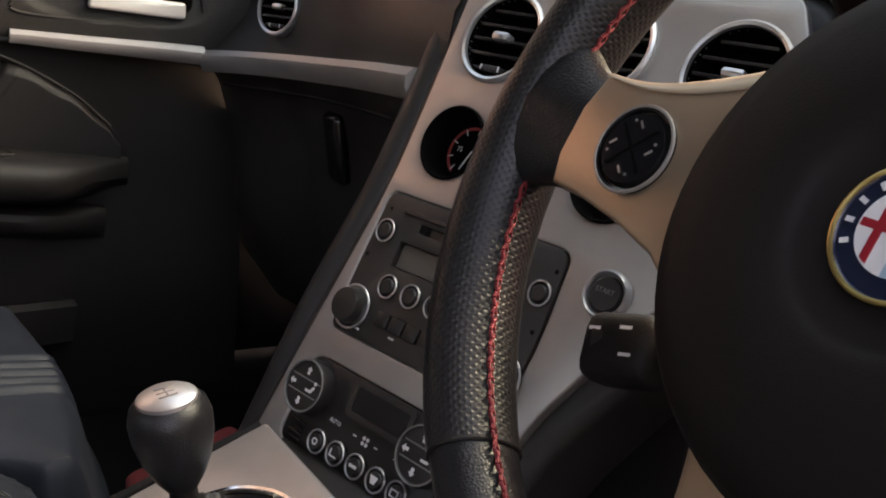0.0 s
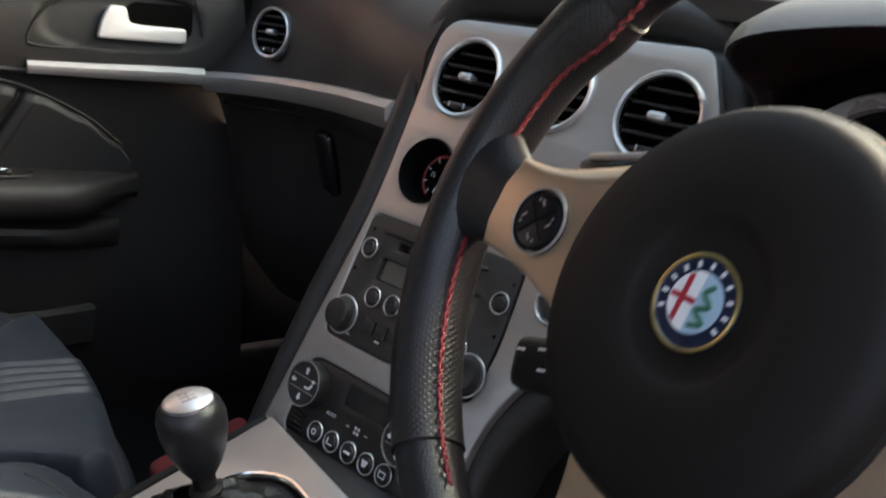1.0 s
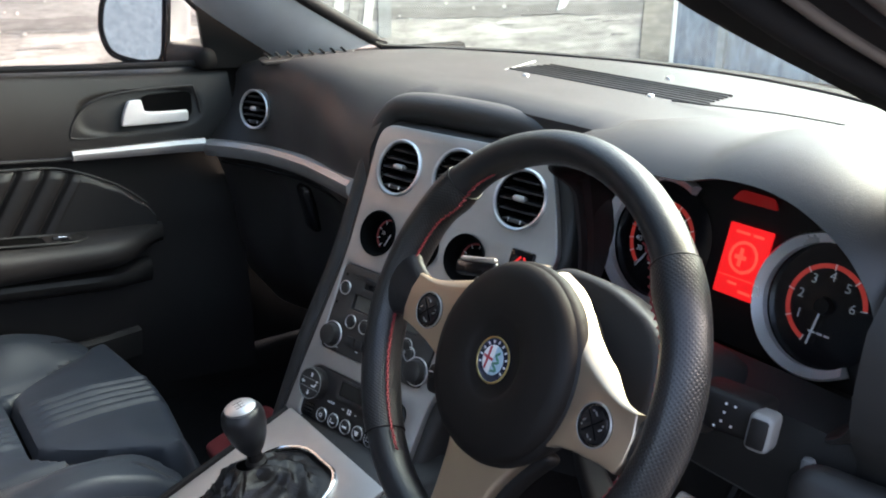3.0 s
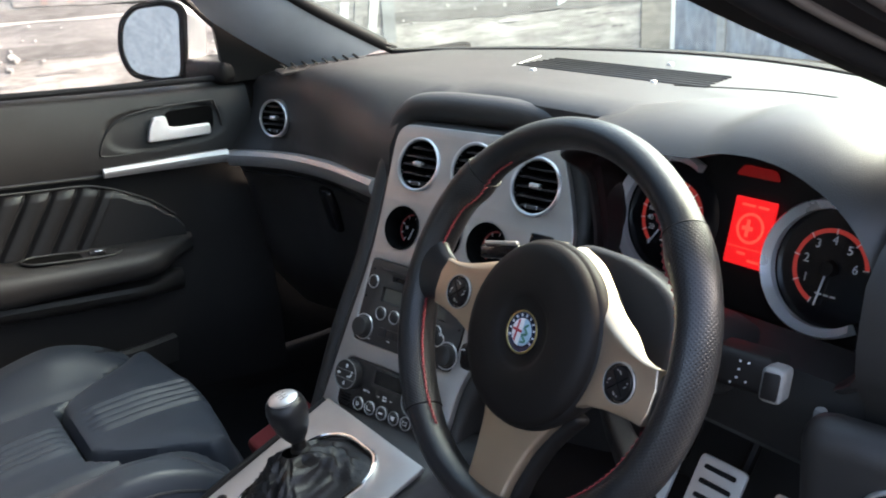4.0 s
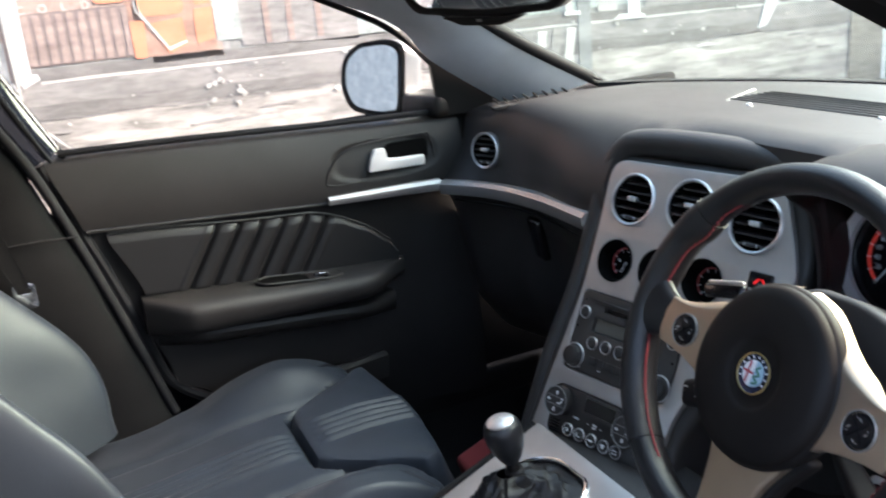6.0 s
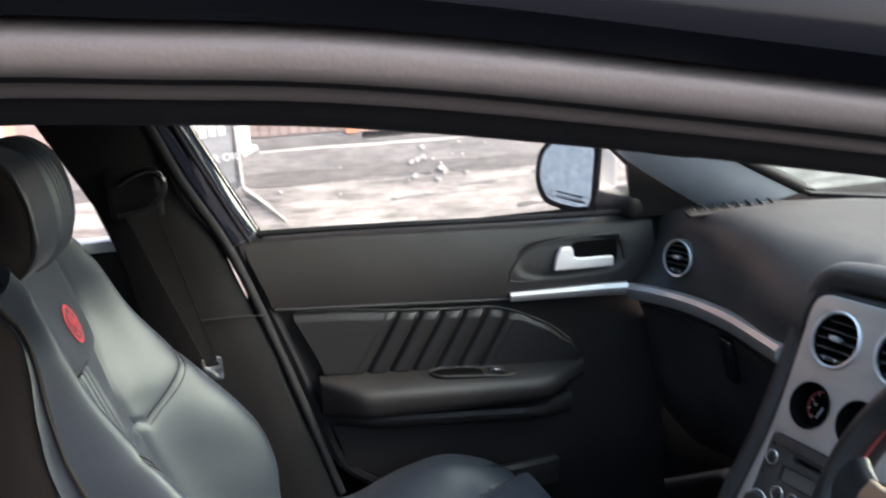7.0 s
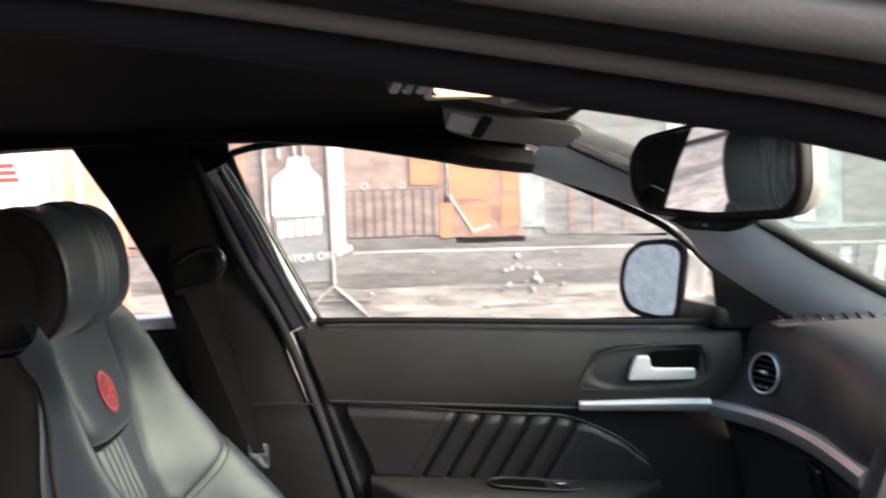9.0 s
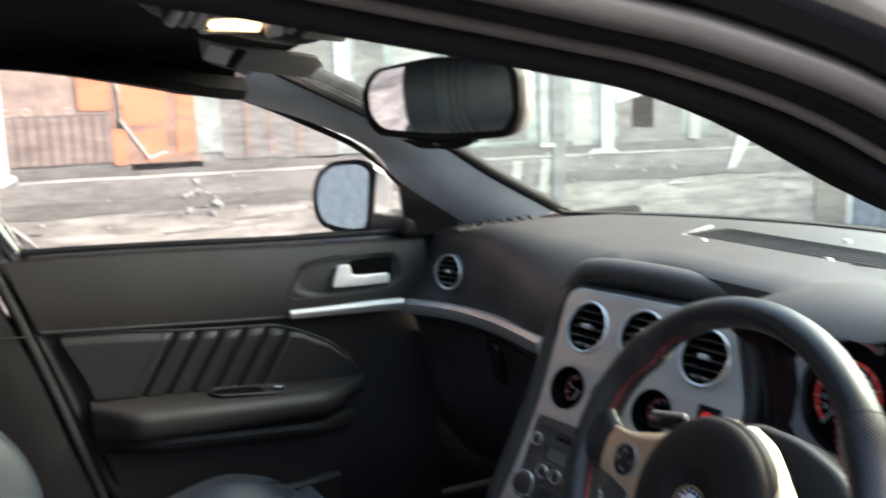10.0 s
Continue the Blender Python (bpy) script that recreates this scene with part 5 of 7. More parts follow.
column = thing("steering_column", (0.36, 0.16, 0.72), "black steering column cowl with stalks", "steering column")
cowl = rounded([(-0.070, -0.055), (0.080, -0.055), (0.114, -0.010), (0.110, 0.042), (0.084, 0.070), (0.030, 0.082), (-0.035, 0.078), (-0.078, 0.035)], 0.022)
part("cowl", grid([[WM @ Vector((x * s, y * s, z)) for x, y in cowl] for z, s in ((-0.056, 0.4), (-0.056, 0.92), (-0.058, 0.97), (-0.063, 1.0), (-0.09, 0.98), (-0.13, 0.86), (-0.19, 0.70), (-0.27, 0.60))], ring=True, caps=True), M_DASH, column, "charcoal column cowl behind the wheel")
for side in (-1, 1):
    ends = [Vector((side * 0.045, -0.030, -0.060)), Vector((side * 0.080, -0.056, -0.052)), Vector((side * 0.118, -0.077, -0.045))]
    st = part("stalk", sweep(smooth_path([tuple(WM @ e) for e in ends], 5), rounded([(-0.011, -0.009), (0.011, -0.009), (0.011, 0.009), (-0.011, 0.009)], 0.006), scale=[0.7 + 0.05 * q for q in range(11)]), M_DARK, column, "black control stalk")
    sm = WM @ pose(side * 0.106, -0.074, -0.044, 0, 0, side * -20)
    if side > 0:
        continue
    part("stalk_end", rbox(0.038, 0.030, 0.024, 0.008, 3), M_DARK, st, "", sm)
    for du, dv in ((-0.010, 0.006), (0.006, 0.007), (0.008, -0.004)):
        part("mark", plate([rect(-0.003, -0.0007, 0.003, 0.0007)], 0.0003), M_WHITE, st, "", sm @ pose(du, dv, 0.0122))
lev = part("lever", moved(rbox(0.058, 0.016, 0.012, 0.005, 3), WM @ pose(-0.132, 0.036, -0.052, 0, 0, 16)), M_GLOSSBLACK, column, "black lever behind the wheel")
part("lever_edge", moved(rbox(0.050, 0.005, 0.006, 0.002, 2), WM @ pose(-0.130, 0.045, -0.048, 0, 0, 16)), M_TRIM, lev, "silver edge")

slot = thing("key_slot", (0.53, 0.18, 0.735), "black key slot with a grey electronic key in it", "key slot")
m = axes((0.512, 0.160, 0.758), (0.96, 0.26, -0.05), (0, 0.2, 0.98), (0.26, -0.94, 0.2))
part("housing", rbox(0.062, 0.036, 0.05, 0.008, 3), M_DARK, slot, "", m @ pose(-0.012, 0, -0.02))
k = part("key", rbox(0.021, 0.033, 0.030, 0.006, 3), M_CONSOLEGREY, slot, "grey electronic key fob", m @ pose(0.022, -0.001, 0.004))
part("key_inset", rbox(0.015, 0.025, 0.004, 0.003, 2), M_DARK, k, "", m @ pose(0.022, -0.001, 0.0195))
for du, dv in ((-0.012, 0.010), (-0.012, 0.002), (-0.013, -0.006), (-0.018, -0.012), (-0.035, 0.0), (-0.004, 0.010), (-0.004, -0.008)):
    part("mark", plate([rect(-0.0010, -0.0010, 0.0010, 0.0010)], 0.0003), M_WHITE, slot, "", m @ pose(du, dv, 0.0056))
lid = thing("fuse_cover", (0.62, 0.2, 0.55), "grey-black lower dash cover with a round vent", "dash cover")
part("cover", moved(rbox(0.17, 0.05, 0.20, 0.03, 4), pose(0.63, 0.215, 0.63, 8, 0, 12)), M_DASH, lid)
round_vent(lid, axes((0.645, 0.184, 0.655), (0.97, 0.24, 0), (-0.03, 0.14, 0.99), (0.24, -0.96, 0.14)) @ pose(0, 0, 0.004), 0.034, "round side vent", deep=0.28)
part("catch", moved(rbox(0.012, 0.012, 0.03, 0.005, 2), pose(0.545, 0.22, 0.70)), M_CONSOLEGREY, lid)

# pedals
for k, (x, y, z, w, h) in enumerate(((0.378, 0.285, 0.495, 0.066, 0.10), (0.472, 0.290, 0.480, 0.058, 0.11), (0.285, 0.295, 0.49, 0.06, 0.09))):
    m = axes((x, y, z), (1, 0, 0), (0, 0.55, 0.83), (0, -0.83, 0.55))
    p = thing("pedal", (x, y, z - 0.05), "drilled alloy pedal with black rubber bars", "pedal", "pedals")
    part("face", plate([rect(-w / 2, -h / 2, w / 2, h / 2, 0.008)], 0.006, 0.0015), M_ALLOY, p, "brushed alloy pedal face", m)
    for q in range(5):
        part("rubber_bar", rbox(w * 0.66, 0.006, 0.006, 0.002, 2), M_RUBBERD, p, "", m @ pose(0, -h * 0.36 + h * 0.18 * q, 0.001))
    part("arm", tube([m @ Vector((0, 0, -0.006)), m @ Vector((0, 0.03, -0.05)), m @ Vector((0, 0.20, -0.06))], 0.008, 8), M_DARK, p)

# ---------------------------------------------------------------- seats


def ribs(x, w=0.011, count=5, gap=0.0215):
    """Relief of the sewn ribs running along the middle of a cushion."""
    f = x / gap + count / 2
    if not 0 < f < count:
        return 0.0
    return 0.0075 * (1 - abs(2 * (f % 1) - 1) ** 2.2)


def make_seat(x0, dy=0.0, label=""):
    seat = thing("leather_seat", (x0, -0.35 + dy, 0.28), label, "seat", "front seats")

    def P(x, y, z):
        up = sstep(0.50, 0.85, z)
        return Vector((x0 + x, y + dy + 0.010 * sstep(0.98, 1.05, z), z - 0.017 * up - 0.050 * x * (1 - up)))

    def pad_rear(x):
        """Where the main cushion ends and the thigh pad begins; the bolsters reach round its corners."""
        return -0.252 + 0.150 * sstep(0.070, 0.190, abs(x))

    CREST = ((-0.66, 0.418), (-0.50, 0.428), (-0.384, 0.450), (-0.325, 0.482), (-0.237, 0.503), (-0.172, 0.492), (-0.115, 0.462), (-0.085, 0.434))

    def cushion_z(x, y):
        ax = abs(x)
        z = 0.428 + 0.030 * sstep(-0.60, -0.25, y)
        z += (soft_table(CREST, y, 0.03) - z) * sstep(0.120, 0.205, ax)
        z -= 0.009 * math.exp(-((ax - 0.122) / 0.007) ** 2)
        z += 0.75 * ribs(x, 0.011, 5, 0.0175) * sstep(-0.60, -0.54, y) * (1 - sstep(pad_rear(x) - 0.03, pad_rear(x) - 0.012, y))
        z -= 0.070 * sstep(pad_rear(x) - 0.009, pad_rear(x) + 0.005, y) * (1 - sstep(0.172, 0.200, ax))
        z -= 0.11 * sstep(0.228, 0.266, ax) ** 2 + 0.05 * sstep(-0.10, -0.075, y)
        return z + 0.0016 * noise.noise((x * 22 + x0, y * 22, 1.3))

    part("cushion", grid([[P(0.266 * (-1 + 2 * i / 150), -0.66 + 0.585 * j / 60, cushion_z(0.266 * (-1 + 2 * i / 150), -0.66 + 0.585 * j / 60)) for i in range(151)] for j in range(61)]),
         M_SEAT, seat, "dark leather cushion with raised side bolsters")
    # separate thigh pad in front
    rows = []
    for j in range(33):
        b = j / 32
        row = []
        for i in range(121):
            a = -1 + 2 * i / 120
            x = 0.190 * a * (1 - 0.07 * b ** 3)
            y0, y1 = pad_rear(x) - 0.001, -0.020 - 0.026 * a * a
            y = y0 + (y1 - y0) * b
            fall_off = 0.10 * sstep(0.048, 0.0, y1 - y) ** 1.5 + 0.024 * sstep(0.011, 0.0, y - y0) ** 1.5 + 0.075 * sstep(0.89, 1.0, abs(a)) ** 1.4
            z = 0.466 + 0.008 * math.sin(math.pi * min(1, b * 1.1)) - min(fall_off, 0.105)
            z += 0.75 * ribs(x, 0.011, 5, 0.0175) * sstep(0.10, 0.16, b) * (1 - sstep(0.86, 0.94, b)) + 0.0016 * noise.noise((x * 20, y * 20, 4.1 + x0))
            row.append(P(x, y, z))
        rows.append(row)
    part("thigh_pad", grid(rows), M_SEAT, seat, "separate ribbed leather thigh pad")
    part("pad_groove", tube([P(0.178 * (-1 + q / 15), pad_rear(0.178 * (-1 + q / 15)) - 0.001, 0.436) for q in range(31)], 0.0035, 8), M_VOID, seat, "deep dark joint before the thigh pad")
    for sd in (-1, 1):
        for off in (0.0, 0.007):
            part("stitch_line", tube([P(sd * (0.200 + 0.03 * q / 8), -0.150 + 0.040 * q / 8 - off, cushion_z(sd * (0.200 + 0.03 * q / 8), -0.150 + 0.040 * q / 8 - off) + 0.0006) for q in range(9)], 0.0012, 6), M_LEATHER, seat)
        part("cushion_piping", tube([P(sd * 0.247, -0.64 + 0.54 * q / 20, cushion_z(0.247, -0.64 + 0.54 * q / 20) + 0.001) for q in range(21)], 0.0022, 6), M_LEATHER, seat)
    # seat base
    part("base", moved(rbox(0.50, 0.60, 0.13, 0.04, 3), Matrix.Translation(P(0, -0.36, 0.335))), M_SEATBACK, seat, "dark seat base")
    part("front_fall", moved(rbox(0.40, 0.12, 0.13, 0.04, 3), Matrix.Translation(P(0, -0.100, 0.335))), M_SEAT, seat)
    for sx in (-0.2, 0.2):
        part("runner", moved(rbox(0.04, 0.62, 0.03, 0.006, 2), Matrix.Translation(P(sx, -0.36, 0.265))), M_DARK, seat)

    # backrest
    def half_width(s):
        return soft_table(((0, 0.245), (0.25, 0.272), (0.5, 0.258), (0.75, 0.226), (0.90, 0.197), (1, 0.172)), s)

    def front(a, s):
        z = 0.455 + 0.575 * s
        y = -0.80 - 0.35 * (z - 0.905)
        bulge = soft_table(((0, 0.115), (0.18, 0.152), (0.34, 0.146), (0.5, 0.112), (0.65, 0.080), (0.80, 0.054), (0.95, 0.034), (1, 0.022)), s)
        inner = 0.40 + 0.26 * sstep(0.52, 0.84, s)
        y += bulge * sstep(inner, 0.86 + 0.05 * sstep(0.52, 0.84, s), abs(a)) - (0.11 - 0.045 * sstep(0.6, 0.9, s)) * sstep(0.88, 1.0, abs(a)) ** 2 * bulge / 0.1 + 0.016 * sstep(0.72, 0.95, s) * sstep(0.55, 0.80, abs(a))
        x = half_width(s) * a
        y += 0.9 * ribs(x, 0.011, 5, 0.0185) * sstep(0.10, 0.16, s) * (1 - sstep(0.68, 0.705, s))
        # sewn joints: beside the centre, across the small of the back, and over each bolster
        y -= 0.012 * math.exp(-((abs(a) - inner - 0.02) / 0.022) ** 2) * (1 - sstep(0.90, 0.97, s))
        if abs(a) < 0.48:
            y -= 0.008 * math.exp(-((s - 0.415 - 0.05 * abs(a)) / 0.011) ** 2)
        else:
            y -= 0.005 * math.exp(-((s - 0.43 - 0.42 * (abs(a) - 0.5)) / 0.014) ** 2) * sstep(1.0, 0.85, abs(a))
        y -= 0.045 * sstep(0.94, 1.0, s) * (1 - 0.75 * sstep(0.5, 0.8, abs(a)))
        z += 0.012 * sstep(0.70, 1.0, s) * math.sqrt(max(0.0, 1 - ((abs(a) - 0.78) / 0.24) ** 2)) * sstep(0.52, 0.66, abs(a))
        z -= 0.034 * sstep(0.80, 1.0, abs(a)) ** 1.5 * sstep(0.82, 1.0, s)
        return P(x, y + 0.0014 * noise.noise((x * 20 + x0, z * 20, 2.7)), z)

    part("backrest", grid([[front(-1 + 2 * i / 160, j / 84) for i in range(161)] for j in range(85)]), M_SEAT, seat, "dark leather backrest with raised side bolsters")
    for sd in (-1, 1):
        for off in (-0.011, 0.011):
            part("stitch_line", tube([front(sd * (0.50 + 0.40 * q / 12), 0.43 + 0.42 * 0.40 * q / 12 + off) + Vector((0, 0.0004, 0)) for q in range(13)], 0.0011, 6), M_SEATBACK, seat)
    # padded panel below the headrest
    rows = []
    for j in range(25):
        s = j / 24
        row = []
        for i in range(33):
            a = -1 + 2 * i / 32
            x = (0.098 + 0.022 * sstep(0.0, 0.7, s)) * a
            low = 0.856 + 0.034 * (1 - math.sqrt(max(0.0, 1 - abs(a) ** 4)))
            z = low + (1.020 - low) * s
            y = -0.80 - 0.35 * (z - 0.905) + 0.030 * (1 - a ** 8) ** 0.7 * (1 - abs(2 * min(s * 0.9 + 0.0, 1) - 1) ** 10) ** 0.7 - 0.002
            row.append(P(x, y, z))
        rows.append(row)
    part("shoulder_pad", grid(rows), M_SEAT, seat, "smooth padded leather panel")
    part("pad_seam", tube([rows[0][i] + Vector((0, 0.0095, -0.001)) for i in range(0, 33)], 0.0042, 6), M_VOID, seat, "dark joint under the padded panel")
    for i in (0, 32):
        part("pad_seam", tube([rows[j][i] + Vector((0, 0.0105, 0)) for j in range(23)], 0.0036, 6), M_VOID, seat)
    lg = axes(P(0.004, -0.7752, 0.923), (1, 0, 0), (0, -0.33, 0.944), (0, 0.944, 0.33)) @ Matrix.Diagonal((1, 1.14, 1, 1))
    lo = part("emblem", plate([disc2d(0, 0, 0.026), disc2d(0, 0, 0.0215)], 0.0015, 0.0004), M_RED, seat, "red embroidered round emblem", lg)
    part("emblem_field", plate([disc2d(0, 0, 0.0216)], 0.0006), material("dark_red_thread_" + ("a" if x0 < 0 else "b"), (0.085, 0.016, 0.022), 0.8, grain=0.6, grain_size=900), lo, "dark red embroidered ground", lg @ pose(0, 0, -0.0004))
    part("emblem_cross", plate([[(-0.016, -0.002), (-0.009, -0.002), (-0.009, -0.014), (-0.004, -0.014), (-0.004, -0.002), (0.002, -0.002), (0.002, 0.003), (-0.004, 0.003), (-0.004, 0.014), (-0.009, 0.014), (-0.009, 0.003), (-0.016, 0.003)]], 0.0012), M_RED, lo, "", lg @ pose(0, 0, 0.0008))
    part("emblem_curl", tube([lg @ v for v in smooth_path([(0.005, -0.014, 0.0008), (0.013, -0.009, 0.0008), (0.005, -0.003, 0.0008), (0.013, 0.003, 0.0008), (0.006, 0.013, 0.0008)], 4)], 0.0014, 6), M_RED, lo)
    # shell behind
    rows = []
    for j in range(25):
        s = j / 24
        f0, f1 = front(-0.985, s), front(0.985, s)
        back = -0.13 - 0.02 * math.sin(math.pi * s)
        rows.append([f0, f0 + Vector((-0.006, back * 0.5, 0)), f0 + Vector((0.03, back, 0)), P(0, f0.y - dy + back * 1.25, f0.z), f1 + Vector((-0.03, back, 0)), f1 + Vector((0.006, back * 0.5, 0)), f1])
    part("back_shell", grid(rows), M_SEATBACK, seat, "dark cloth sides and back of the backrest")
    for sd in (-1, 1):
        part("piping", tube([front(sd * 0.975, s / 30) + Vector((sd * 0.002, 0, 0)) for s in range(31)], 0.0032, 6), M_SEATBACK, seat)
    # headrest: a leather band over the front, top and back, closed by cloth sides
    outline = smooth_path([(-0.870, 1.178, 0), (-0.840, 1.180, 0), (-0.808, 1.160, 0), (-0.791, 1.124, 0), (-0.785, 1.083, 0), (-0.790, 1.041, 0), (-0.812, 1.013, 0), (-0.856, 1.000, 0), (-0.905, 1.006, 0), (-0.918, 1.040, 0), (-0.912, 1.095, 0), (-0.894, 1.150, 0), (-0.870, 1.178, 0)], 6)[:-1]
    mid = Vector((-0.850, 1.09, 0))
    rows = []
    for i in range(97):
        u = -1 + 2 * i / 96
        x = 0.127 * u
        k = 1 - 0.045 * sstep(0.90, 1.0, abs(u)) ** 2
        row = []
        for p in outline:
            q = mid + (p - mid) * k
            d = (p - mid).normalized()
            lift = ribs(x, 0.011, 4, 0.019) * sstep(-0.86, -0.83, p.x) * sstep(0.99, 1.02, p.y)
            row.append(P(x, q.x + d.x * lift + 0.008 * (1 - u * u) * sstep(-0.86, -0.80, p.x), q.y + d.y * lift))
        rows.append(row)
    part("headrest", grid(rows, ring=True), M_SEAT, seat, "thick leather headrest with sewn ribs")
    for sd in (-1, 1):
        rows = []
        for k in range(7):
            t = k / 6
            rows.append([P(sd * (0.1265 - 0.003 * t + 0.006 * math.sin(math.pi * min(t * 1.2, 1)) * (1 - t)), mid.x + (p.x - mid.x) * (0.958 * (1 - t) + 0.02 * t), mid.y + (p.y - mid.y) * (0.958 * (1 - t) + 0.02 * t)) for p in outline])
        part("headrest_side", grid(rows, ring=True, caps=True), M_SEATBACK, seat, "dark cloth side of the headrest")
        part("headrest_piping", tube([P(sd * 0.1262, mid.x + (p.x - mid.x) * 0.965, mid.y + (p.y - mid.y) * 0.965) for p in outline], 0.0026, 6, closed=True, up=(1, 0, 0.02)), M_LEATHER, seat)
    for sx in (-0.06, 0.06):
        part("post", tube([P(sx, -0.86, 0.96), P(sx, -0.855, 1.02)], 0.007, 8), M_CHROME, seat, "chrome headrest post")
    return seat


make_seat(-0.378, 0.0, "dark leather front seat with red emblem, beside the passenger's door")
make_seat(0.405, 0.0, "dark leather front seat with red emblem, behind the steering wheel")

# ---------------------------------------------------------------- passenger's door
door = thing("door_1", (-0.74, -0.1, 0.40), "closed black passenger's door with quilted leather insert", "door", kind="structure")
DX = -0.722


def rear_edge(z):
    return lerp_table(((0.38, -0.29), (0.43, -0.305), (0.475, -0.395), (0.67, -0.455), (0.80, -0.505), (0.93, -0.545)), z)


def seam_z(y):
    return 0.769 - 0.075 * (y + 0.055)


rows = []
for j in range(49):
    t = j / 48
    row = []
    for i in range(133):
        u = i / 132
        y = -0.545 + 0.785 * u
        top, bot = lerp_table(Y_SILL, y), seam_z(y)
        z = bot + (top - bot) * t
        ye = max(y, rear_edge(z)) if u < 0.1 else y
        x = DX + 0.024 * math.sin(math.pi * min(1, 0.25 + 0.75 * t)) ** 0.7 - 0.012 * sstep(0.9, 1.0, t) * 2 + 0.01 * sstep(0.5, 1, u) * (1 - t)
        # shallow leaf-shaped dish round the handle
        d = abs((y - 0.068) / 0.112) ** 3 + abs((z - 0.836) / 0.038) ** 3
        x -= 0.006 * sstep(1.1, 0.7, d)
        row.append(Vector((x, ye, z)))
    rows.append(row)
part("upper_panel", grid(rows), M_DOOR, door, "soft dark upper door panel")
part("sill_strip", tube([(DX - 0.004, y, lerp_table(Y_SILL, y) + 0.003) for y in [-0.52 + 0.74 * q / 20 for q in range(21)]], 0.006, 8), M_RUBBERD, door, "black rubber window sill strip")
leaf = [(0.165, 0.873), (0.09, 0.874), (0.005, 0.868), (-0.035, 0.847), (-0.055, 0.815), (-0.045, 0.800), (0.06, 0.798), (0.166, 0.798), (0.174, 0.835)]
part("recess_edge", tube(smooth_path([(DX + 0.0245, y, z) for y, z in leaf + leaf[:1]], 5), 0.0022, 8), M_DOOR, door)
# No real hollow: a flat black plate paints its shade.
part("recess_bowl", plate([rounded([(0.066, 0.822), (0.160, 0.820), (0.161, 0.864), (0.072, 0.864)], 0.012)], 0.006), M_VOID, door, "flat black plate painting the shade behind the handle", axes((DX + 0.0265, 0, 0), (0, 1, 0), (0, 0, 1), (1, 0, 0)))
hm = axes((DX + 0.033, 0, 0), (0, 1, 0), (0, 0, 1), (1, 0, 0))
part("handle", plate([rounded([(0.029, 0.814), (0.090, 0.812), (0.151, 0.811), (0.151, 0.832), (0.090, 0.834), (0.072, 0.836), (0.068, 0.858), (0.045, 0.858), (0.035, 0.838)], 0.006)], 0.012, 0.0035, 2), M_BRIGHT, door, "bright satin metal door handle", hm)

# silver strip on the door
part("silver_strip", sweep([(DX + 0.026, -0.058, 0.772), (DX + 0.030, 0.03, 0.770), (DX + 0.038, 0.12, 0.769), (DX + 0.046, 0.172, 0.768)], [(-0.008, -0.010), (0.005, -0.011), (0.010, -0.003), (0.010, 0.004), (0.004, 0.011), (-0.008, 0.011)], scale=[0.72, 0.85, 1, 1.06]), M_STRIP, door, "satin silver strip along the door")

# quilted insert
rows = []


def insert_top(y):
    return min(seam_z(y) - 0.014, lerp_table(((-0.6, 0.80), (-0.10, 0.752), (-0.04, 0.735), (0.01, 0.708), (0.06, 0.668), (0.08, 0.64)), y))


for j in range(61):
    t = j / 60
    row = []
    for i in range(281):
        y = -0.468 + 0.545 * i / 280
        bot, top = 0.650 - 0.085 * (y + 0.42), insert_top(y)
        z = bot + (max(top, bot + 0.002) - bot) * t
        ye = max(y, rear_edge(z) + 0.030)
        x = DX + 0.010
        # sewn diagonal channels
        s = (y + 0.63 * (0.765 - z) - (-0.274)) / 0.0455
        if -0.5 < s < 5.5:
            f = s - round(s)
            x -= 0.008 * math.exp(-(f / 0.10) ** 2)
            x += 0.0016 * math.cos(2 * math.pi * f) * -1
        x += 0.010 * min(1, 10 * t * (1 - t)) ** 0.6
        row.append(Vector((x, ye, z)))
    rows.append(row)
part("quilted_insert", grid(rows), M_QUILT, door, "black leather insert sewn in slanting channels")
part("insert_seam", tube(smooth_path([(DX + 0.012, y, insert_top(y) + 0.003) for y in [-0.465 + 0.53 * q / 14 for q in range(15)]], 3), 0.0022, 6), M_DOOR, door)
part("upper_seam", tube([(DX + 0.016, y, seam_z(y) - 0.004) for y in [-0.50 + 0.45 * q / 12 for q in range(13)]], 0.0035, 8), M_DOOR, door)
# flat field round the insert
rows = []
for j in range(21):
    t = j / 20
    row = []
    for i in range(33):
        y = -0.545 + 0.785 * i / 32
        z = 0.30 + (seam_z(y) - 0.30) * t
        row.append(Vector((DX + 0.004 + 0.018 * sstep(0.62, 0.40, z) + 0.03 * sstep(0.05, 0.24, y) * sstep(0.78, 0.6, z), max(y, rear_edge(max(z, 0.44))), z)))
    rows.append(row)
# Same door plastic in a blacker tone: footwell shade is put into the colour.
part("lower_panel", grid(rows), M_DARK, door, "lower door panel, darkened for its shade")
# armrest
def arm_top(y):
    return 0.655 - 0.068 * (y + 0.42)


rows = []
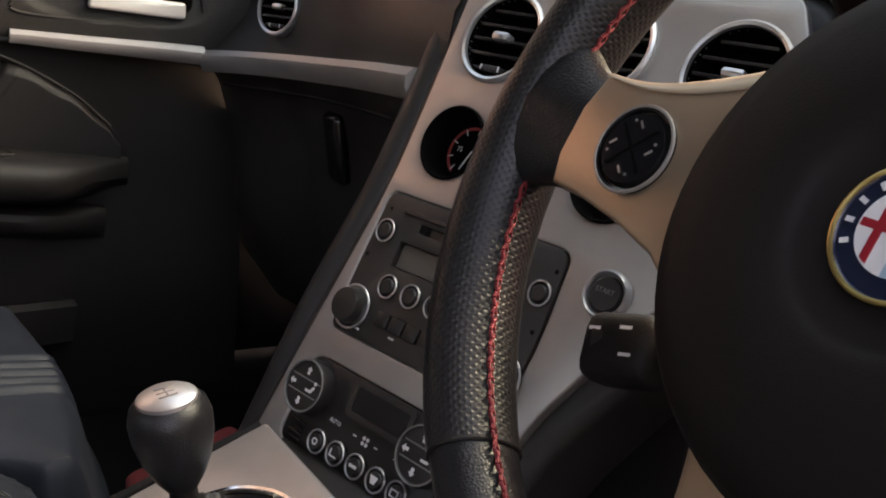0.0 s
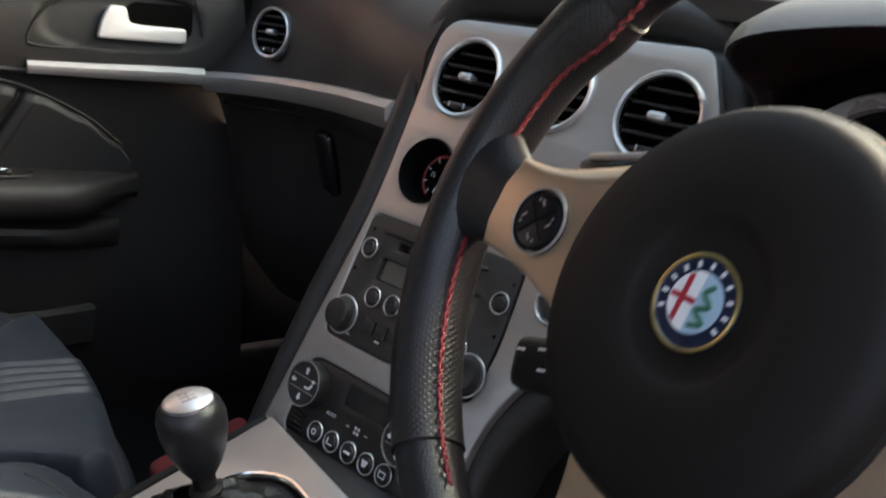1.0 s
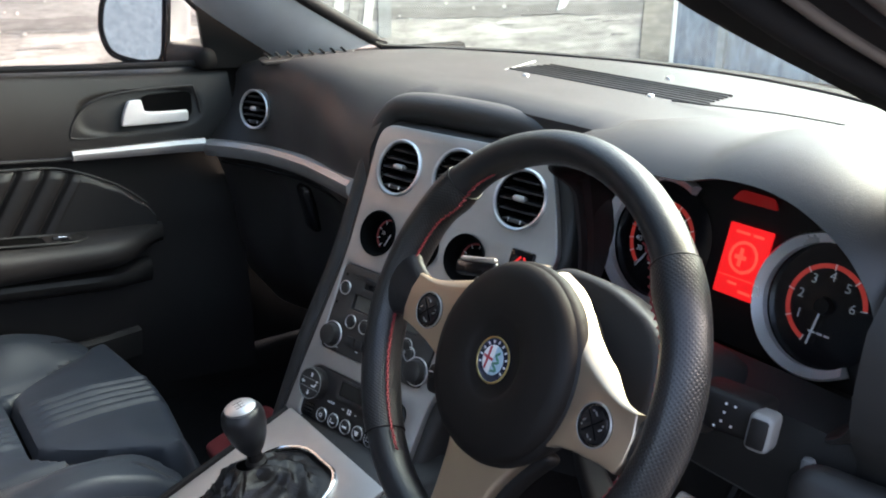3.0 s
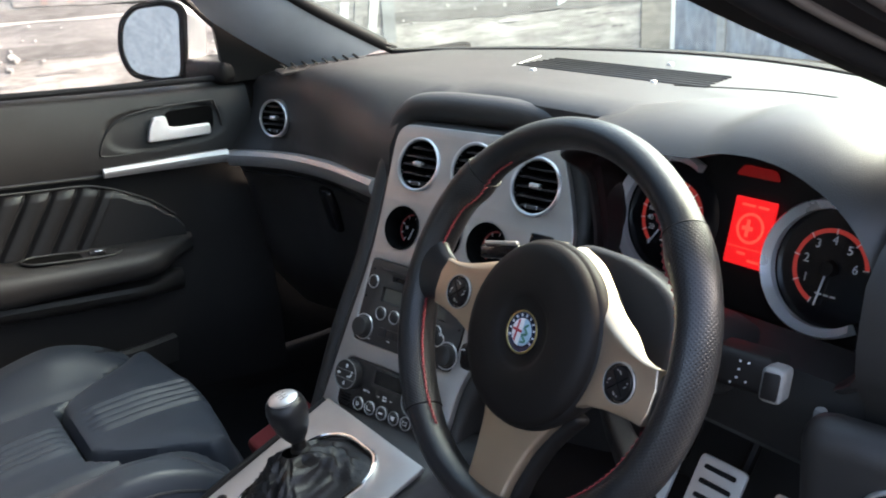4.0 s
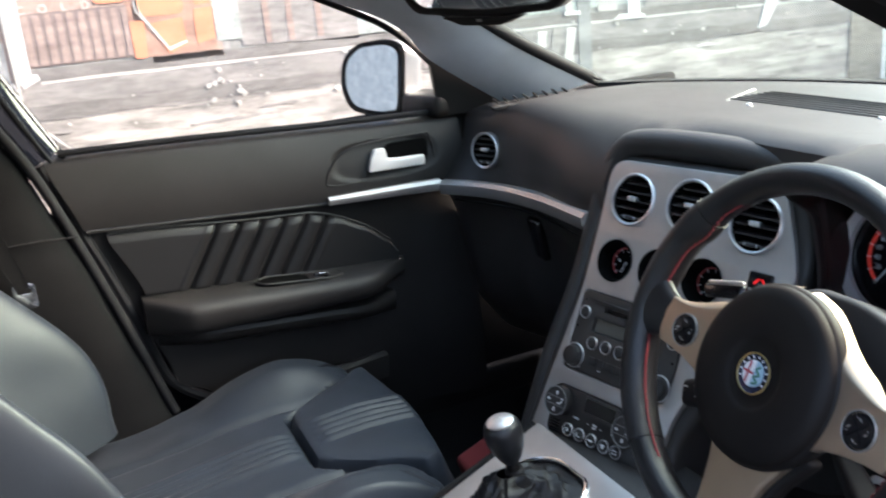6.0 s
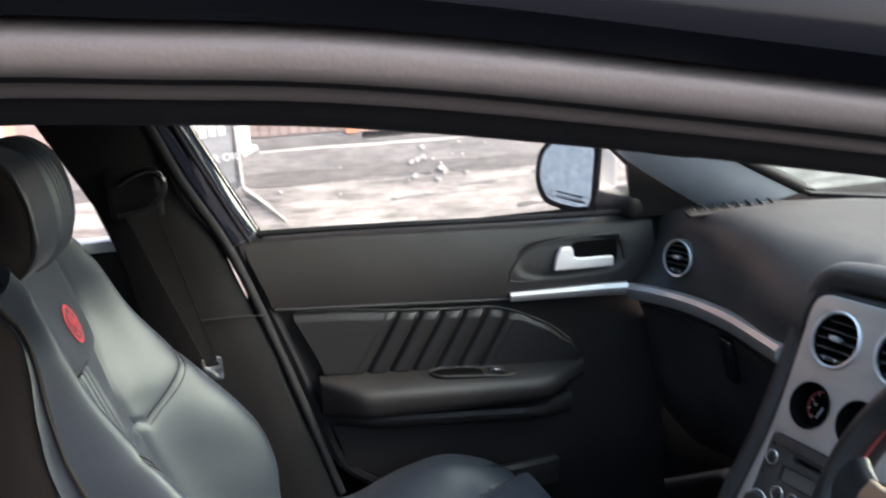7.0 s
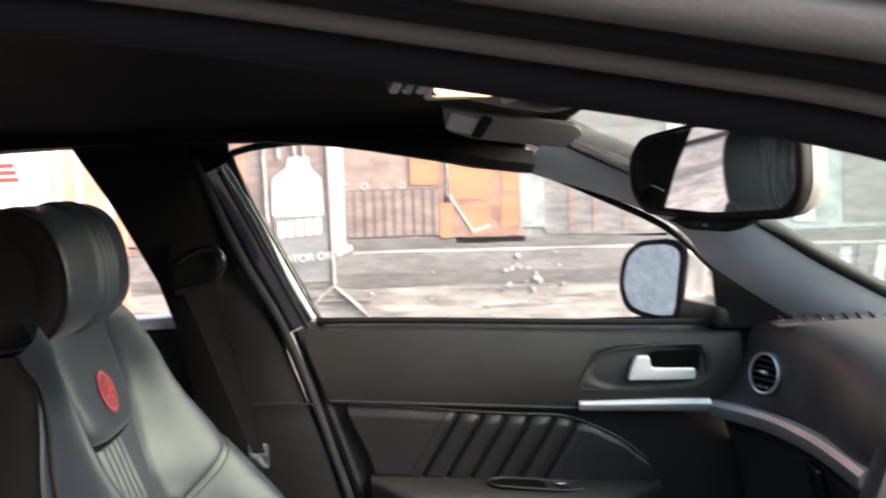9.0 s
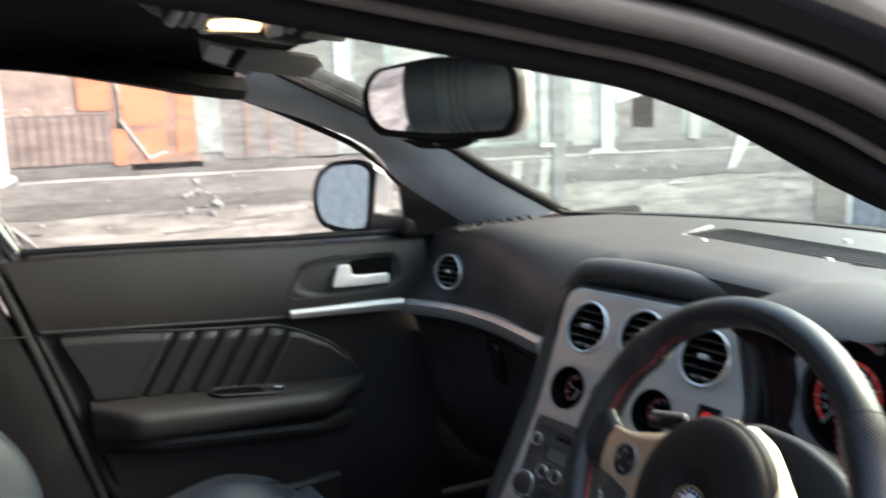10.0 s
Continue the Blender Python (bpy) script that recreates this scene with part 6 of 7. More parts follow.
for k in range(41):
    t = k / 40
    y = -0.432 + 0.520 * t
    w = 0.090 * sstep(-0.06, 0.16, t) ** 0.8 * (1 - sstep(0.72, 1.04, t) ** 1.6) + 0.006
    h = (0.058 - 0.018 * t) * (1 - 0.55 * sstep(0.8, 1.0, t))
    sec = [(0, 0.004), (0.25, 0.0045), (0.55, 0.003), (0.82, 0.0), (0.94, -0.005), (0.99, -0.013), (1.0, -0.022), (0.97, -h * 0.75), (0.90, -h), (0.72, -h - 0.008), (0.4, -h - 0.013), (0, -h - 0.016)]
    rows.append([Vector((DX + 0.008 + w * a, y, arm_top(y) + b)) for a, b in sec])
part("armrest", grid(rows, caps=True), M_DOOR, door, "padded black armrest with a grip well")
rows = []
for k in range(25):
    t = k / 24
    y = -0.415 + 0.475 * t
    w = 0.056 * sstep(-0.05, 0.2, t) * (1 - sstep(0.8, 1.05, t)) + 0.010
    z = 0.588 - 0.088 * (y + 0.40)
    rows.append([Vector((DX + 0.006 + w * a, y, z + b)) for a, b in ((0, 0.012), (0.7, 0.010), (0.95, 0.004), (1.0, -0.004), (0.94, -0.016), (0.6, -0.030), (0, -0.036))])
part("armrest_lip", grid(rows, caps=True), M_DOOR, door, "rounded lip below the armrest")
wm = axes((DX + 0.047, -0.145, arm_top(-0.145) + 0.0035), (0.03, 0.997, -0.068), (-0.998, 0.03, -0.03), (0.03, 0.068, 0.997)) @ pose(0, 0, 0.0012)
WELL = rounded([(-0.088, 0.0), (-0.070, -0.026), (0.06, -0.030), (0.092, -0.006), (0.078, 0.022), (-0.06, 0.025)], 0.022, 6)
# The well has no depth; a black plate paints its shade.
well = part("grip_well", plate([WELL], 0.004, 0.001), M_VOID, door, "long oval black plate painting a grip well's shade", wm)
part("well_rim", tube([wm @ Vector((x, y, 0.001)) for x, y in WELL], 0.0022, 6, closed=True), M_DOOR, well)
part("switch_panel", plate([rounded([(0.018, -0.024), (0.058, -0.025), (0.084, -0.006), (0.072, 0.016), (0.018, 0.020)], 0.010)], 0.003, 0.001), M_BUTTON, well, "", wm @ pose(0, 0, 0.0016))
part("window_switch", rbox(0.030, 0.016, 0.008, 0.003, 2), M_BUTTON, well, "black window switch", wm @ pose(0.045, -0.003, 0.003))
part("switch_edge", rbox(0.016, 0.004, 0.004, 0.0015, 2), M_CHROME, well, "bright edge of the window switch", wm @ pose(0.046, -0.012, 0.0068))
part("pocket_rim", sweep(smooth_path([(DX + 0.05, -0.32, 0.432), (DX + 0.058, -0.20, 0.438), (DX + 0.058, -0.08, 0.436), (DX + 0.030, 0.02, 0.430)], 5), [(-0.02, -0.05), (0.006, -0.05), (0.010, 0.0), (0.0, 0.006), (-0.02, 0.0)]), M_DOOR, door, "edge of the door pocket")
part("edge_seal", tube(smooth_path([(DX + 0.004, rear_edge(z) - 0.008, z) for z in (0.40, 0.475, 0.60, 0.72, 0.84, 0.925)], 5), 0.010, 8), M_RUBBERD, door)
part("door_skin", grid([[Vector((-0.80 - 0.03 * math.sin(math.pi * (z - 0.25) / 0.75), y, z)) for z in [0.28 + 0.63 * q / 8 for q in range(9)]] for y in [-0.55 + 1.1 * q / 8 for q in range(9)]]), M_PAINT, door, "black painted outer skin")

# ---------------------------------------------------------------- mirrors
wing = thing("door_mirror", (-0.80, 0.17, 0.90), "silver-capped door mirror outside the passenger's window", "door mirror")
MM = axes((-0.885, 0.125, 0.975), Vector((0.87, 0.49, 0)).normalized(), Vector((-0.064, 0.113, 0.99)).normalized(), Vector((0.487, -0.864, 0.13)).normalized())
glass = rounded([(-0.072, -0.02), (-0.050, -0.060), (0.0, -0.070), (0.074, -0.074), (0.078, 0.055), (0.045, 0.068), (-0.03, 0.062), (-0.066, 0.035)], 0.028)
part("glass", plate([glass], 0.004), M_MIRROR, wing, "bluish mirror glass", MM)
part("bezel", plate([[(x * 1.17, y * 1.17) for x, y in glass], glass], 0.02, 0.004, 2), M_VOID, wing, "black bezel", MM @ pose(0, 0, 0.004))
rows = []
for k in range(9):
    t = k / 8
    s = math.sqrt(max(0.0, 1 - t ** 2.2))
    rows.append([MM @ Vector((x * 1.18 * (0.15 + 0.85 * s) + 0.012 * t, y * 1.18 * (0.15 + 0.85 * s), -0.008 - 0.10 * t)) for x, y in glass])
part("cap", grid(rows, ring=True, caps=True), M_SILVER, wing, "bright silver mirror cap")
part("foot", moved(rbox(0.14, 0.09, 0.045, 0.015, 3), pose(-0.775, 0.215, 0.918, 0, 0, 15)), M_DARK, wing, "black mirror foot")

rvm = thing("rear_view_mirror", (0.03, -0.02, 1.25), "black rear-view mirror hanging from the windscreen", "rear-view mirror")
RM = axes((0.041, -0.078, 1.177), Vector((0.9635, 0.2700, 0)).normalized(), (0.025, -0.085, 1), Vector((0.2690, -0.9595, -0.09)).normalized()) @ Matrix.Diagonal((1.08, 1.0, 1, 1))
shape = rounded([(-0.125, -0.022), (-0.105, -0.042), (0.0, -0.048), (0.105, -0.042), (0.122, -0.02), (0.125, 0.028), (0.10, 0.042), (0.0, 0.047), (-0.10, 0.038), (-0.125, 0.015)], 0.02)
part("glass", plate([[(x * 0.94, y * 0.86 + 0.002) for x, y in shape]], 0.004), M_MIRRORIN, rvm, "mirror glass", RM)
part("surround", plate([shape, [(x * 0.94, y * 0.86 + 0.002) for x, y in shape]], 0.012, 0.003, 2), M_DARK, rvm, "", RM @ pose(0, 0, 0.004))
rows = []
for k in range(8):
    t = k / 7
    s = math.sqrt(max(0.0, 1 - t ** 2.5))
    rows.append([RM @ Vector((x * (0.25 + 0.75 * s), y * (0.3 + 0.7 * s), -0.008 - 0.045 * t)) for x, y in shape])
part("back", grid(rows, ring=True, caps=True), M_CONSOLEGREY, rvm, "grey back of the mirror")
part("chin", plate([rounded([(-0.06, -0.046), (0.06, -0.046), (0.03, -0.056), (-0.03, -0.056)], 0.006)], 0.014, 0.002), M_DARK, rvm, "", RM @ pose(0, 0, 0.006))
part("mark", plate([rect(-0.004, -0.0515, 0.004, -0.0485)], 0.0003), M_CONSOLEGREY, rvm, "", RM @ pose(0, 0, 0.0065))
part("mount", moved(rbox(0.11, 0.15, 0.05, 0.018, 3), pose(0.015, -0.030, 1.262, -14, 0, 0)), M_DARK, rvm, "black sensor housing above the mirror")
part("stem", tube([RM @ Vector((0, 0.01, -0.045)), Vector((0.02, 0.0, 1.235)), Vector((0.01, 0.02, 1.28))], 0.012, 10), M_DARK, rvm)

# ---------------------------------------------------------------- roof console
rc = thing("roof_console", (0.03, -0.28, 1.27), "grey roof console with one reading lamp lit", "roof console")
rows = []
for j in range(25):
    y = -0.415 + 0.335 * j / 24
    row = []
    for i in range(21):
        u = -1 + i / 10
        x = -0.020 + 0.118 * u
        up = 1.339 - 0.09 * (abs(x) / 0.60) ** 2.2 - 0.055 * sstep(-0.48, -0.17, y) * (1 - (x / 0.56) ** 2)
        drop = 0.036 * sstep(-0.415, -0.35, y) * (1 - sstep(-0.21, -0.09, y)) * (1 - abs(u) ** 5) * (1 - 0.12 * u)
        row.append(Vector((x, y, up - drop)))
    rows.append(row)
part("body", thick(grid(rows), 0.004), M_DARK, rc, "black console body")
for x, y, z, lit, lean in ((0.050, -0.302, 1.270, True, 52), (-0.060, -0.255, 1.232, False, 40)):
    # u runs forwards, v up the slanting face, w out of it
    lm = axes((x, y, z), (-0.10, 0.985, -0.13), (math.sin(radians(lean)) * 0.55, 0.0, math.cos(radians(lean))), (math.cos(radians(lean)), 0.0, -math.sin(radians(lean)))) @ Matrix.Scale(1.16, 4)
    if lit:
        h = part("lamp_housing", plate([rounded([(-0.062, -0.014), (-0.040, -0.017), (0.040, -0.019), (0.058, -0.016), (0.064, 0.016), (-0.060, 0.017)], 0.006)], 0.018, 0.003, 2), M_BUTTON, rc, "dark lamp housing", lm @ pose(0, 0, 0.006))
        lens = part("lamp_lens", rbox(0.048, 0.016, 0.010, 0.005, 3), M_LAMP, rc, "glowing warm lamp lens", lm @ pose(-0.001, -0.005, 0.008))
        part("lens_surround", plate([rect(-0.031, -0.018, 0.029, 0.008, 0.006), rect(-0.026, -0.0135, 0.024, 0.0035, 0.005)], 0.004, 0.001), M_LENS, lens, "clear edge round the lamp lens", lm @ pose(0, 0, 0.010))
        for k in range(3):
            part("rocker", rbox(0.0075, 0.024, 0.010, 0.003, 2), (M_LENS, M_SATIN, M_LENS)[k], h, "small clear switch rocker", lm @ pose(-0.055 + 0.0105 * k, -0.001, 0.009, 0, 0, -8))
        part("rocker", rbox(0.017, 0.022, 0.010, 0.003, 2), M_LENS, h, "clear slanting lens block", lm @ pose(0.037, -0.009, 0.008, 0, 0, 24))
        part("rocker", rbox(0.011, 0.032, 0.010, 0.003, 2), M_SATIN, h, "bright switch rocker", lm @ pose(0.058, -0.001, 0.007, 0, 0, -28))
        for k in range(16):
            part("perforation", rbox(0.0034, 0.0034, 0.002, 0.0008, 1), M_VOID, h, "", lm @ pose(-0.052 + 0.0070 * k, 0.0135 - 0.005 * (k % 2), 0.0062))
        part("label_field", plate([rounded([(0.062, -0.012), (0.075, 0.012), (0.118, 0.015), (0.108, -0.015)], 0.004)], 0.006, 0.001), M_CONSOLEGREY, rc, "pale grey printed panel", lm @ pose(0, 0, 0.016))
        part("bar", plate([rect(0.094, -0.001, 0.106, 0.001)], 0.0004), M_DARK, rc, "", lm @ pose(0, 0, 0.0192))
    else:
        h = part("lamp_housing", plate([rounded([(-0.058, 0.016), (-0.050, -0.012), (-0.026, -0.019), (0.062, -0.023), (0.078, -0.004), (0.068, 0.006), (-0.028, 0.011)], 0.006)], 0.008, 0.002, 2), M_CONSOLEGREY, rc, "pale grey lamp panel", lm)
        part("lamp_lens", rbox(0.026, 0.022, 0.006, 0.004, 3), M_LENS, rc, "unlit clear lamp lens", lm @ pose(-0.038, -0.002, 0.001, 0, 0, -10))
        part("rocker", rbox(0.010, 0.026, 0.006, 0.002, 2), M_DARK, h, "", lm @ pose(-0.020, -0.004, 0.0008, 0, 0, -14))
visor = thing("sun_visor", (0.33, -0.16, 1.27), "dark folded sun visor over the driver's side of the screen", "sun visor")
part("flap", moved(rbox(0.30, 0.16, 0.016, 0.008, 3), pose(0.365, -0.262, 1.268, -9, 9, -4)), M_LINER, visor)
grab = thing("grab_handle", (-0.55, -0.38, 1.24), "black folding grab handle over the passenger's door", "grab handle")
part("bar", tube(smooth_path([(-0.565, -0.50, 1.262), (-0.545, -0.47, 1.248), (-0.545, -0.36, 1.243), (-0.555, -0.31, 1.245)], 6), 0.009, 10), M_DARK, grab)
for y in (-0.50, -0.31):
    part("mount", moved(rbox(0.03, 0.04, 0.02, 0.006, 2), Matrix.Translation((-0.565, y, 1.262))), M_DARK, grab)

# ---------------------------------------------------------------- painted wall beside the car
WX = -1.745
mural = thing("wall_mural", (WX, 0, 0), "wall beside the car painted with a muddy street scene", "wall", kind="structure")
part("slab", moved(rbox(0.20, 8.72, 2.3, 0.004, 1), Matrix.Translation((WX - 0.10, -1.64, 1.15))), M_MURALGREY, mural, "rendered wall under the painting")


def painted(name, outlines, mat, layer=1, label="", lean=0.0):
    """A painted field on the wall: x of the outline runs along the wall, y up it."""
    return part(name, plate(outlines, 0.003), mat, mural, label, axes((WX + 0.0013 * layer, 0, 0), (0, 1, 0), (0, 0, 1), (1, 0, 0)) @ pose(0, 0, 0, 0, 0, lean))


def ragged(y0, y1, z0, z1, seed, amp=0.006, step=0.05):
    """A field between two heights whose upper and lower edges wander like brushwork."""
    n = max(4, int((y1 - y0) / step))
    up = [(y0 + (y1 - y0) * k / n, z1(y0 + (y1 - y0) * k / n) + amp * noise.noise((k * 0.37, seed, 0.5)) + 0.4 * amp * noise.noise((k * 1.31, seed, 2.5))) for k in range(n + 1)]
    dn = [(y0 + (y1 - y0) * k / n, z0(y0 + (y1 - y0) * k / n) + amp * noise.noise((k * 0.41, seed, 7.5)) + 0.4 * amp * noise.noise((k * 1.17, seed, 9.5))) for k in range(n, -1, -1)]
    return up + dn


def fall(z):
    """Painted levels sink a little along the wall."""
    return lambda y: z - 0.012 * (y + 0.5) - 0.010 * max(0, y - 0.4)


painted("painted_mud", [ragged(-6.0, 2.72, lambda y: 0.004, fall(0.888), 1)], M_MURALMUD, 1, "pale streaked mud of the painted street")
painted("painted_road", [ragged(-6.0, 2.72, fall(0.884), fall(0.985), 2)], M_MURALROAD, 2, "grey painted road")
painted("painted_shade", [ragged(-6.0, 2.60, fall(0.888), fall(0.922), 3, 0.010)], M_MURALDARK, 3, "dark painted rut along the road")
painted("painted_kerb", [ragged(-0.50, 2.30, fall(0.981), fall(0.989), 4, 0.003)], M_MURALPALE, 3, "pale painted kerb line")
painted("painted_pavement", [ragged(-6.0, 2.60, fall(0.990), fall(1.020), 5, 0.006)], M_MURALDARK, 2, "dark painted pavement")
random.seed(11)
for k in range(26):
    y, z = random.uniform(-1.0, 2.4), random.uniform(0.66, 0.875)
    w = random.uniform(0.05, 0.26)
    painted("painted_streak", [ragged(y, y + w, lambda q, z=z: z - 0.003, lambda q, z=z: z + random.uniform(0.001, 0.006), 20 + k, 0.004, 0.02)], random.choice((M_MURALROAD, M_MURALROAD, M_MURALPALE, M_MURALDARK)), 2 + k % 3)
for k in range(40):
    y, z = random.choice((random.gauss(0.02, 0.05), random.uniform(-0.5, 2.2))), random.uniform(0.84, 0.98)
    r = random.uniform(0.003, 0.010)
    painted("painted_fleck", [[(y + r * (0.6 + 0.8 * random.random()) * math.cos(q * math.pi / 4), z + r * (0.5 + 0.8 * random.random()) * math.sin(q * math.pi / 4)) for q in range(8)]], M_MURALPALE, 5 + k % 2)

# shop front
painted("painted_facade", [rect(-0.56, 1.026, -0.20, 2.2)], M_MURALBROWN, 2, "brown painted shop front")
painted("painted_panel", [rect(-0.522, 1.028, -0.205, 1.166)], M_MURALRIBDARK, 3, "dark ground of the ribbed panel")
for k in range(11):
    painted("painted_rib", [rounded([(-0.517 + 0.0283 * k, 1.030), (-0.498 + 0.0283 * k, 1.030), (-0.499 + 0.0283 * k, 1.160), (-0.516 + 0.0283 * k, 1.160)], 0.005)], M_MURALRIB, 4, "brown painted rib")
for k, ch in enumerate("COLD"):
    part("painted_letter", words(ch, 0.030, 0.001), M_MURALPALE, mural, "pale painted letter", axes((WX + 0.012, -0.513 + 0.0540 * k, 1.1745), (0, 1, 0), (0, 0, 1), (1, 0, 0)))
painted("painted_pillar", [[(-0.556, 0.985), (-0.520, 0.985), (-0.514, 2.2), (-0.556, 2.2)]], M_MURALWHITE, 4, "white painted pillar")
painted("painted_pillar_base", [[(-0.545, 0.975), (-0.500, 0.995), (-0.505, 1.008), (-0.545, 1.012)]], M_MURALWHITE, 5)
painted("painted_facade", [rect(-0.20, 1.0, 0.0, 2.2)], M_MURALBROWN, 2)
painted("painted_door", [[(-0.012, 1.040), (0.060, 1.040), (0.062, 2.2), (-0.012, 2.2)]], M_MURALGREEN, 3, "grey-green painted door")
painted("painted_bay", [[(0.060, 1.020), (0.42, 1.0), (0.42, 2.2), (0.062, 2.2)]], M_MURALROAD, 2, "grey painted bay")
for y in (0.13, 0.20, 0.29):
    painted("painted_post", [rect(y, 1.02, y + 0.018, 2.2)], M_MURALRIB, 3)

# orange containers
for pts, r in (([(-0.329, 1.175), (-0.248, 1.173), (-0.245, 1.42), (-0.327, 1.42)], 0.012), ([(-0.225, 1.130), (-0.095, 1.127), (-0.088, 1.30), (-0.228, 1.30)], 0.022), ([(-0.063, 1.146), (-0.014, 1.150), (-0.012, 1.26), (-0.062, 1.26)], 0.010),
               ([(-0.245, 1.018), (-0.212, 1.018), (-0.206, 1.118), (-0.246, 1.120)], 0.004), ([(-0.200, 1.108), (-0.102, 1.118), (-0.098, 1.045), (-0.150, 1.020)], 0.006), ([(-0.070, 1.040), (-0.018, 1.051), (-0.015, 1.138), (-0.068, 1.136)], 0.006),
               ([(-0.225, 1.31), (-0.02, 1.31), (-0.02, 1.46), (-0.225, 1.46)], 0.02)):
    painted("painted_container", [rounded(pts, r)], M_MURALORANGE, 5, "orange painted container")
painted("painted_container_shade", [rect(-0.247, 1.020, -0.016, 1.28)], M_MURALRUST, 4, "rust-brown painted gaps between the containers")
painted("painted_strap", [[(-0.245, 1.34), (-0.232, 1.34), (-0.222, 1.14), (-0.150, 1.030), (-0.098, 1.048), (-0.100, 1.054), (-0.150, 1.040), (-0.214, 1.146)]], M_MURALPALE, 6, "pale painted strap")
painted("painted_highlight", [[(-0.226, 1.14), (-0.217, 1.14), (-0.219, 1.30), (-0.226, 1.30)]], M_MURALPALE, 6)
for k in range(4):
    painted("letter_bar", [rect(-0.175 + 0.022 * k, 1.235 - 0.003 * k, -0.158 + 0.022 * k, 1.256 - 0.003 * k, 0.002)], M_MURALWHITE, 6, "", 0)

# bottle-shaped oil sign on a tubular stand
painted("painted_board", [[(-0.722, 0.905), (-0.574, 0.905), (-0.571, 1.10), (-0.722, 1.10)]], M_MURALBOARD, 5, "grey painted lower half of the sign")
painted("painted_bottle", [rounded([(-0.728, 1.098), (-0.580, 1.096), (-0.583, 1.205), (-0.612, 1.232), (-0.617, 1.268), (-0.674, 1.268), (-0.680, 1.235), (-0.722, 1.205)], 0.012)], M_MURALWHITE, 6, "white painted oil bottle")
for k in range(5):
    painted("letter_bar", [rounded([(-0.712 + 0.0262 * k, 1.034 + 0.002 * k), (-0.692 + 0.0262 * k, 1.036 + 0.002 * k), (-0.692 + 0.0262 * k, 1.084 + 0.002 * k), (-0.712 + 0.0262 * k, 1.082 + 0.002 * k)], 0.004)], M_MURALWHITE, 6)
part("painted_word", words("MOTOR OIL", 0.0315, 0.001), M_MURALWHITE, mural, "white painted words", axes((WX + 0.020, -0.640, 0.976), (0, 0.995, 0.075), (0, -0.075, 0.995), (1, 0, 0)))


def painted_tube(pts, r, mat, layer=7):
    part("painted_tube", sweep([Vector((0, y, z)) for y, z in pts], [(-r, -0.001), (r, -0.001), (r, 0.001), (-r, 0.001)], up=(1, 0, 0)), mat, mural, "pale painted stand tube", Matrix.Translation((WX + 0.0013 * layer, 0, 0)))


for r, mat, layer in ((0.0068, M_MURALROAD, 7), (0.0036, M_MURALPALE, 8)):
    painted_tube([(-0.556, 0.895), (-0.558, 1.10), (-0.560, 1.27), (-0.566, 1.318), (-0.590, 1.340)], r, mat, layer)
    painted_tube([(-0.736, 0.90), (-0.740, 1.10), (-0.743, 1.27), (-0.735, 1.318), (-0.712, 1.340)], r, mat, layer)
    painted_tube([(-0.558, 0.892), (-0.505, 0.845), (-0.440, 0.778)], r, mat, layer)
    painted_tube([(-0.558, 0.892), (-0.600, 0.860), (-0.640, 0.812)], r * 0.8, mat, layer)
    for y in (-0.700, -0.655, -0.630):
        painted_tube([(y, 1.262), (y, 1.345)], r * 0.8, mat, layer)
for y in (-0.755, -0.690, -0.610):
    painted("painted_cap", [disc2d(y, 1.335, 0.018, 14)], M_MURALWHITE, 7)

# orange booth seen through the rear window
painted("painted_facade", [rect(-6.0, 1.015, -1.68, 2.2)], M_MURALROAD, 2)
painted("painted_booth", [rect(-1.64, 0.82, -1.14, 2.2)], M_MURALPEACH, 4, "pale orange painted booth")
painted("painted_booth_edge", [rect(-1.635, 0.82, -1.575, 2.2)], M_MURALORANGE, 5)
painted("painted_booth_panel", [rect(-1.562, 0.98, -1.345, 1.60, 0.01)], M_MURALWHITE, 5, "white painted panel of the booth")
for k in range(3):
    painted("letter_bar", [rect(-1.490, 1.262 - 0.020 * k, -1.440 + 0.006 * k, 1.274 - 0.020 * k)], M_MURALRED, 6)
for y in (-1.330, -1.275, -1.19):
    painted("painted_groove", [rect(y, 0.83, y + 0.016, 2.2)], M_MURALWHITE, 5)
painted("painted_facade", [rect(-1.14, 1.0, -0.80, 2.2)], M_MURALBROWN, 2)
painted("painted_facade_edge", [rect(-0.83, 0.98, -0.80, 2.2)], M_MURALRUST, 3)
painted("painted_facade", [rect(-0.80, 1.0, -0.56, 2.2)], M_MURALRIB, 2)
painted("painted_puddle", [ragged(-1.82, -1.62, lambda y: 0.86, lambda y: 0.93, 71, 0.02)], M_MURALWHITE, 4)
for k in range(6):
    painted("painted_grille_bar", [rect(-1.80 + 0.022 * k, 1.02, -1.792 + 0.022 * k, 1.6)], M_MURALPALE, 3)

# pale colonnade further along
painted("painted_colonnade", [rect(0.42, 1.005, 2.52, 2.2)], M_MURALGREEN, 2, "pale grey-green painted colonnade")
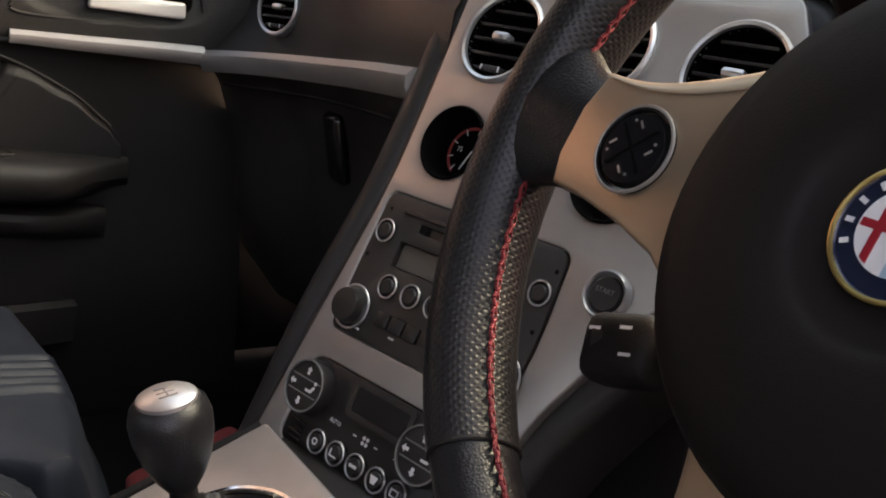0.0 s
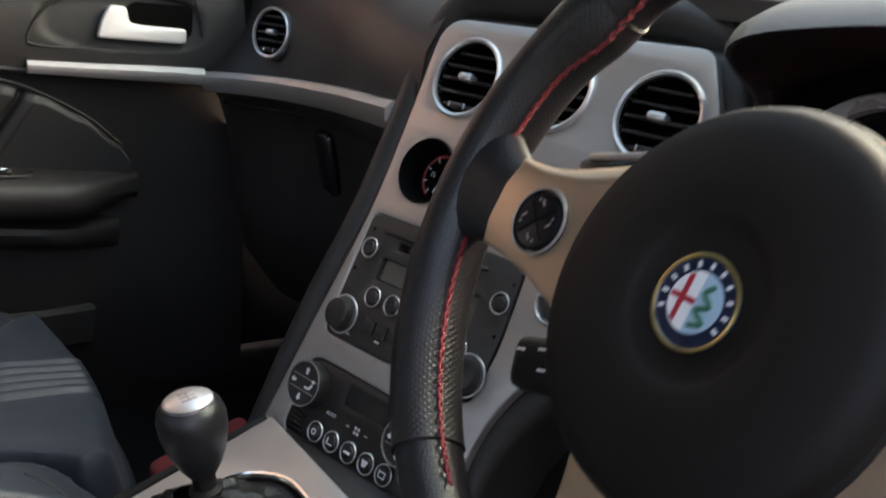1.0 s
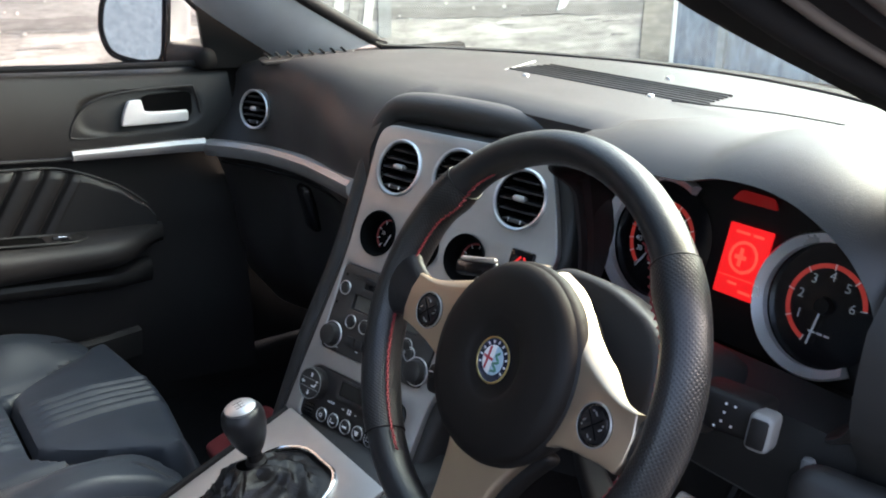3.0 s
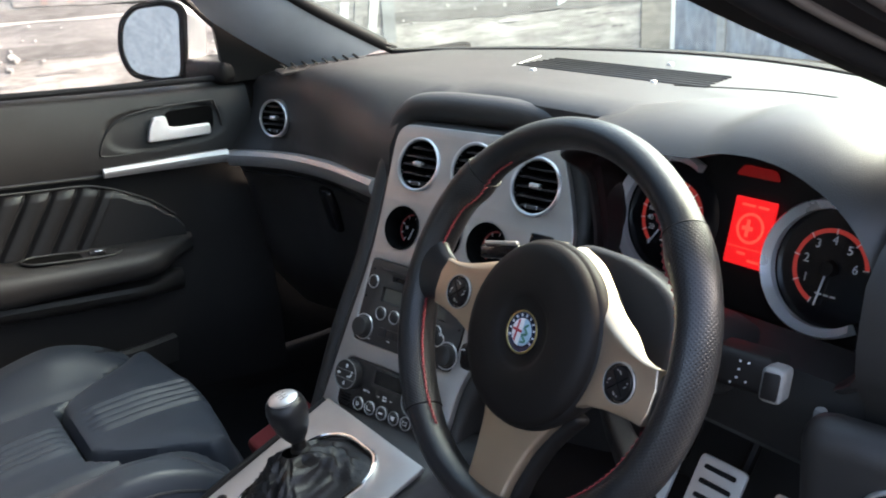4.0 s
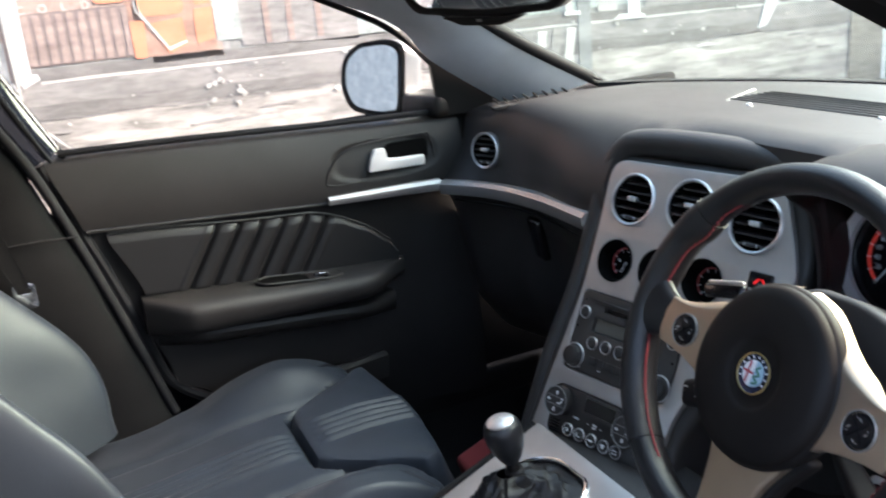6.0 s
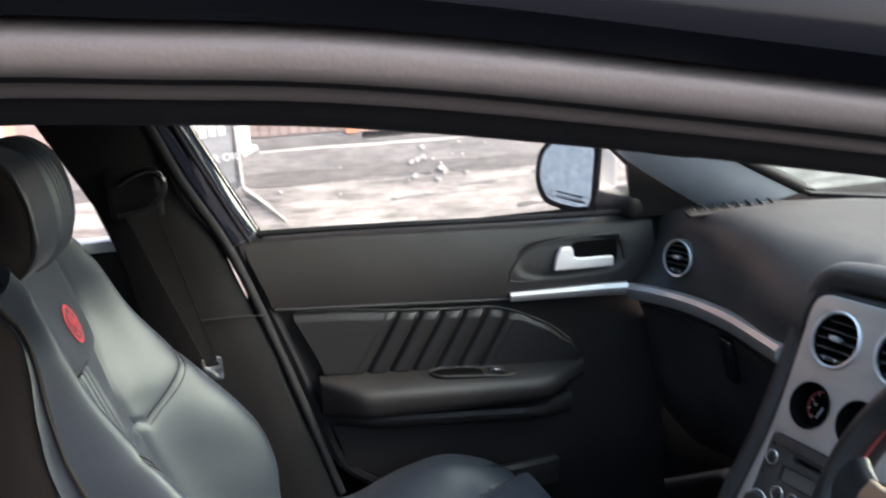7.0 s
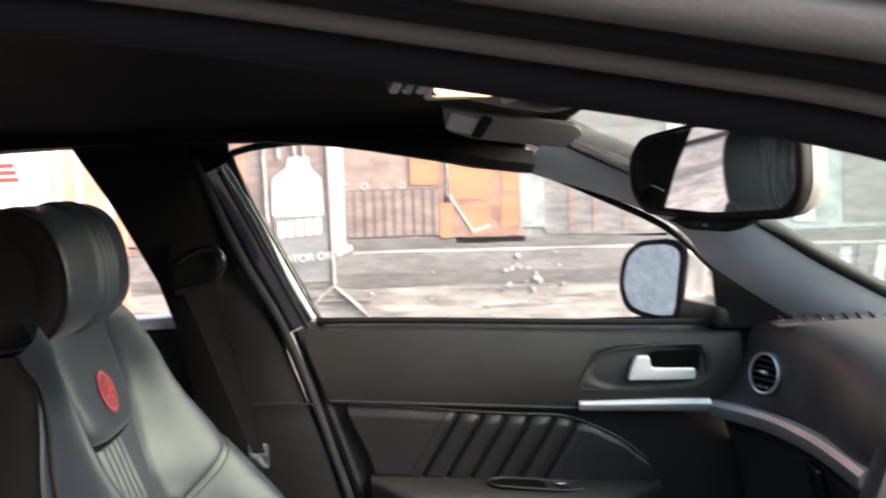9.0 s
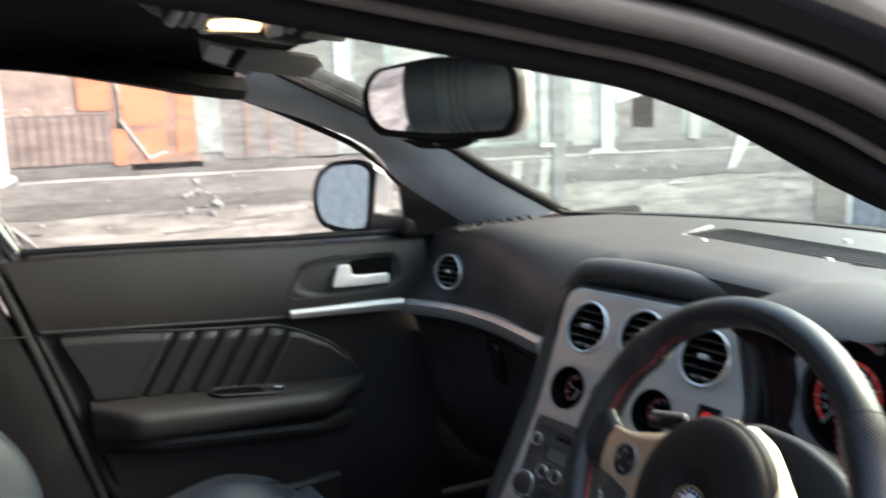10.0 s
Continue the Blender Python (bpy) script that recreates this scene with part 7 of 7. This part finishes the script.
for y, w, z0, mat in ((0.425, 0.045, 1.06, M_MURALWHITE), (0.49, 0.10, 1.06, M_MURALROAD), (0.62, 0.13, 1.04, M_MURALPALE), (0.80, 0.06, 1.03, M_MURALWHITE), (0.95, 0.16, 1.02, M_MURALROAD), (1.165, 0.03, 1.0, M_MURALPALE), (1.215, 0.052, 0.800, M_MURALBOARD), (1.30, 0.08, 0.99, M_MURALPALE),
                      (1.425, 0.050, 0.962, M_MURALWHITE), (1.50, 0.30, 0.985, M_MURALROAD), (1.56, 0.10, 1.04, M_MURALBOARD), (1.83, 0.05, 0.985, M_MURALPALE), (1.93, 0.10, 0.99, M_MURALROAD)):
    painted("painted_column", [[(y, z0), (y + w, z0 - 0.004), (y + w * 1.04, 2.2), (y, 2.2)]], mat, 3 if w > 0.06 else 5, "painted column of the colonnade")
painted("painted_column_base", [[(1.36, 0.955), (1.50, 0.950), (1.49, 0.966), (1.39, 0.972)]], M_MURALWHITE, 6)
painted("painted_column_base", [[(1.16, 0.990), (1.225, 0.988), (1.225, 1.002), (1.165, 1.004)]], M_MURALWHITE, 6)
painted("painted_brace", [[(2.02, 0.855), (2.065, 0.865), (2.20, 1.06), (2.20, 1.14), (2.10, 1.06)]], M_MURALWHITE, 6, "white painted brace")
painted("painted_arch", [[(1.49, 1.13), (1.62, 1.16), (1.80, 1.15), (1.83, 1.19), (1.62, 1.24), (1.47, 1.26)]], M_MURALWHITE, 6)
for k in range(5):
    y = 0.92 + 0.058 * k
    painted("painted_board", [[(y, 0.835), (y + 0.035, 0.830), (y + 0.055, 0.945), (y + 0.020, 0.950)]], (M_MURALPALE, M_MURALROAD)[k % 2], 4, "leaning painted board")
painted("painted_pier", [[(2.50, 0.02), (2.715, 0.02), (2.715, 2.2), (2.52, 2.2)]], M_MURALPIER, 6, "brown painted pier at the wall's end")
painted("painted_pier_edge", [rect(2.690, 0.02, 2.718, 2.2)], M_MURALWHITE, 7)

# pale blue wall across the front of the car
front = thing("wall_front", (0.6, 3.6, 0), "pale blue weathered wall ahead of the car", "wall", kind="structure")
part("slab", moved(rbox(11.0, 0.16, 1.30, 0.01), Matrix.Translation((0.7, 3.7, 0.65))), M_MURALBLUE, front, "pale blue streaked paint")
for k in range(-4, 9):
    part("batten", moved(rbox(0.05, 0.02, 1.26, 0.004), Matrix.Translation((-1.55 + 0.62 * k, 3.61, 0.65))), M_MURALPALE, front)
box_t = thing("storage_box", (-0.55, 3.3, 0), "dull yellow crate standing by the wall", "crate")
part("body", moved(rbox(0.34, 0.22, 0.46, 0.012), Matrix.Translation((-0.55, 3.3, 0.21))), material("yellow_crate", (0.50, 0.38, 0.16), 0.6, stain=0.3), box_t)
part("lid", moved(rbox(0.36, 0.24, 0.03, 0.008), Matrix.Translation((-0.55, 3.3, 0.455))), M_POST, box_t)
